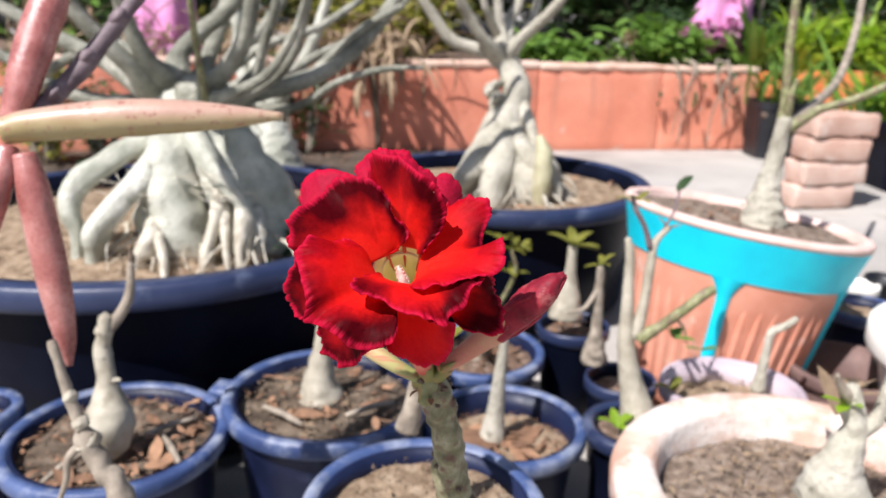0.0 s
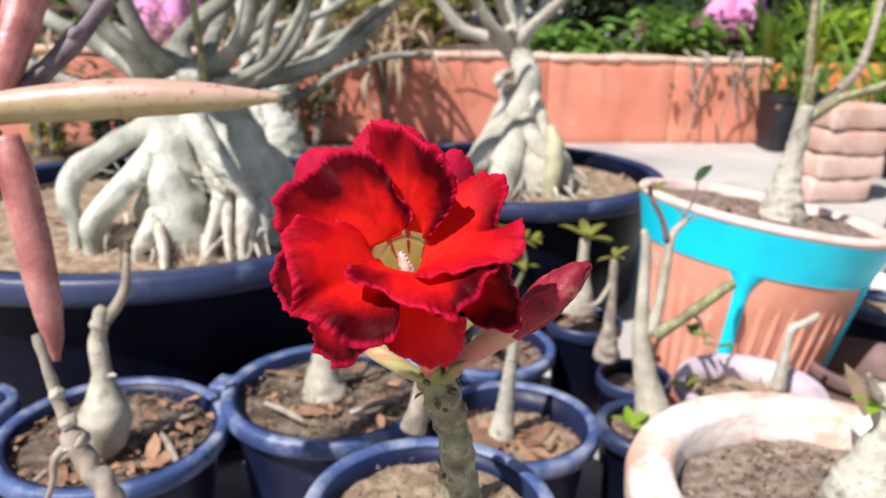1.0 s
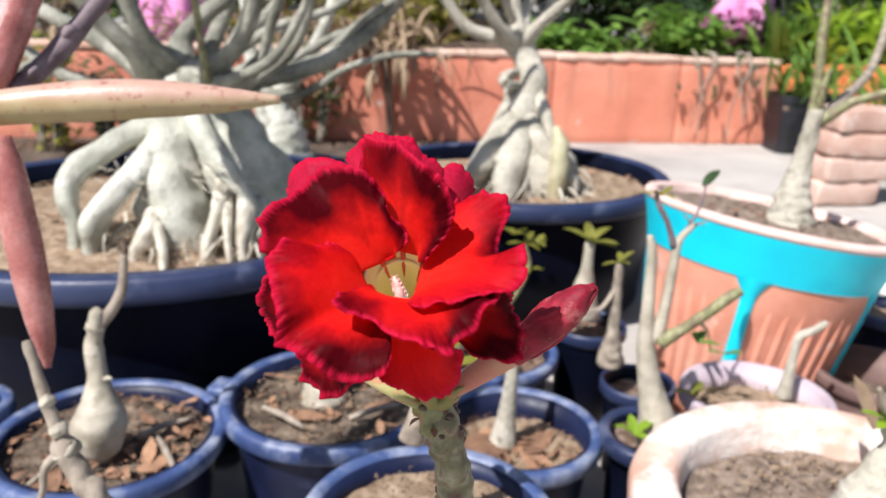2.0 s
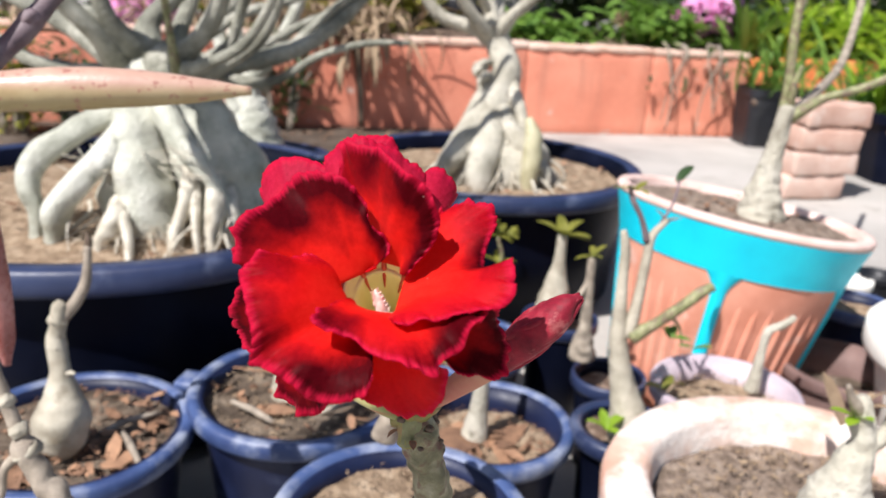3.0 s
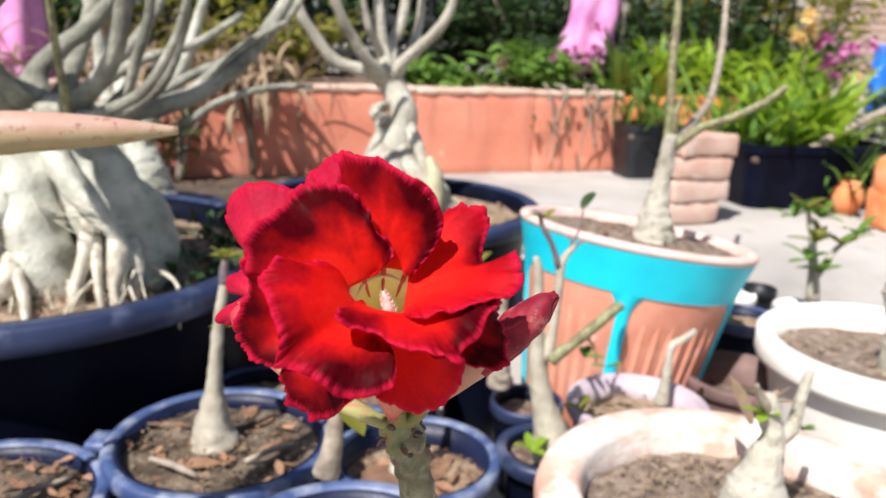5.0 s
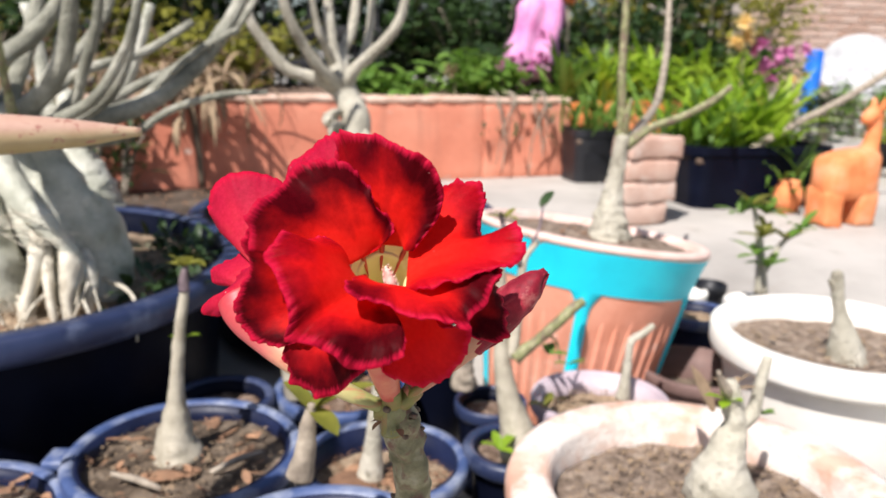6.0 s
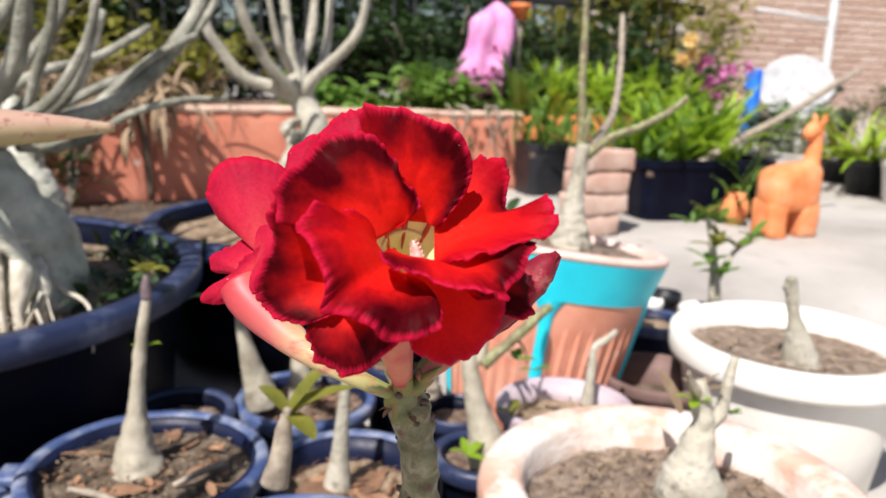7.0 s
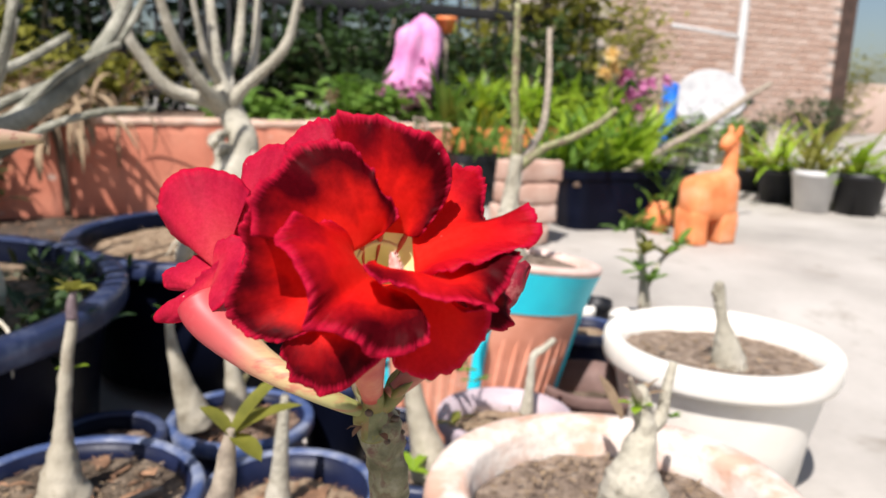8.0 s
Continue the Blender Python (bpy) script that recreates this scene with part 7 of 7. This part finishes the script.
hx0, hx1 = (5.642, 7.200, 0.797)[0], (8.269, 7.200, 0.912)[0]
house = empty("house", ((hx0 + hx1) / 2, 7.5, 0.0), "weathered bare brick house wall with a concrete edge", "house")
bm = bmesh.new()
box(bm, ((hx0 + hx1) / 2 - 0.6, 8.4, 1.6), (hx1 - hx0 + 1.2, 2.36, 3.2), 0, 0.01)
part("wall", bm, M["mortar"], house, smooth=False)
# Dark upright strip in place of the house side that lies in shade.
bm = bmesh.new()
box(bm, (hx1 + 0.13, 7.32, 1.6), (0.24, 0.24, 3.2), 0, 0.01)
part("corner_post", bm, M["house_shade"], house, "dark brown strip that stands for the house's shaded side", smooth=False)
bm = bmesh.new()
tube(bm, [(hx1 + 0.31, 7.3, 0), (hx1 + 0.31, 7.3, 1.5), (hx1 + 0.31, 7.3, 3.0)], [0.035, 0.035, 0.035], 14, 3)
part("drain_pipe", bm, M["mortar"], house, "pale drain pipe")
yard = empty("far_wall", (hx1 + 1.6, 9.0, 0.0))
tagged(yard, "low brown boundary wall", "wall", kind="structure")
bm = bmesh.new()
box(bm, (hx1 + 3.2, 9.2, 0.4), (6.0, 0.2, 0.8), 0, 0.02)
part("panel", bm, M["far_brick"], yard)
bush("tree", (hx1 + 1.2, 8.4, 0.0), (0.7, 0.6, 1.2), 1300, 0.12, "leaf_olive", 400, "small olive-green garden tree by the boundary wall", 0.2, 9)
bush("shrub", (hx1 - 1.2, 6.3, 0.0), (0.6, 0.4, 0.5), 700, 0.1, "leaf_dark", 401, "dark shrub at the foot of the brick house", 0.2, 9)

# ---- brickwork of the house ----
proto = bmesh.new()
box(proto, (0, 0, 0), (0.222, 0.03, 0.066), 0, 0.006)
brick_mesh = bpy.data.meshes.new("brick")
proto.to_mesh(brick_mesh)
proto.free()
brick_mesh.materials.append(M["far_brick"])
rng = random.Random(33)
count = 0
for row in range(21):
    for col in range(14):
        x = hx1 - 0.13 - col * 0.235 - (0.117 if row % 2 else 0)
        ob = new("brick", brick_mesh)
        ob.parent = house
        ob.location = Vector((x, 7.214 + rng.uniform(-0.004, 0.004), 0.25 + row * 0.078)) - Vector(house.location)
        ob.rotation_euler = (0, rng.uniform(-0.01, 0.01), rng.uniform(-0.02, 0.02))
